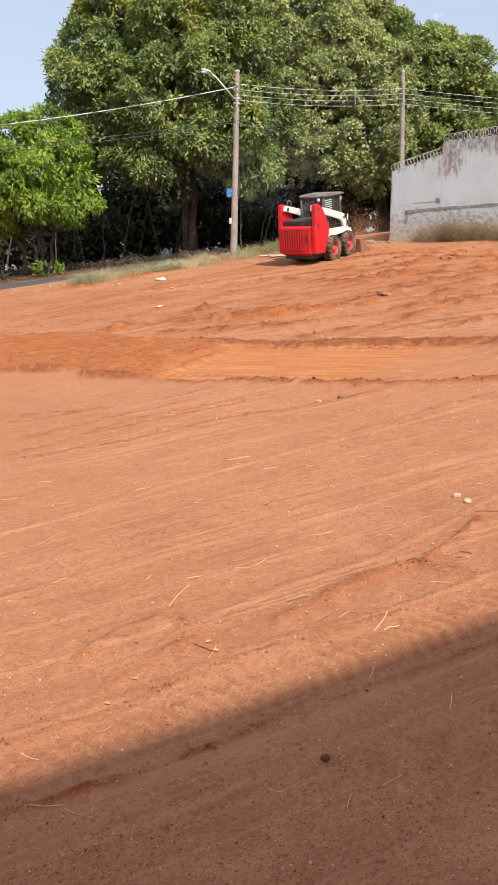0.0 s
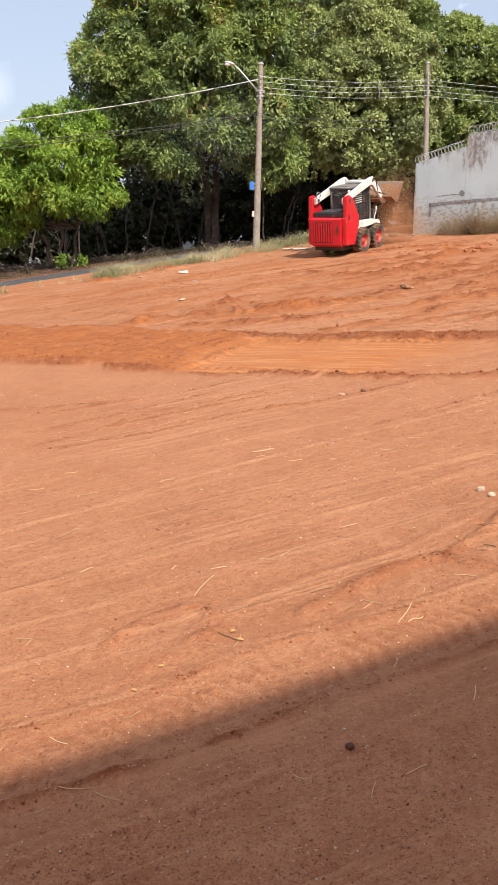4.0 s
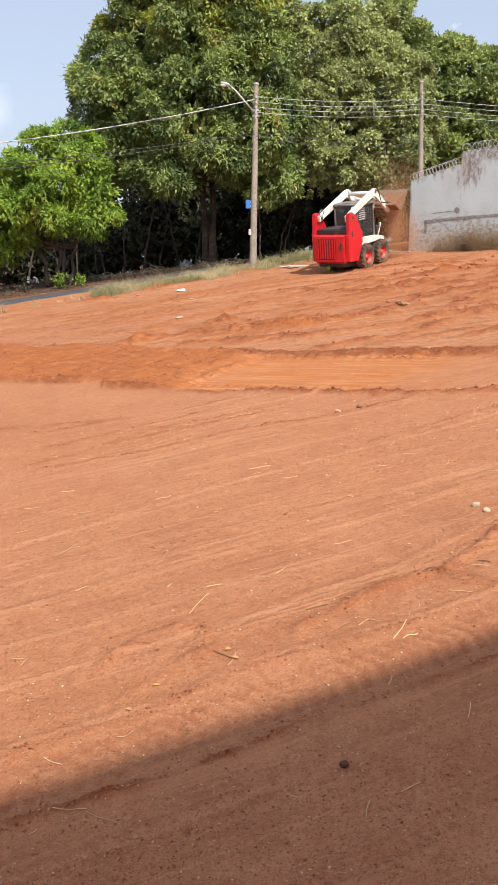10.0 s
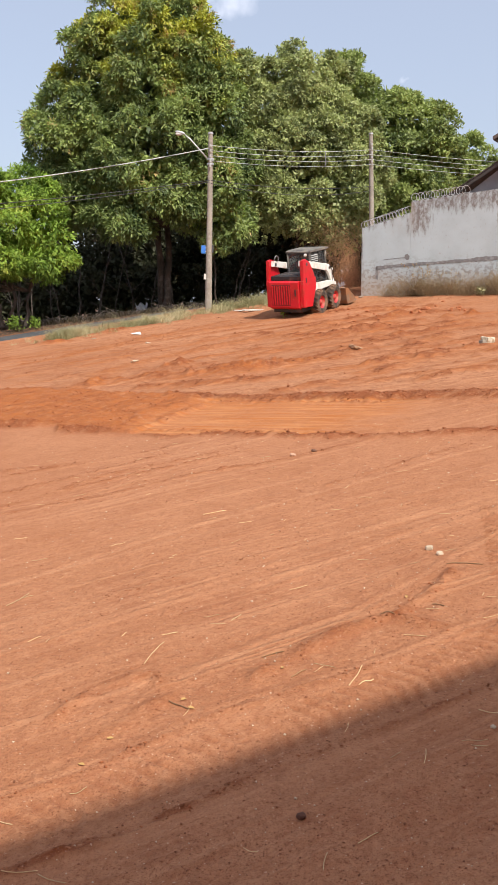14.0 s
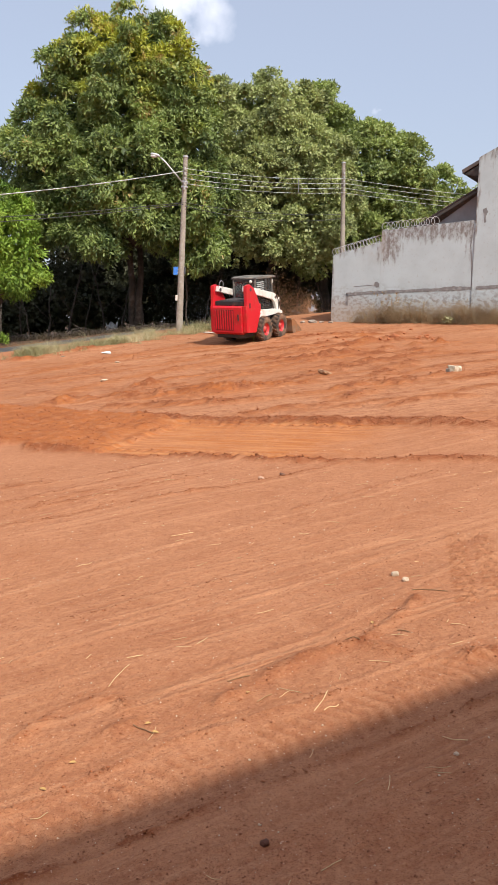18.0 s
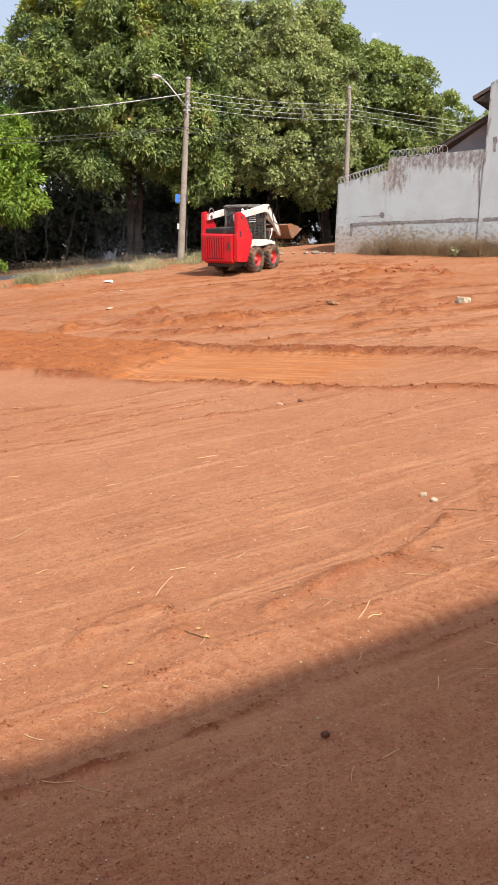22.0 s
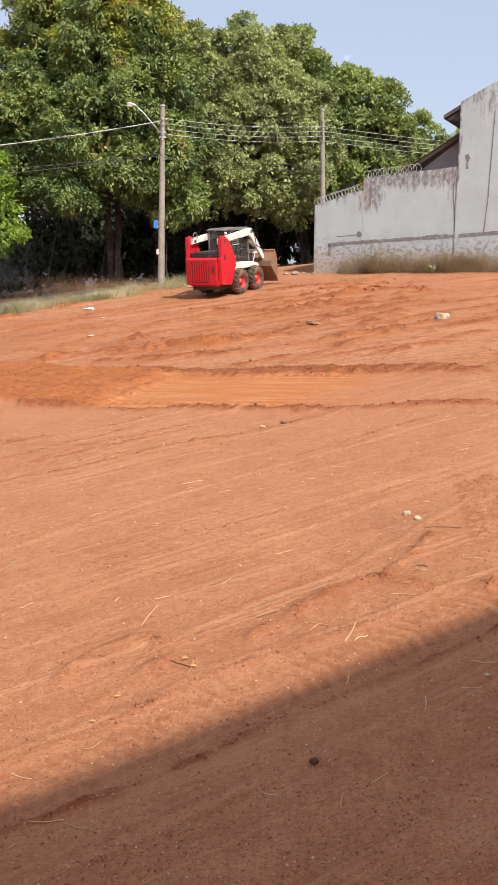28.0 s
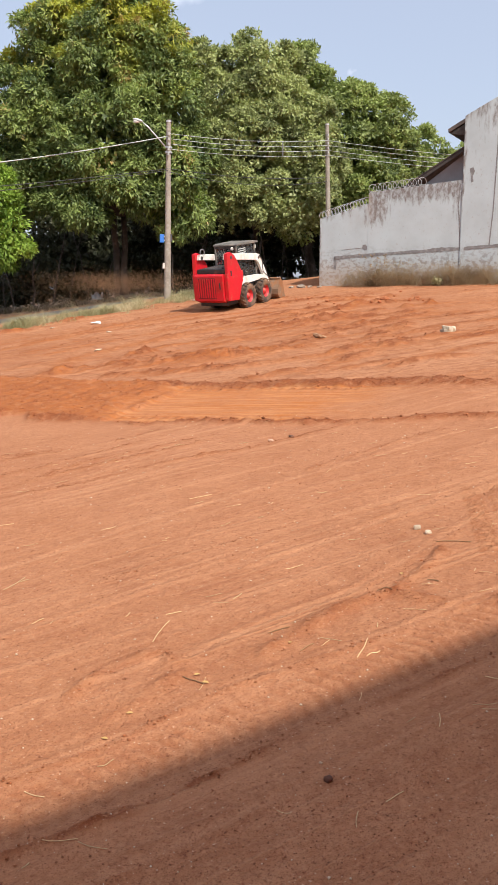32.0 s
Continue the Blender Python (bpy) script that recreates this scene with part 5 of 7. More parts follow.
tree("young_mango_tree", -7.2, 28.3, [(0.1, 0, 3.6, 1.45, 1.4, 1.2), (-1.5, -0.2, 3.2, 1.2, 1.3, 1.0), (1.4, -0.4, 2.9, 0.9, 1.0, 0.95), (-0.6, -0.8, 2.5, 1.3, 1.0, 0.85), (0.5, 0.2, 4.25, 0.9, 1.0, 0.7), (-3.1, 0.2, 2.5, 1.2, 1.2, 1.2), (-4.6, 0.3, 2.7, 1.3, 1.3, 1.2), (-3.9, -0.4, 1.4, 1.3, 1.1, 0.8), (-2.5, -0.5, 1.3, 1.0, 0.9, 0.8), (-3.2, -0.7, 0.8, 0.8, 0.7, 0.5), (-1.6, -0.6, 1.9, 1.0, 0.8, 0.7), (1.4, -0.3, 2.5, 0.6, 0.7, 0.5)], BRIGHT, 21, "young mango tree with bright green leaves and small fruit", leaf=(0.175, 0.025), droop=0.8, trunk=0.13, fork=1.3, stems=3, clump=0.44, gap=0.84, rosettes=56, deep=0.15)
tree("climber", -0.30, 32.2, [(0, 0, 4.3, 0.8, 0.5, 0.75), (-0.45, -0.1, 3.4, 0.4, 0.35, 0.45), (0.5, 0, 3.2, 0.5, 0.35, 0.5)], BRIGHT, 24, "bright green young shoot tree in the great tree's shade", leaf=(0.19, 0.026), droop=0.9, trunk=0.035, fork=2.2, clump=0.34, gap=0.58, rosettes=30, deep=0.2)
# trees behind close the view, leaf colour darkened to stand for canopy shade
back_rng = random.Random(9)
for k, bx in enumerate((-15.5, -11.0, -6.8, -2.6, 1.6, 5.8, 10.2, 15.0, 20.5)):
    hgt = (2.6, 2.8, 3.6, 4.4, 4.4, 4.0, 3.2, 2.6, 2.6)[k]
    tree("tree", bx, 43.5 + back_rng.uniform(-1, 1), [(0, 0, hgt, 2.7, 1.8, hgt * 0.65), (-1.8, -0.5, hgt * 0.62, 2.0, 1.5, hgt * 0.55), (1.8, -0.5, hgt * 0.60, 2.0, 1.5, hgt * 0.55), (0.2, -1.2, 1.6, 3.0, 1.2, 1.5)], SHADED_WOOD, 30 + k, "tree in the wood beyond the lane, leaves coloured dark for shade", clump=0.8, gap=1.3, rosettes=24, leaf=(0.24, 0.065), droop=0.4, trunk=0.2, group="wood beyond the lane", inner=32)


def sapling(x, y, tall, lean, seed):
    """A thin bare stem with a few dead side shoots."""
    rr = random.Random(seed)
    ob = empty("sapling", Matrix.Translation((x, y, float(swell(x, y)) - 0.08)), "thin bare brown stem in the shade under the trees", "sapling", "bare stems in the wood")
    pts = [Vector((lean * tall * (i / 6) ** 1.4 + rr.uniform(-0.05, 0.05), rr.uniform(-0.05, 0.05), tall * i / 6)) for i in range(7)]
    r = rr.uniform(0.015, 0.045)
    vs, fs = tube(pts, 0, 6, [r * (1.2 - 0.12 * i) for i in range(7)])
    link("stem", vs, fs, DEAD_WOOD, ob, smooth=True)
    for k in range(rr.randint(2, 4)):
        a = pts[rr.randint(1, 5)]
        e = a + Vector((rr.uniform(-0.8, 0.8), rr.uniform(-0.3, 0.3), rr.uniform(0.2, 0.9)))
        vs, fs = tube([a, a.lerp(e, 0.5) + Vector((0, 0, -0.06)), e], 0, 5, [r * 0.5, r * 0.38, r * 0.15])
        link("side_shoot", vs, fs, DEAD_WOOD, ob, smooth=True)


DEAD_WOOD = material("dead_wood", (0.115, 0.092, 0.075), 0.95, spots=((7, (0.07, 0.055, 0.045), 0.45, 0.65, 4),), bump=((30, 0.4, 3),))
wood_rng = random.Random(52)
for k in range(34):
    wx = -13.5 + k * 0.62 + wood_rng.uniform(-0.4, 0.4)
    sapling(wx, 33.2 + wood_rng.uniform(0, 5.5) + 0.15 * (wx + 6), wood_rng.uniform(1.6, 3.6), wood_rng.uniform(-0.35, 0.35), 500 + k)


def build_brushwood():
    """Fallen sticks and twigs heaped along the far side of the lane."""
    rng = np.random.RandomState(64)
    chunks = []
    d = Vector((ROAD_B[0] - ROAD_A[0], ROAD_B[1] - ROAD_A[1], 0)).normalized()
    for k in range(520):
        t, o = rng.uniform(-9, 13), ROAD_W + 1.6 + abs(rng.normal(0, 1.7))
        x, y = ROAD_A[0] + d.x * t - d.y * o, ROAD_A[1] + d.y * t + d.x * o
        a, ln, up = rng.uniform(0, 6.28), rng.uniform(0.2, 0.9), abs(rng.normal(0, 0.16))
        z = float(swell(x, y)) - 0.05
        p0 = Vector((x, y, z))
        p1 = p0 + Vector((math.cos(a) * ln, math.sin(a) * ln, 0.06 + up * ln))
        chunks.append(tube([p0, p0.lerp(p1, 0.5) + Vector((0, 0, rng.uniform(-0.03, 0.08))), p1], 0, 4, [r * rng.uniform(0.006, 0.02) for r in (1.0, 0.8, 0.4)]))
    vs, fs = join(chunks)
    tagged(link("brushwood", vs, fs, DEAD_WOOD), "fallen grey sticks and brushwood under the trees", "brushwood", kind="stuff")


build_brushwood()


# ---- skid steer loader: x ahead, y to its left, z up; origin on the ground between the wheels ----
loader = empty("skid_steer_loader", None, "small red and white skid steer loader, dusty, working on the earth", "loader")
RW, WB, TRACK = 0.335, 0.44, 0.52
ARM_PIVOT = Vector((-1.15, 0, 1.46))
ARM_REACH = 1.64
BUCKET_PIN = Vector((0.58, 0, -0.80))      # from the elbow


def build_wheel(name, x, y):
    w = empty(name, pose(x, y, RW), "")
    w.parent = loader
    s = 1 if y > 0 else -1
    bm = bmesh.new()
    prof = [(0.17, -0.10), (0.20, -0.115), (0.27, -0.125), (0.312, -0.115), (0.325, -0.07), (0.328, 0), (0.325, 0.07), (0.312, 0.115), (0.27, 0.125), (0.20, 0.115), (0.17, 0.10)]
    seg = 28
    ring = [[bm.verts.new((r * math.cos(2 * math.pi * k / seg), h, r * math.sin(2 * math.pi * k / seg))) for r, h in prof] for k in range(seg)]
    for k in range(seg):
        for j in range(len(prof) - 1):
            bm.faces.new((ring[k][j], ring[k][j + 1], ring[(k + 1) % seg][j + 1], ring[(k + 1) % seg][j]))
    for k in range(18):
        for side in (-1, 1):
            a = 2 * math.pi * (k + (0.5 if side > 0 else 0)) / 18
            m = Matrix.Rotation(-a, 4, "Y") @ Matrix.Translation((0.328, side * 0.055, 0)) @ Matrix.Rotation(side * 0.5, 4, "X")
            box(bm, -0.016, 0.016, -0.068, 0.068, -0.018, 0.018, 0, m)
    part("tyre", bm, RUBBER, w, "black rubber tyre caked with red dust")
    bm = bmesh.new()
    for r0, r1, h0, h1 in ((0.185, 0.165, 0.105, 0.085), (0.165, 0.12, 0.085, 0.03), (0.12, 0.075, 0.03, 0.035), (0.075, 0.07, 0.035, 0.07), (0.07, 0.0, 0.07, 0.075)):
        for k in range(seg):
            a, b = 2 * math.pi * k / seg, 2 * math.pi * (k + 1) / seg
            q = [(r0 * math.cos(a), s * h0, r0 * math.sin(a)), (r0 * math.cos(b), s * h0, r0 * math.sin(b)), (r1 * math.cos(b), s * h1, r1 * math.sin(b)), (r1 * math.cos(a), s * h1, r1 * math.sin(a))]
            vs = [bm.verts.new(p) for p in (q if r1 > 0 else q[:3])]
            bm.faces.new(vs)
    bmesh.ops.remove_doubles(bm, verts=bm.verts, dist=0.001)
    rim = part("rim", bm, RIM, w, "dusty red wheel rim", True)
    for k in range(8):
        a = 2 * math.pi * k / 8
        bm = bmesh.new()
        rod(bm, (0.10 * math.cos(a), s * 0.028, 0.10 * math.sin(a)), (0.10 * math.cos(a), s * 0.05, 0.10 * math.sin(a)), 0.011, 0.011, 6)
        part("wheel_nut", bm, GREY, rim)
    return w


WHEELS = [build_wheel("wheel", x, y) for x in (-WB, WB) for y in (-TRACK, TRACK)]


LOUVRE = material("louvre_grey", (0.48, 0.50, 0.48), 0.5, spots=((6, (0.30, 0.26, 0.2), 0.5, 0.7, 3),))


def build_loader_body():
    bm = bmesh.new()
    box(bm, -0.80, 0.72, -0.37, 0.37, 0.20, 0.72, 0.02)
    part("chassis", bm, GREY, loader, "dark dusty steel chassis")
    for s in (-1, 1):
        bm = bmesh.new()
        arc = [(-WB + 0.39 * math.cos(a), RW + 0.36 * math.sin(a)) for a in np.linspace(2.2, 1.15, 7)]
        arc2 = [(WB + 0.39 * math.cos(a), RW + 0.36 * math.sin(a)) for a in np.linspace(1.95, 0.5, 8)]
        slab(bm, [(-0.66, 0.75)] + arc + arc2 + [(0.74, 0.64), (0.70, 0.74), (0.30, 0.82), (-0.40, 0.86)], s * 0.385 - 0.02, s * 0.385 + (0.13 if s > 0 else -0.13), 0.01)
        part("fender", bm, WHITE, loader, "white fender over the wheels")
        # upright red tower that carries the arm
        bm = bmesh.new()
        slab(bm, [(-1.36, 0.34), (-1.38, 0.95), (-1.34, 1.58), (-1.18, 1.60), (-0.98, 1.50), (-0.80, 1.26), (-0.66, 1.00), (-0.64, 0.78), (-0.74, 0.62), (-0.84, 0.42), (-0.90, 0.30)], s * 0.52 - 0.045, s * 0.52 + 0.045, 0.014)
        t = part("side_tower", bm, RED, loader, "bright red side tower with a curved front edge")
        bm = bmesh.new()
        box(bm, -1.24, -1.18, s * 0.567 - 0.004, s * 0.567 + 0.004, 0.98, 1.11, 0.003)
        part("slot", bm, BLACK, t, "black slot in the tower")
        bm = bmesh.new()
        box(bm, -1.345, -1.05, s * 0.47 - 0.012, s * 0.47 + 0.012, 0.99, 1.565, 0.01)
        part("inner_plate", bm, RED, t)
        bm = bmesh.new()
        rod(bm, (ARM_PIVOT.x, s * 0.36, ARM_PIVOT.z), (ARM_PIVOT.x, s * 0.575, ARM_PIVOT.z), 0.045, 0.045, 14)
        part("pivot_pin", bm, GREY, t)
        bm = bmesh.new()
        box(bm, 0.66, 0.74, s * 0.30 - 0.05, s * 0.30 + 0.05, 0.66, 1.02, 0.01)
        part("front_post", bm, GREY, loader, "dark grey post in front of the cab")
        bm = bmesh.new()
        vs, fs = tube([(0.66, s * 0.36, 0.74), (0.70, s * 0.37, 0.86), (0.78, s * 0.37, 0.96), (0.80, s * 0.37, 1.10)], 0.016, 7)
        bm.free()
        link("hand_rail", vs, fs, WHITE, loader, "bent white hand rail", True)
    # engine box and the rear door with its grille
    bm = bmesh.new()
    box(bm, -1.34, -0.45, -0.47, 0.47, 0.32, 1.04, 0.02)
    part("engine_box", bm, RED, loader, "red engine housing")
    bm = bmesh.new()
    slab(bm, [(-1.47, 0.36), (-1.335, 0.29), (-1.335, 1.05), (-1.40, 1.05), (-1.46, 1.01)], -0.44, 0.465, 0.016)
    door = part("tailgate", bm, RED, loader, "bright red rear door with a slatted grille")
    bm = bmesh.new()
    box(bm, -1.476, -1.455, -0.20, 0.38, 0.41, 0.96, 0.006)
    part("grille_panel", bm, material("grille_red", (0.17, 0.010, 0.012), 0.6), door, "darker red grille recess")
    for k in range(8):
        bm = bmesh.new()
        y = -0.165 + k * 0.073
        box(bm, -1.488, -1.470, y - 0.017, y + 0.017, 0.43, 0.94, 0.004)
        part("grille_slat", bm, RED, door)
    bm = bmesh.new()
    box(bm, -1.495, -1.465, -0.36, -0.335, 0.66, 0.84, 0.006)
    part("door_latch", bm, BLACK, door, "black latch")
    for y0, y1 in ((-0.56, -0.45), (0.47, 0.56)):
        bm = bmesh.new()
        box(bm, -1.40, -1.345, y0, y1, 0.36, 1.04, 0.008)
        part("door_frame", bm, RED, loader)
    bm = bmesh.new()
    box(bm, -1.30, -0.80, -0.44, 0.44, 0.19, 0.32, 0.02)
    part("belly_plate", bm, BLACK, loader, "black belly plate under the engine")
    bm = bmesh.new()
    box(bm, -1.33, -0.50, -0.445, 0.445, 1.045, 1.17, 0.02)
    part("engine_cover", bm, BLACK, loader, "black ribbed engine cover")
    for k in range(6):
        bm = bmesh.new()
        box(bm, -1.27 + k * 0.12, -1.21 + k * 0.12, -0.32, 0.32, 1.168, 1.19, 0.004)
        part("cover_rib", bm, GREY, loader)
    bm = bmesh.new()
    rod(bm, (-0.70, 0.22, 1.1), (-0.70, 0.22, 1.30), 0.035, 0.035, 12)
    part("exhaust_pipe", bm, GREY, loader)
    # cab: posts, roof, side mesh, dark windows
    roof_z = 1.72
    for sx, sy in ((-0.50, -0.335), (-0.50, 0.335), (0.46, -0.335), (0.46, 0.335)):
        bm = bmesh.new()
        rod(bm, (sx, sy, 0.72), (sx * (0.95 if sx > 0 else 1.0), sy, roof_z - 0.03), 0.032, 0.03, 8)
        part("cab_post", bm, DUSTY, loader, "dark grey cab post")
    bm = bmesh.new()
    slab(bm, [(-0.54, roof_z - 0.03), (0.60, roof_z - 0.05), (0.58, roof_z - 0.005), (0.40, roof_z + 0.025), (-0.40, roof_z + 0.03), (-0.54, roof_z)], -0.39, 0.39, 0.012)
    part("cab_roof", bm, DUSTY, loader, "dark grey cab roof, dusty on top")
    bm = bmesh.new()
    box(bm, -0.51, -0.49, -0.31, 0.31, 1.17, roof_z - 0.08, 0.005)
    part("rear_window", bm, GLASS, loader, "dark rear window")
    bm = bmesh.new()
    box(bm, -0.525, -0.48, -0.33, 0.33, 1.10, 1.17, 0.005)
    box(bm, -0.525, -0.48, -0.33, 0.33, roof_z - 0.10, roof_z - 0.04, 0.005)
    box(bm, -0.525, -0.48, -0.02, 0.01, 1.10, roof_z - 0.06, 0.004)
    part("rear_window_frame", bm, BLACK, loader)
    bm = bmesh.new()
    box(bm, 0.42, 0.44, -0.31, 0.31, 0.95, roof_z - 0.08, 0.005)
    part("front_screen", bm, GLASS, loader, "dark front screen")
    for s in (-1, 1):
        bm = bmesh.new()
        box(bm, -0.44, 0.46, s * 0.315 - 0.006, s * 0.315 + 0.006, 0.74, roof_z - 0.05, 0.003)
        part("side_screen", bm, GLASS, loader, "dark side screen behind the mesh")
        for k in range(11):
            bm = bmesh.new()
            z = 0.84 + k * 0.072
            box(bm, -0.42, 0.46, s * 0.330 - 0.005, s * 0.330 + 0.005, z, z + 0.018)
            part("mesh_bar", bm, BLACK, loader)
        for k in range(3):
            bm = bmesh.new()
            x = -0.18 + k * 0.22
            box(bm, x, x + 0.025, s * 0.340 - 0.004, s * 0.340 + 0.004, 0.78, roof_z - 0.06)
            part("mesh_bar", bm, BLACK, loader)
        for k in range(6):
            bm = bmesh.new()
            z = 1.30 + k * 0.055
            box(bm, -0.42, -0.04, s * 0.345 - 0.006, s * 0.345 + 0.006, z, z + 0.026, 0.003)
            part("louvre_slat", bm, LOUVRE, loader, "pale louvre slat in the side window")
        bm = bmesh.new()
        box(bm, 0.48, 0.52, s * 0.30 - 0.05, s * 0.30 + 0.05, 1.52, 1.62, 0.01)
        part("work_light", bm, material("lamp_glass", (0.6, 0.6, 0.55), 0.15), loader, "round work light")
    bm = bmesh.new()
    bmesh.ops.create_uvsphere(bm, u_segments=12, v_segments=8, radius=0.045, matrix=Matrix.Translation((-0.53, -0.22, roof_z - 0.10)))
    part("rear_lamp", bm, WHITE, loader, "small white rear lamp", True)
    bm = bmesh.new()
    slab(bm, [(-0.95, 0.66), (-0.40, 0.74), (-0.40, 0.90), (-0.60, 1.0)], -0.44, 0.44)
    part("cab_floor", bm, BLACK, loader)


build_loader_body()

# the lift arm swings about its pin on the towers; the bucket about its pin on the arm
arm = empty("lift_arm", Matrix.Translation(ARM_PIVOT))
arm.parent = loader


def build_arm():
    rx, rz = ARM_REACH, 0.0
    q = (rx + BUCKET_PIN.x, BUCKET_PIN.z)
    for s in (-1, 1):
        bm = bmesh.new()
        slab(bm, [(-0.12, -0.06), (-0.10, 0.085), (0.25, 0.10), (rx - 0.18, 0.115), (rx + 0.02, 0.09), (rx + 0.11, 0.0), (q[0] + 0.065, q[1] + 0.02), (q[0] + 0.02, q[1] - 0.06), (q[0] - 0.06, q[1] - 0.03), (rx - 0.03, -0.14), (rx - 0.16, -0.075), (0.25, -0.06)], s * 0.415 - 0.04, s * 0.415 + 0.04, 0.012)
        a = part("arm_beam", bm, WHITE, arm, "white bent lift arm beam")
        bm = bmesh.new()
        rod(bm, (rx - 0.03, s * 0.415 - 0.05, 0.0), (rx - 0.03, s * 0.415 + 0.05, 0.0), 0.04, 0.04, 12)
        part("elbow_pin", bm, GREY, a)
        if s > 0:
            ring = [(-0.02 + 0.10 * math.cos(t), s * 0.34, 0.13 + 0.10 * math.sin(t)) for t in np.linspace(-0.4, 3.6, 12)]
            vs, fs = tube(ring, 0.014, 6)
            link("hose", vs, fs, CABLE, a, "curled hydraulic hose", True)
        pts = [(rx - 0.02, s * 0.47, 0.06), (rx + 0.14, s * 0.47, -0.05), (rx + 0.20, s * 0.46, -0.40), (q[0] + 0.08, s * 0.45, q[1] + 0.18)]
        vs, fs = tube(pts, 0.013, 6)
        link("hose", vs, fs, BLACK, a, "black hydraulic hose", True)
        # tilt cylinder
        bm = bmesh.new()
        rod(bm, (rx + 0.04, s * 0.24, -0.20), (q[0] - 0.06, s * 0.24, q[1] + 0.32), 0.042, 0.042, 12)
        cyl = part("tilt_cylinder", bm, WHITE, arm, "white tilt cylinder")
        bm = bmesh.new()
        rod(bm, (q[0] - 0.06, s * 0.24, q[1] + 0.32), (q[0] + 0.02, s * 0.24, q[1] + 0.14), 0.022, 0.022, 10)
        part("piston_rod", bm, CHROME, cyl)
    bm = bmesh.new()
    rod(bm, (rx - 0.03, -0.4, -0.03), (rx - 0.03, 0.4, -0.03), 0.055, 0.055, 14)
    part("cross_tube", bm, WHITE, arm, "white cross tube between the arms", True)
    bm = bmesh.new()
    rod(bm, (q[0] - 0.04, -0.4, q[1] + 0.12), (q[0] - 0.04, 0.4, q[1] + 0.12), 0.04, 0.04, 12)
    part("lower_cross_tube", bm, WHITE, arm, "white lower cross tube", True)


build_arm()
bucket = empty("bucket", Matrix.Translation((ARM_REACH + BUCKET_PIN.x, 0, BUCKET_PIN.z)))
bucket.parent = arm


def build_bucket():
    w = 0.72
    outer = [(0.02, 0.26), (0.05, -0.10), (0.13, -0.22), (0.70, -0.24)]
    inner = [(0.70, -0.225), (0.15, -0.195), (0.075, -0.08), (0.045, 0.26)]
    bm = bmesh.new()
    slab(bm, outer + inner, -w, w, 0.004)
    part("bucket_shell", bm, STEEL, bucket, "worn rusty steel bucket shell")
    for s in (-1, 1):
        bm = bmesh.new()
        slab(bm, [(0.02, 0.26), (0.05, -0.10), (0.13, -0.22), (0.68, -0.24), (0.58, -0.07), (0.16, 0.24)], s * w - 0.012, s * w + 0.012, 0.003)
        part("side_plate", bm, STEEL, bucket, "worn steel side plate")
        bm = bmesh.new()
        slab(bm, [(-0.05, -0.04), (0.05, -0.10), (0.06, 0.22), (-0.02, 0.22), (-0.06, 0.10)], s * 0.36 - 0.012, s * 0.36 + 0.012, 0.004)
        part("hinge_lug", bm, STEEL, bucket)
    bm = bmesh.new()
    box(bm, 0.66, 0.78, -w, w, -0.246, -0.226, 0.003)
    part("cutting_edge", bm, material("scoured_edge", (0.30, 0.21, 0.15), 0.5, 0.4), bucket, "scoured steel cutting edge")
    bm = bmesh.new()
    box(bm, -0.01, 0.05, -w, w, 0.23, 0.28, 0.006)
    part("top_rail", bm, STEEL, bucket)


build_bucket()


# ---- loose things on the ground ----
def lump(rng, r, flat=0.7):
    """A rough stone: an octahedron with cut corners, jittered."""
    v = np.array([(1, 0, 0), (-1, 0, 0), (0, 1, 0), (0, -1, 0), (0, 0, 1), (0, 0, -1)], float)
    v += rng.uniform(-0.28, 0.28, v.shape)
    v = v * r * np.array([rng.uniform(0.8, 1.3), rng.uniform(0.7, 1.1), flat])
    f = [(0, 2, 4), (2, 1, 4), (1, 3, 4), (3, 0, 4), (2, 0, 5), (1, 2, 5), (3, 1, 5), (0, 3, 5)]
    a = rng.uniform(0, 6.28)
    c, s = math.cos(a), math.sin(a)
    return v @ np.array([[c, s, 0], [-s, c, 0], [0, 0, 1]]), f


def scatter(name, label, rng, places, sizes, mat, sink=0.3):
    """Many lumps on the ground as one object of stuff."""
    n = len(places)
    x, y = places[:, 0], places[:, 1]
    z = swell(x, y) + marks(x, y)[0]
    v, f = lump(rng, 1.0)
    co = v[None] * rng.uniform(0.65, 1.25, (n, 1, 3)) + rng.uniform(-0.22, 0.22, (n, 6, 3))
    a = rng.uniform(0, 6.28, n)
    c, k = np.cos(a)[:, None], np.sin(a)[:, None]
    co = np.stack([co[..., 0] * c - co[..., 1] * k, co[..., 0] * k + co[..., 1] * c, co[..., 2]], 2) * sizes[:, None, None]
    co += np.stack([x, y, z + sizes * (0.7 - sink)], 1)[:, None]
    tr = np.array(f)[None] + 6 * np.arange(n)[:, None, None]
    ob = tri_mesh(name, co.reshape(-1, 3), tr.reshape(-1, 3), mat)
    return tagged(ob, label, name.replace("_", " "), kind="stuff")


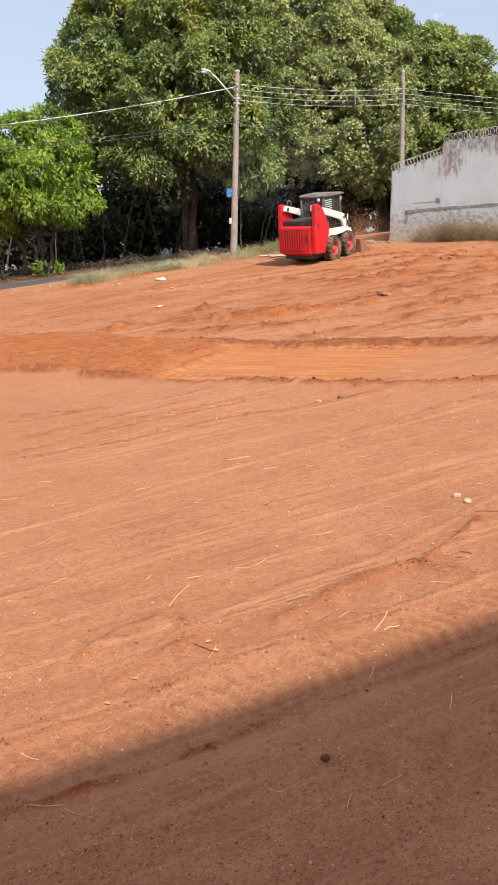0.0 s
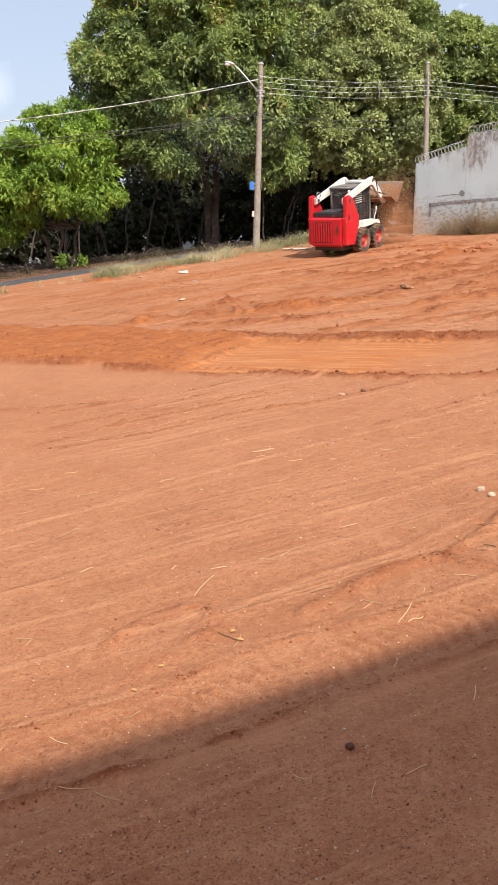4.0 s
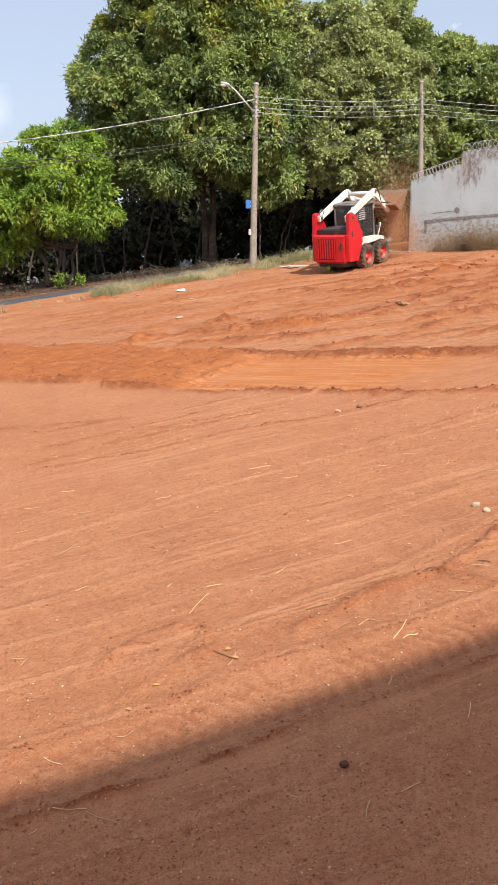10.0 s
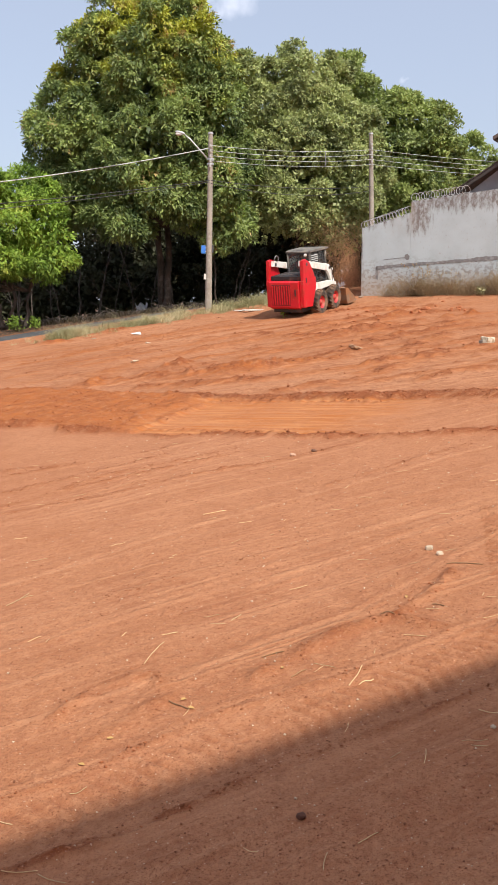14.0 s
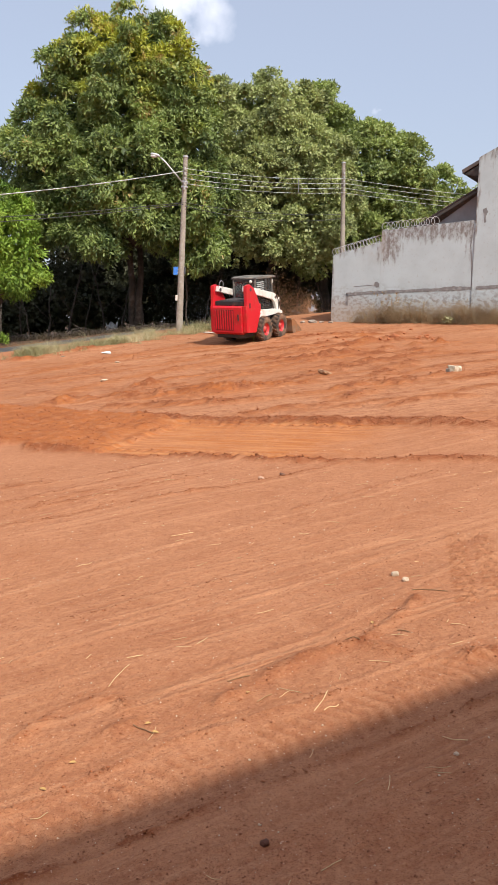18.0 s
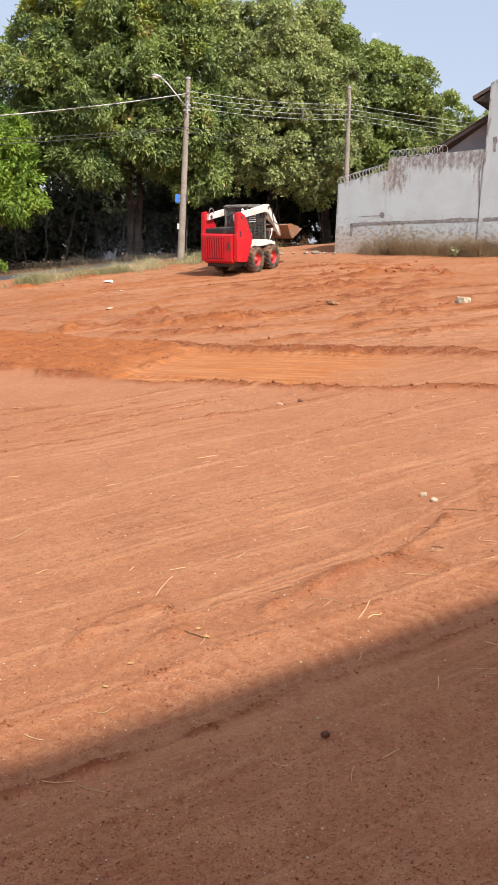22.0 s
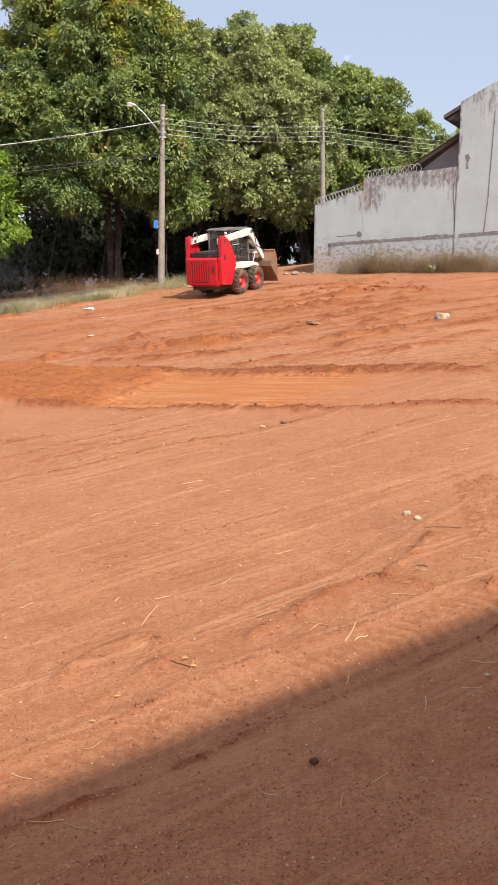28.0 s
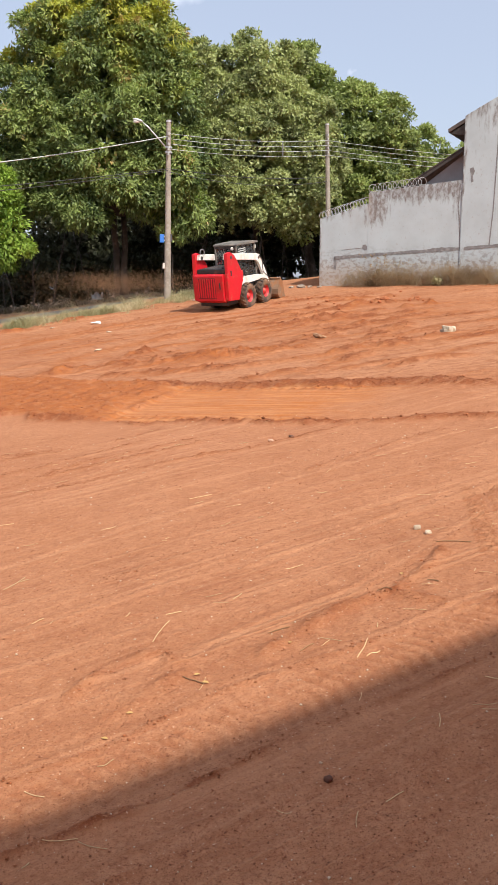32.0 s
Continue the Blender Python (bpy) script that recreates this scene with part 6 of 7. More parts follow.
def scatter_all():
    rng = np.random.RandomState(40)
    # clods where the soil is turned
    n = 130000
    p = np.stack([rng.uniform(-6, 8, n), rng.uniform(8.2, 25, n)], 1)
    h, fresh, pale, deep, lit = marks(p[:, 0], p[:, 1])[:5]
    keep = rng.rand(n) < (np.clip(deep * 0.9 - 0.22, 0, 1) + 0.5 * (deep > 0.8) + 0.05 * (fresh > 0.9)) * (1 - lit)
    p = p[keep][:26000]
    scatter("earth_clods", "crumbled dark red clods of turned earth", rng, p, 0.006 + 0.014 * rng.rand(len(p)) ** 2.5 + 0.018 * (rng.rand(len(p)) > 0.996), CLOD)
    # grit over the trodden ground in front, little on the smooth pressed band
    n = 30000
    d = 1.9 + 8.0 * rng.rand(n) ** 1.5
    p = np.stack([rng.uniform(-0.42, 0.46, n) * (d + 0.4), d], 1)
    smooth = beside(p[:, 0], p[:, 1], [(-1.3, 2.16), (-0.52, 2.52), (0.05, 2.82), (0.44, 3.0), (1.2, 3.3)])
    keep = (rng.rand(n) < 0.25 + 0.75 * step_to(smooth, 0.10, 0.17)) & (rng.rand(n) < 0.35 + grain(p[:, 0], p[:, 1], 1.3, 3))
    p = p[keep]
    scatter("grit", "fine dark grit on the trodden earth", rng, p, 0.0015 + 0.0036 * rng.rand(len(p)) ** 2.6 + 0.0002 * (p[:, 1] - 2), GRIT, 0.2)
    n = 7000
    p = np.stack([rng.uniform(-1.0, 1.5, n), rng.uniform(1.7, 3.3, n)], 1)
    p = p[p[:, 1] < 2.60 + 0.475 * p[:, 0] - 0.02 * p[:, 0] ** 2]
    scatter("coarse_grit", "coarse dark grit on the worn shaded earth", rng, p, 0.0012 + 0.0030 * rng.rand(len(p)) ** 2.4, GRIT, 0.2)
    n = 1900
    d = 2.0 + 7.5 * rng.rand(n) ** 1.3
    p = np.stack([rng.uniform(-0.42, 0.46, n) * (d + 0.4), d], 1)
    scatter("dark_pebbles", "small dark clods strewn over the trodden earth", rng, p, 0.0025 + 0.0055 * rng.rand(n) ** 3 + 0.0004 * (d - 2), GRIT, 0.25)
    # crumbs along the turned ridges in front
    ps = []
    for pts, wide, *_ in NEAR_RIDGES + CRUMB_LINES:
        for a, b in zip(pts, pts[1:]):
            k = int(math.hypot(b[0] - a[0], b[1] - a[1]) * 110)
            t = rng.rand(k, 1)
            ps.append(np.array(a) + (np.array(b) - np.array(a)) * t + rng.normal(0, wide * 0.8, (k, 2)))
    p = np.concatenate(ps)
    p = p[rng.rand(len(p)) < np.clip(grain(p[:, 0], p[:, 1], 4.5, 3) * 2.0 - 0.25, 0.2, 1)]
    scatter("crumbs", "small red crumbs of earth along the turned ridges", rng, p, 0.002 + 0.0065 * rng.rand(len(p)) ** 3 + 0.0006 * p[:, 1] / 3, CLOD, 0.25)
    n = 900
    d = 1.9 + 8 * rng.rand(n) ** 1.3
    p = np.stack([rng.uniform(-0.42, 0.46, n) * (d + 0.4), d], 1)
    scatter("pale_pebbles", "pale small pebbles and chips on the earth", rng, p, 0.0016 + 0.0050 * rng.rand(n) ** 4 + 0.0004 * d, STONE, 0.25)


scatter_all()


def stone(x, y, r, label, mat=STONE, name="stone", group="loose stones", flat=0.7, seed=1):
    rng = np.random.RandomState(seed)
    bm = bmesh.new()
    bmesh.ops.create_icosphere(bm, subdivisions=2, radius=1.0)
    for v in bm.verts:
        k = 1 + 0.22 * math.sin(v.co.x * 4 + seed) * math.cos(v.co.y * 3.1 + seed * 2) + rng.uniform(-0.09, 0.09)
        v.co = Vector((v.co.x * k * r, v.co.y * k * r * 0.75, v.co.z * k * r * flat))
    ob = part(name, bm, mat)
    ob.matrix_basis = pose(x, y, land(x, y) + r * flat * 0.55, rng.uniform(-15, 15), rng.uniform(-15, 15), rng.uniform(0, 360))
    return tagged(ob, label, name.replace("_", " "), group)


stone(1.43, 5.37, 0.030, "pale cream stone on the red earth", seed=2)
stone(1.47, 5.24, 0.026, "pale cream stone on the red earth", seed=3)
stone(0.96, 8.52, 0.036, "dark brown flat stone on the earth", material("dark_stone", (0.14, 0.065, 0.04), 0.9), flat=0.45, seed=4)
stone(0.73, 8.45, 0.038, "pinkish flat stone on the earth", material("pink_stone", (0.50, 0.30, 0.20), 0.9), flat=0.4, seed=5)
stone(0.29, 2.73, 0.020, "dark brown clod of earth", material("dark_clod", (0.12, 0.05, 0.03), 0.95), "clod", "loose clods", seed=6)
stone(1.16, 3.16, 0.013, "small white stone on the shaded earth", seed=7)
stone(2.57, 15.95, 0.13, "tan flat lump of rubble on the earth", material("tan_lump", (0.40, 0.25, 0.14), 0.95, spots=((12, (0.26, 0.12, 0.06), 0.45, 0.62, 4),)), "rubble", "loose rubble", flat=0.35, seed=8)
stone(5.21, 21.11, 0.14, "dark clod of earth", CLOD, "clod", "loose clods", flat=0.55, seed=9)
stone(-1.64, 13.6, 0.055, "dark clod of earth", CLOD, "clod", "loose clods", seed=10)
stone(-1.92, 17.5, 0.10, "pale flat stone on the earth", flat=0.25, seed=11)
RUBBLE = material("rubble", (0.42, 0.35, 0.28), 0.95, spots=((9, (0.3, 0.22, 0.16), 0.45, 0.65, 4),), random_tone=0.2)
for k, (x, y, r) in enumerate(((3.45, 26.2, 0.13), (3.75, 26.0, 0.18), (4.0, 25.85, 0.11), (3.1, 26.4, 0.10), (2.7, 26.5, 0.12), (4.25, 25.55, 0.10), (2.3, 26.3, 0.08))):
    stone(x, y, r * 0.8, "pale lump of rubble at the lane's edge", RUBBLE, flat=0.45, seed=20 + k, group="rubble by the lane", name="rubble")
for k in range(26):
    rr = random.Random(100 + k)
    stone(rr.uniform(3.0, 6.2), rr.uniform(19.6, 23.2), rr.uniform(0.02, 0.055), "crumbled clod of dark red earth", CLOD, "clod", "clods by the wall", seed=130 + k)


def build_block():
    """A broken piece of pale masonry."""
    bm = bmesh.new()
    box(bm, -0.13, 0.10, -0.08, 0.08, 0, 0.13, 0.03)
    for v in bm.verts:
        v.co += Vector((noise.noise(v.co * 9), noise.noise(v.co * 9 + Vector((5, 0, 0))), noise.noise(v.co * 9 + Vector((0, 7, 0))))) * 0.035
    ob = empty("masonry_block", pose(4.98, 15.25, land(4.98, 15.25) - 0.02, 0, 4, 25), "broken pale masonry block on the earth", "block")
    part("block_body", bm, material("tan_masonry", (0.60, 0.53, 0.40), 0.95, spots=((14, (0.36, 0.25, 0.16), 0.45, 0.62, 4),), bump=((30, 0.5, 4),)), ob)
    bm = bmesh.new()
    box(bm, -0.20, -0.06, -0.06, 0.06, 0, 0.075, 0.02)
    part("broken_corner", bm, material("weathered_corner", (0.30, 0.25, 0.19), 0.9), ob, "greyer broken corner")


build_block()


def straw(x0, y0, x1, y1, r=0.0022, mat=STRAW, name="straw", label="dry yellow straw lying on the earth", group="straws", bend=0.06):
    n = 6
    rr = random.Random(int((x0 + 9) * 997 + y0 * 131))
    ln = math.hypot(x1 - x0, y1 - y0)
    t = np.linspace(0, 1, n)
    k = np.sin(t * math.pi) * bend * ln * rr.uniform(-1.0, 1.0)
    x, y = x0 + (x1 - x0) * t - (y1 - y0) / ln * k, y0 + (y1 - y0) * t + (x1 - x0) / ln * k
    pts = np.stack([x, y, swell(x, y) + marks(x, y)[0] + r + 0.003], 1).tolist()
    vs, fs = tube(pts, r, 5)
    return tagged(link(name, vs, fs, mat), label, name, group)


for a in ((-0.43, 4.06, -0.34, 4.29), (0.61, 3.65, 0.70, 3.81), (-1.43, 5.06, -1.32, 5.23), (-0.18, 6.66, 0.01, 6.71), (0.04, 4.49, 0.10, 4.57), (-0.36, 4.38, -0.27, 4.40), (0.66, 3.66, 0.74, 3.70)):
    straw(*a)
TWIG = material("twig", (0.30, 0.17, 0.08), 0.85, random_tone=0.3)
for a in ((-0.27, 3.65, -0.17, 3.57), (0.34, 3.79, 0.42, 3.85), (0.90, 4.40, 0.97, 4.33), (1.46, 5.04, 1.68, 4.97), (1.22, 4.46, 1.28, 4.41), (0.20, 4.02, 0.32, 4.05)):
    straw(*a, r=0.003, mat=TWIG, name="twig", label="dry brown twig on the earth", group="twigs", bend=0.15)
srng = random.Random(77)
for k in range(100):
    d = 2.4 + 7.5 * srng.random()
    x = srng.uniform(-0.33, 0.36) * (d + 0.3)
    a, ln = srng.uniform(-0.6, 1.3), srng.uniform(0.03, 0.13)
    straw(x, d, x + ln * math.cos(a), d + ln * math.sin(a), r=srng.uniform(0.001, 0.002))


def dead_leaf(x, y, size, seed):
    rng = np.random.RandomState(seed)
    vs = [(0, -0.5, 0), (0.22, -0.2, 0.12), (0.25, 0.15, 0.10), (0, 0.5, 0.03), (-0.25, 0.15, 0.12), (-0.22, -0.2, 0.10), (0, 0, 0.0)]
    fs = [(0, 1, 6), (1, 2, 6), (2, 3, 6), (3, 4, 6), (4, 5, 6), (5, 0, 6)]
    ob = link("dry_leaf", [Vector(v) * size for v in vs], fs, material("dry_leaf_%d" % seed, (0.50, 0.30, 0.10), 0.7))
    ob.matrix_basis = pose(x, y, land(x, y) + 0.006, rng.uniform(-10, 10), rng.uniform(-10, 10), rng.uniform(0, 360))
    tagged(ob, "curled yellow dry leaf on the earth", "leaf", "dry leaves")


for k, (x, y) in enumerate(((-0.52, 3.38), (-0.20, 3.66), (-0.16, 3.58), (0.30, 3.88), (-0.62, 3.2), (1.1, 4.6))):
    dead_leaf(x, y, 0.036, 50 + k)


# ---- grass verge, weeds and boards ----
def blades(rng, places, length, width, lean=0.35):
    """Tapering bent blades of grass at the places, as triangles."""
    n = len(places)
    x, y = places[:, 0], places[:, 1]
    z = swell(x, y) + marks(x, y)[0] - 0.01
    a = rng.uniform(0, 6.28, n)
    ln = length * rng.uniform(0.5, 1.3, n)
    out = lean * ln * rng.uniform(0.3, 1.6, n)
    dx, dy = np.cos(a), np.sin(a)
    b = rng.uniform(0, 6.28, n)
    wx, wy = np.cos(b) * width, np.sin(b) * width
    v = np.empty((n, 5, 3), np.float32)
    v[:, 0] = np.stack([x - wx, y - wy, z], 1)
    v[:, 1] = np.stack([x + wx, y + wy, z], 1)
    v[:, 2] = np.stack([x + dx * out * 0.35 - wx * 0.8, y + dy * out * 0.35 - wy * 0.8, z + ln * 0.6], 1)
    v[:, 3] = np.stack([x + dx * out * 0.35 + wx * 0.8, y + dy * out * 0.35 + wy * 0.8, z + ln * 0.6], 1)
    v[:, 4] = np.stack([x + dx * out, y + dy * out, z + ln * 0.95], 1)
    i = np.arange(n)[:, None] * 5
    t = np.concatenate([i + np.array([[0, 1, 3]]), i + np.array([[0, 3, 2]]), i + np.array([[2, 3, 4]])], 1).reshape(-1, 3)
    return v.reshape(-1, 3), t


def build_verge():
    rng = np.random.RandomState(60)
    n = 2300
    s = rng.uniform(-9.0, 4.4, n)
    w = rng.normal(0, 0.36, n)
    tx, ty = -1.0 + s * 0.888 - w * 0.46, 25.65 + s * 0.46 + w * 0.888
    dens = (0.30 + 0.45 * grain(tx, ty, 1.1, 3)) * (0.30 + 0.70 * step_to(tx, -5.4, -4.7))
    k = rng.rand(n) < np.clip(dens * 3.2 - 1.30, 0.02, 1)
    tx, ty = tx[k], ty[k]
    per = 20
    p = np.stack([np.repeat(tx, per) + rng.normal(0, 0.07, len(tx) * per), np.repeat(ty, per) + rng.normal(0, 0.07, len(tx) * per)], 1)
    co, t = blades(rng, p, np.repeat(0.08 + 0.24 * grain(tx, ty, 1.6, 1) + 0.16 * rng.rand(len(tx)) ** 4, per), 0.0045, 1.1)
    tagged(tri_mesh("grass_verge", co, t, GRASS), "tufts of pale dry grass along the lane", "grass", kind="stuff")
    # dry weeds against the wall
    n = 620
    s, o = rng.uniform(0.75, 9.0, n), -np.abs(rng.normal(0.05, 0.18, n)) - 0.05
    k = rng.rand(n) < np.clip(grain(s, o * 0, 1.1, 2) * 2.4 - 0.5, 0.10, 1) * (0.3 + 0.7 * step_to(s, 0.9, 2.2))
    s, o = s[k], o[k]
    per = 13
    x = WALL_O.x + WALL_D.x * s + WALL_N.x * o
    y = WALL_O.y + WALL_D.y * s + WALL_N.y * o
    p = np.stack([np.repeat(x, per) + rng.normal(0, 0.06, len(x) * per), np.repeat(y, per) + rng.normal(0, 0.05, len(x) * per)], 1)
    tallness = np.repeat(0.28 + 0.6 * grain(s, o * 0, 1.7, 4) * step_to(s, 0.8, 2.2) + 0.15 * rng.rand(len(s)), per)
    co, t = blades(rng, p, tallness * 0.85, 0.0028, 1.2)
    tagged(tri_mesh("dry_weeds", co, t, DRY), "dry brown weeds growing along the wall foot", "weeds", kind="stuff")
    # undergrowth beyond the lane, the trees' shade put into its dark colour
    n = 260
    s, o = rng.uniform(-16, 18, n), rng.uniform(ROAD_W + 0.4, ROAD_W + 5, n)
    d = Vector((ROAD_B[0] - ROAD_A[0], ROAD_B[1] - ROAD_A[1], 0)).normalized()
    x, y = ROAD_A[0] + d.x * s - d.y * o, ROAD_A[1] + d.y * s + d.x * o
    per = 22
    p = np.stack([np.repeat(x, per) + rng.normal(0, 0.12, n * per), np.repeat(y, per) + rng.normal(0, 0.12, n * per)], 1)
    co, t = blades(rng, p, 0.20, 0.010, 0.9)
    tagged(tri_mesh("undergrowth", co, t, SHADED_UNDERGROWTH), "dry undergrowth under the trees, their shade put into its colour", "undergrowth", kind="stuff")


build_verge()


def plant(x, y, tall, mat, seed, label, n=26, leaf=(0.10, 0.03), group="green weeds"):
    rng = np.random.RandomState(seed)
    ob = empty("weed", pose(x, y, land(x, y)), label, "weed", group)
    c = np.stack([rng.normal(0, tall * 0.22, n), rng.normal(0, tall * 0.22, n), rng.uniform(0.05, tall, n)], 1)
    o = c / (np.linalg.norm(c, axis=1, keepdims=True) + 1e-6)
    co, t = leaf_cloud(rng, c, o, 3, leaf[0], leaf[1], -0.2)
    tri_mesh("foliage", co, t, mat, ob)
    vs, fs = tube([(0, 0, -0.03), (0.01, 0, tall * 0.5), (0.02, 0.01, tall * 0.9)], 0.007, 5)
    link("stem", vs, fs, mat, ob)


plant(1.61, 22.48, 0.15, BRIGHT, 1, "small bright green weed standing in the earth", 9, (0.07, 0.014))
for k in range(16):
    pr = random.Random(300 + k)
    ps, po = 1.1 + k * 0.42 + pr.uniform(-0.15, 0.15), -pr.uniform(0.12, 0.45)
    plant(WALL_O.x + WALL_D.x * ps + WALL_N.x * po, WALL_O.y + WALL_D.y * ps + WALL_N.y * po, pr.uniform(0.35, 0.75), DRY, 300 + k, "dry brown bushy weed against the wall", 90, (0.10, 0.006), "dry weeds along the wall")
plant(7.3, 23.3, 0.16, GRASS, 2, "low pale green weed at the wall foot", 40)
plant(-6.9, 27.2, 0.45, BRIGHT, 4, "bright green weed under the young tree", 70)
plant(-6.3, 27.4, 0.35, BRIGHT, 5, "bright green weed under the young tree", 50)
plant(5.9, 24.55, 0.9, DRY, 6, "tall dry weed against the wall", 60, (0.09, 0.02))


def board(x, y, ln, wd, turn, label, mat, tilt=0):
    bm = bmesh.new()
    box(bm, -ln / 2, ln / 2, -wd / 2, wd / 2, 0, 0.03, 0.006)
    ob = part("board", bm, mat)
    ob.matrix_basis = pose(x, y, land(x, y) + 0.01, tilt, 0, turn)
    tagged(ob, label, "board", "boards in the grass")


PALE_BOARD = material("pale_board", (0.62, 0.58, 0.52), 0.8, spots=((8, (0.42, 0.35, 0.28), 0.5, 0.7, 4),))
board(0.95, 24.95, 0.9, 0.16, 32, "pale weathered board lying in the grass", PALE_BOARD, 6)
board(0.55, 25.15, 0.6, 0.12, 20, "pale weathered board lying in the grass", PALE_BOARD, -5)
bm = bmesh.new()
box(bm, -0.13, 0.13, -0.07, 0.07, 0, 0.02, 0.006)
for v in bm.verts:
    v.co.z += 0.05 * noise.noise(v.co * 14)
wrap = part("wrapper", bm, material("white_paper", (0.78, 0.77, 0.74), 0.7))
wrap.matrix_basis = pose(-2.42, 22.47, land(-2.42, 22.47) + 0.03, 12, 0, 20)
tagged(wrap, "crumpled white paper scrap on the earth", "litter")
for k, (x, y) in enumerate(((-3.6, 22.6), (-1.9, 20.4))):
    stone(x, y, 0.07, "pale flat scrap of rubble on the earth", flat=0.3, seed=70 + k)

def sheet(x, y, wide, tall, label, colour, seed):
    """A crumpled plastic sheet hung in the undergrowth."""
    rng = np.random.RandomState(seed)
    n, m = 9, 7
    vs, fs = [], []
    for j in range(m):
        for i in range(n):
            vs.append(((i / (n - 1) - 0.5) * wide + rng.normal(0, 0.03), rng.normal(0, 0.07), j / (m - 1) * tall * (0.7 + 0.3 * math.sin(i * 1.3 + seed)) + rng.normal(0, 0.02)))
    for j in range(m - 1):
        for i in range(n - 1):
            fs.append((j * n + i, j * n + i + 1, (j + 1) * n + i + 1, (j + 1) * n + i))
    ob = link("plastic_sheet", vs, fs, material("sheet_%d" % seed, colour, 0.5))
    ob.matrix_basis = pose(x, y, float(swell(x, y)) + 0.02, 0, 0, rng.uniform(-20, 20))
    tagged(ob, label, "plastic sheet", "plastic sheets in the undergrowth")


sheet(-9.75, 34.0, 0.45, 0.28, "crumpled white plastic sheet in the undergrowth", (0.3, 0.3, 0.31), 1)
sheet(-12.7, 33.0, 0.8, 0.8, "crumpled pale blue plastic sheet in the undergrowth", (0.35, 0.5, 0.8), 2)
sheet(-3.6, 36.0, 0.5, 0.4, "crumpled white plastic sheet in the undergrowth", (0.7, 0.7, 0.7), 3)


# ---- dust: fine specks hanging in the air ----
def dust_material(name, colour, alpha):
    m = bpy.data.materials.new(name)
    m.use_nodes = True
    n, l = m.node_tree.nodes, m.node_tree.links
    d, tr, mix, tl = n.new("ShaderNodeBsdfDiffuse"), n.new("ShaderNodeBsdfTransparent"), n.new("ShaderNodeMixShader"), n.new("ShaderNodeBsdfTranslucent")
    d.inputs["Color"].default_value = tl.inputs["Color"].default_value = (*colour, 1)
    half = n.new("ShaderNodeMixShader")
    l.new(d.outputs[0], half.inputs[1])
    l.new(tl.outputs[0], half.inputs[2])
    mix.inputs[0].default_value = alpha
    l.new(tr.outputs[0], mix.inputs[1])
    l.new(half.outputs[0], mix.inputs[2])
    l.new(mix.outputs[0], n["Material Output"].inputs["Surface"])
    return m


def dust_cloud(seed, n, size, shape, mat, label):
    """Specks in drifting wisps: each wisp a stretched ball, the wisps gathered in a column."""
    rng = np.random.RandomState(seed)
    wisps = 26
    c = rng.normal(0, 1, (wisps, 3)) * np.array(shape) * 0.55
    w = rng.randint(0, wisps, n)
    p = c[w] + rng.normal(0, 1, (n, 3)) * np.array(shape) * 0.33
    a, b = rng.normal(0, 1, (n, 3)), rng.normal(0, 1, (n, 3))
    a /= np.linalg.norm(a, axis=1, keepdims=True)
    b = np.cross(a, b)
    b /= np.linalg.norm(b, axis=1, keepdims=True)
    s = (size * rng.uniform(0.5, 1.5, n))[:, None]
    co = np.stack([p + a * s, p - a * s * 0.5 + b * s * 0.87, p - a * s * 0.5 - b * s * 0.87], 1).reshape(-1, 3)
    ob = tri_mesh("dust_cloud", co, np.arange(3 * n).reshape(-1, 3), mat)
    ob.visible_shadow = True
    return tagged(ob, label, "dust", kind="stuff")


DUST_RED = dust_material("red_dust", (0.70, 0.41, 0.23), 1.0)
dust_a = dust_cloud(1, 100000, 0.0044, (0.45, 0.40, 0.85), DUST_RED, "red dust falling from the raised bucket")
dust_b = dust_cloud(2, 64000, 0.0040, (1.1, 0.7, 1.0), DUST_RED, "thin red dust drifting before the trees")
dust_c = dust_cloud(3, 60000, 0.0045, (2.0, 0.7, 0.45), DUST_RED, "thin brown dust drifting behind the verge")
SMOKE = dust_material("blue_smoke", (0.50, 0.56, 0.70), 1.0)
smoke_a = dust_cloud(4, 36000, 0.0034, (1.5, 0.5, 1.2), SMOKE, "thin blue exhaust smoke drifting before the trees")
smoke_b = dust_cloud(5, 36000, 0.0030, (2.0, 0.6, 0.9), SMOKE, "thin blue exhaust smoke drifting under the trees")
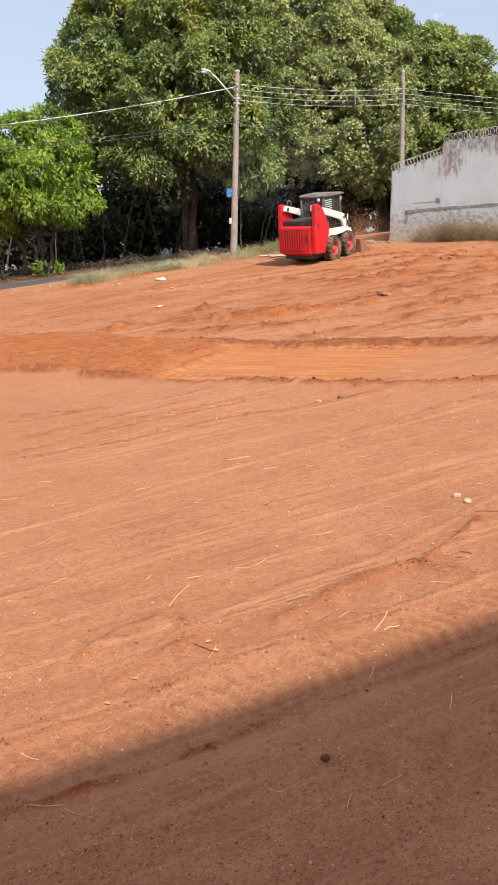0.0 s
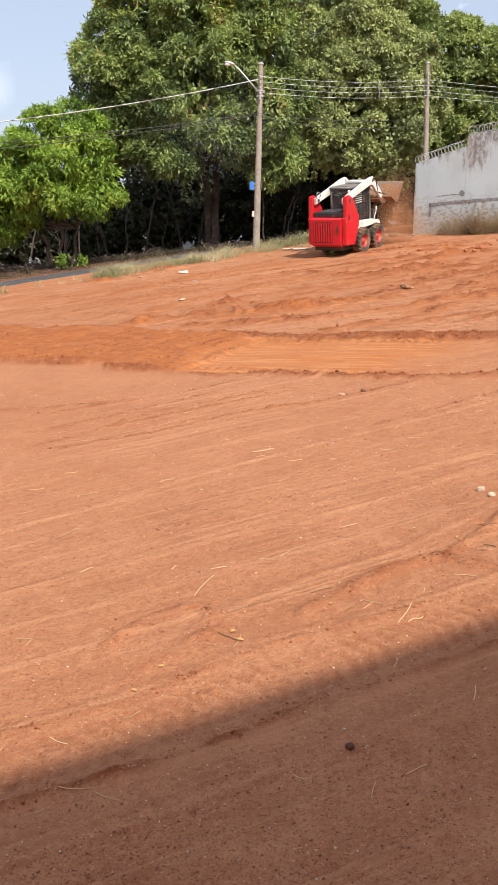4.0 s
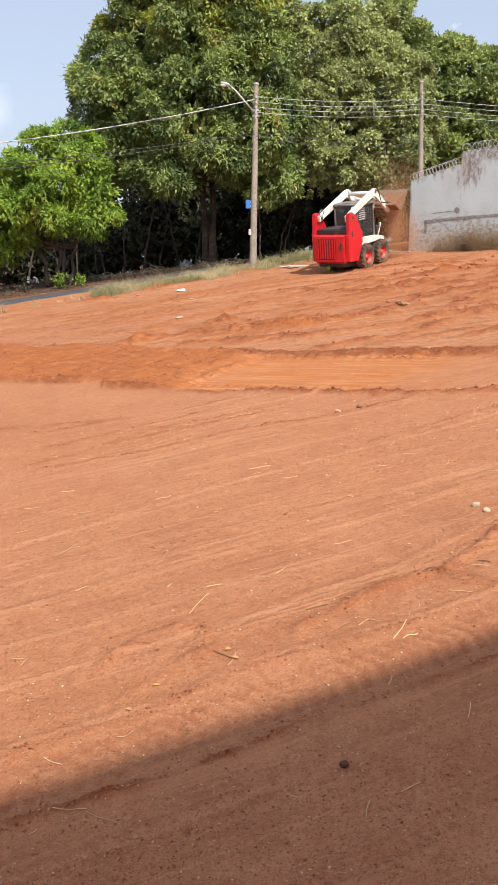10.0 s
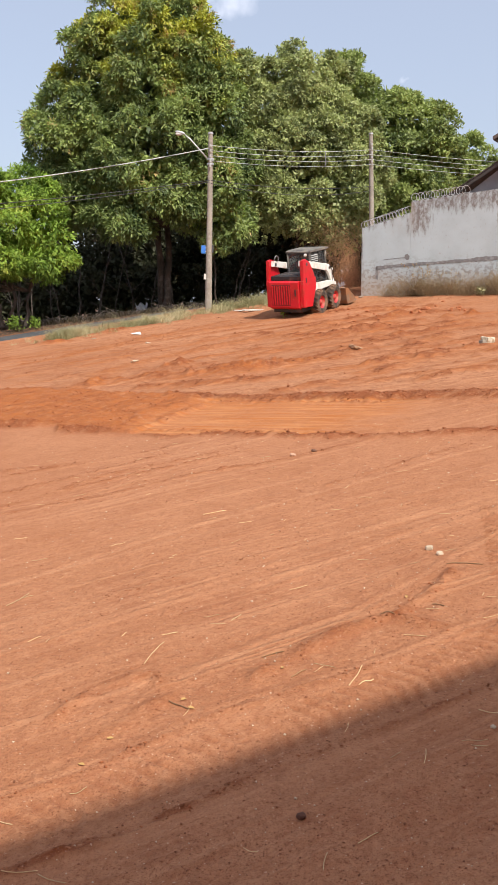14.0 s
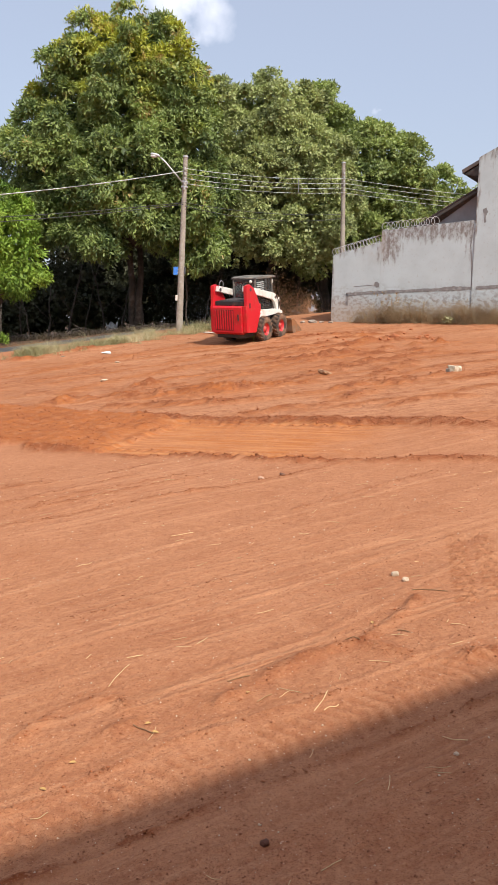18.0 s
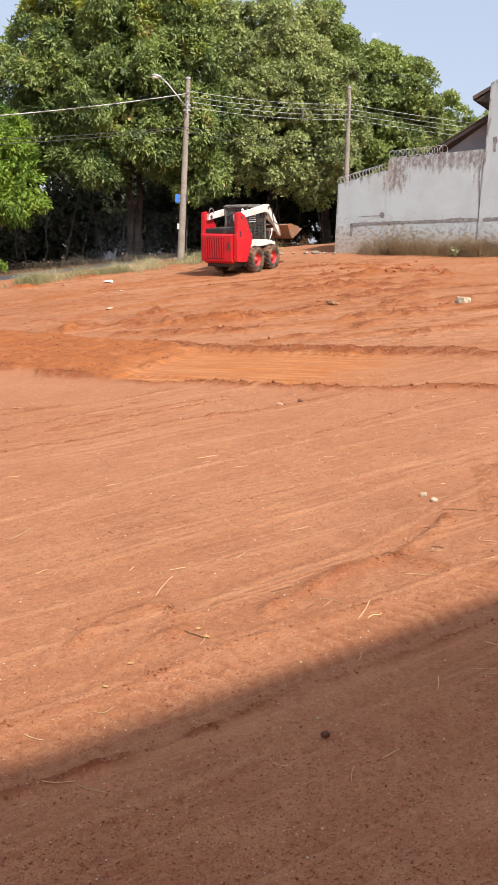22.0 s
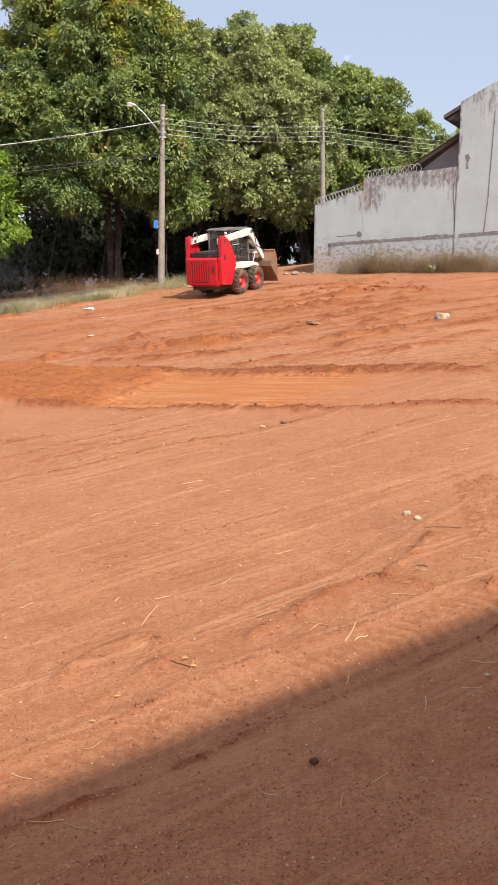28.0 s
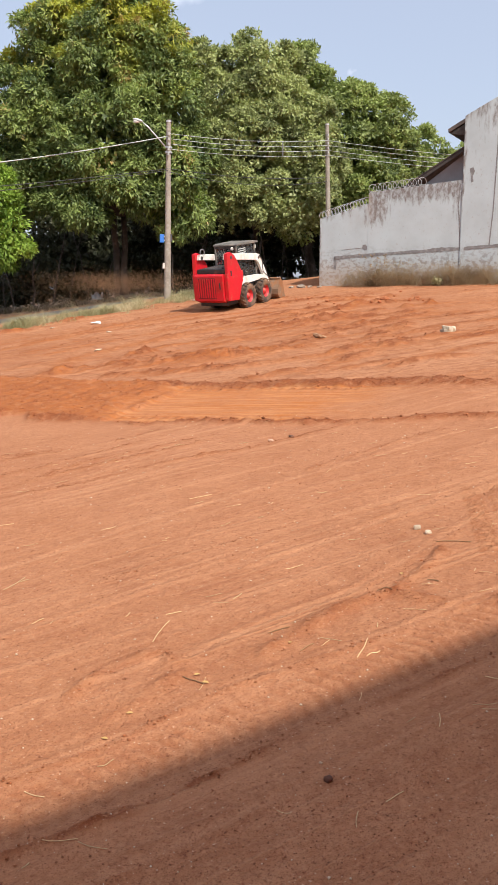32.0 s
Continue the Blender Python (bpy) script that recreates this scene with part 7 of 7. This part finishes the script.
DUST = [
    (smoke_a, [(0, 0.6, 28.0, 4.4, 0), (2.5, -0.4, 28.2, 4.9, 4), (5, -3.0, 30.5, 6.0, 8), (9, -9.0, 37.0, 7.0, 12), (32, -24.0, 46.0, 9.0, 30)]),
    (smoke_b, [(0, 3.0, 37.5, 1.6, 0), (16, 1.5, 33.0, 1.5, 4), (20, -0.6, 29.5, 1.5, 8), (23, -2.7, 29.2, 2.0, 12), (26, -4.2, 29.8, 2.0, 16), (29, -7.0, 33.0, 2.2, 20), (32, -10.0, 38.0, 2.6, 24)]),
    (dust_a, [(0, 3.35, 24.0, 1.35, 0), (2.5, 3.55, 24.1, 1.45, 4), (4.5, 3.65, 24.3, 2.7, 8), (6, 3.7, 24.4, 2.9, 14), (9, 3.75, 24.6, 2.9, 22), (10.5, 3.8, 24.9, 2.6, 26), (12, 3.9, 25.9, 2.6, 30), (16, 4.4, 29.0, 2.0, 36), (20, 4.4, 32.0, 1.4, 40), (32, 2.6, 30.0, 0.9, 46)]),
    (dust_b, [(0, 3.6, 27.2, 2.0, 0), (4.5, 4.2, 27.4, 2.4, 3), (8, 4.3, 27.4, 4.0, 8), (12, 4.2, 27.6, 3.9, 14), (16, 3.6, 28.0, 2.8, 20), (20, 3.2, 28.4, 1.6, 26), (32, 2.6, 29.0, 0.9, 32)]),
    (dust_c, [(0, -1.5, 29.0, 0.5, 0), (20, -2.4, 29.0, 0.5, 3), (26, -2.6, 29.0, 1.0, 6), (29, -2.5, 29.0, 1.8, 8), (32, -2.3, 29.0, 2.2, 12)]),
]


# ---- what moves ----
LOADER_ROWS = [  # seconds, x, y, heading (degrees to the right of straight away), nose up, lean to the right
    (0.0, 2.08, 23.46, 34.4, 8.9, 0.8),
    (0.5, 2.16, 23.46, 34.3, 8.3, 1.0),
    (1.0, 2.22, 23.48, 34.3, 8.0, 1.1),
    (1.5, 2.24, 23.49, 34.1, 7.9, 1.1),
    (2.0, 2.24, 23.51, 33.9, 8.1, 1.1),
    (2.5, 2.24, 23.53, 33.8, 8.3, 1.0),
    (4.5, 2.23, 23.57, 32.6, 8.5, 1.6),
    (5.0, 2.22, 23.57, 33.5, 8.5, 1.5),
    (5.5, 2.22, 23.57, 34.3, 8.5, 1.6),
    (6.0, 2.23, 23.57, 34.9, 8.5, 1.6),
    (6.5, 2.26, 23.59, 35.5, 8.4, 1.7),
    (7.0, 2.31, 23.62, 36.0, 8.4, 1.8),
    (7.5, 2.38, 23.65, 36.1, 8.4, 2.0),
    (8.0, 2.44, 23.64, 35.8, 8.7, 2.0),
    (8.5, 2.47, 23.60, 35.4, 9.0, 1.8),
    (9.0, 2.47, 23.58, 35.0, 9.0, 1.6),
    (9.5, 2.47, 23.58, 34.6, 8.9, 1.3),
    (10.0, 2.47, 23.58, 34.1, 8.9, 1.3),
    (10.5, 2.46, 23.55, 33.8, 9.0, 1.3),
    (11.0, 2.46, 23.52, 33.7, 9.0, 1.3),
    (11.5, 2.46, 23.50, 33.5, 8.8, 1.2),
    (12.0, 2.46, 23.48, 33.4, 8.9, 1.1),
    (12.5, 2.46, 23.46, 33.3, 9.1, 1.1),
    (13.0, 2.45, 23.45, 33.1, 9.4, 1.1),
    (13.5, 2.45, 23.44, 33.0, 9.7, 1.0),
    (15.5, 2.35, 23.42, 32.9, 9.0, 0.6),
    (16.0, 2.25, 23.39, 32.9, 8.7, 0.7),
    (16.5, 2.13, 23.33, 32.9, 8.4, 0.7),
    (17.0, 2.00, 23.27, 33.2, 8.0, 0.7),
    (17.5, 1.86, 23.23, 33.5, 7.6, 0.5),
    (18.0, 1.71, 23.18, 33.7, 7.3, 0.3),
    (18.5, 1.56, 23.11, 34.0, 6.9, 0.2),
    (19.0, 1.44, 23.06, 34.2, 6.7, 0.1),
    (19.5, 1.38, 23.07, 34.3, 6.4, -0.0),
    (20.0, 1.37, 23.12, 34.3, 6.2, -0.1),
    (20.5, 1.36, 23.11, 34.4, 5.9, -0.1),
    (21.0, 1.36, 23.08, 34.6, 5.5, -0.0),
    (21.5, 1.36, 23.08, 34.8, 5.4, -0.0),
    (22.0, 1.36, 23.07, 35.0, 5.4, -0.0),
    (22.5, 1.36, 23.07, 35.1, 5.4, -0.1),
    (23.0, 1.36, 23.05, 35.2, 5.4, -0.1),
    (23.5, 1.36, 23.02, 35.2, 5.3, -0.0),
    (24.0, 1.36, 22.99, 35.3, 5.2, 0.0),
    (24.5, 1.36, 22.96, 35.5, 5.1, 0.0),
    (25.0, 1.36, 22.92, 35.7, 4.9, 0.1),
    (25.5, 1.36, 22.90, 36.0, 4.9, 0.1),
    (26.0, 1.37, 22.89, 36.2, 4.9, 0.0),
    (26.5, 1.36, 22.88, 36.3, 5.0, 0.1),
    (28.5, 1.57, 23.31, 34.5, 6.8, 0.4),
    (29.0, 1.62, 23.31, 35.2, 7.3, 0.4),
    (29.5, 1.64, 23.34, 35.6, 8.0, 0.3),
    (30.0, 1.63, 23.36, 36.0, 9.4, -0.1),
    (30.5, 1.60, 23.36, 36.3, 10.4, -0.3),
    (31.0, 1.60, 23.33, 36.2, 10.1, -0.2),
    (31.5, 1.60, 23.30, 36.2, 9.5, 0.0),
    (32.0, 1.58, 23.28, 36.5, 9.0, 0.1),
]
ARM_ROWS = [  # seconds, arm lift, bucket nose down from level
    (0.0, -14.5, 0),
    (0.5, -15.5, 0),
    (1.0, -16.0, 0),
    (1.5, -12.5, -15),
    (2.0, -9.8, -35),
    (2.5, -5.8, -50),
    (4.5, 20.8, -55),
    (5.0, 28.2, -55),
    (5.5, 30.5, -55),
    (6.0, 30.5, -55),
    (7.0, 30.0, -55),
    (8.0, 29.8, -55),
    (8.5, 25.2, -55),
    (9.0, 25.2, -55),
    (9.5, 19.0, -55),
    (10.0, 18.0, -55),
    (10.5, 13.0, -55),
    (11.0, 11.0, -55),
    (11.5, 6.2, -55),
    (12.0, 4.0, -50),
    (12.5, 1.0, -40),
    (13.0, -6.8, -20),
    (13.5, -9.8, -10),
    (15.5, -13.5, 0),
    (17.0, -13.5, 0),
    (18.0, -12.0, 0),
    (19.0, -12.5, 0),
    (19.5, -9.2, -5),
    (20.0, -5.2, -12),
    (20.5, 1.0, -20),
    (21.0, 5.8, -25),
    (21.5, 6.8, -25),
    (22.5, 6.4, -15),
    (23.0, 6.2, 15),
    (23.5, 6.5, 36),
    (24.0, 6.8, 46),
    (25.0, 6.8, 55),
    (26.0, 7.0, 58),
    (26.5, 7.2, 58),
    (28.5, 2.5, 42),
    (29.0, -0.8, 41),
    (29.5, -2.8, 40),
    (30.0, -4.8, 42),
    (30.5, -5.8, 41),
    (31.0, -6.8, 40),
    (31.5, -6.8, 40),
    (32.0, -6.8, 40),
]


def loader_pose(x, y, head, nose, lean):
    """Stands the loader on its lowest wheels."""
    turn = pose(0, 0, 0, 0, 0, 90 - head) @ pose(0, 0, 0, 0, -nose, 0) @ pose(0, 0, 0, lean, 0, 0)
    up = []
    for wx in (-WB, WB):
        for wy in (-TRACK, TRACK):
            p = turn @ Vector((wx, wy, RW))
            up.append(float(swell(x + p.x, y + p.y)) + RW - p.z)
    return Matrix.Translation((x, y, max(up) - 0.01)) @ turn


def motions():
    walk(loader, [(r[0], loader_pose(*r[1:])) for r in LOADER_ROWS])
    noses = {r[0]: r[4] for r in LOADER_ROWS}
    walk(arm, [(t, Matrix.Translation(ARM_PIVOT) @ pose(0, 0, 0, 0, -a, 0)) for t, a, b in ARM_ROWS])
    walk(bucket, [(t, Matrix.Translation((ARM_REACH + BUCKET_PIN.x, 0, BUCKET_PIN.z)) @ pose(0, 0, 0, 0, b + a + noses[t] - 7, 0)) for t, a, b in ARM_ROWS])
    for w in WHEELS:
        x0 = LOADER_ROWS[0]
        rows = []
        for r in LOADER_ROWS:
            run = (r[1] - x0[1]) * math.sin(radians(r[3])) + (r[2] - x0[2]) * math.cos(radians(r[3]))
            rows.append((r[0], Matrix.Translation(w.location) @ pose(0, 0, 0, 0, math.degrees(run / RW), 0)))
        walk(w, rows)
    for cloud, rows in DUST:
        walk(cloud, [(t, pose(x, y, z, 0, 0, a)) for t, x, y, z, a in rows])


motions()
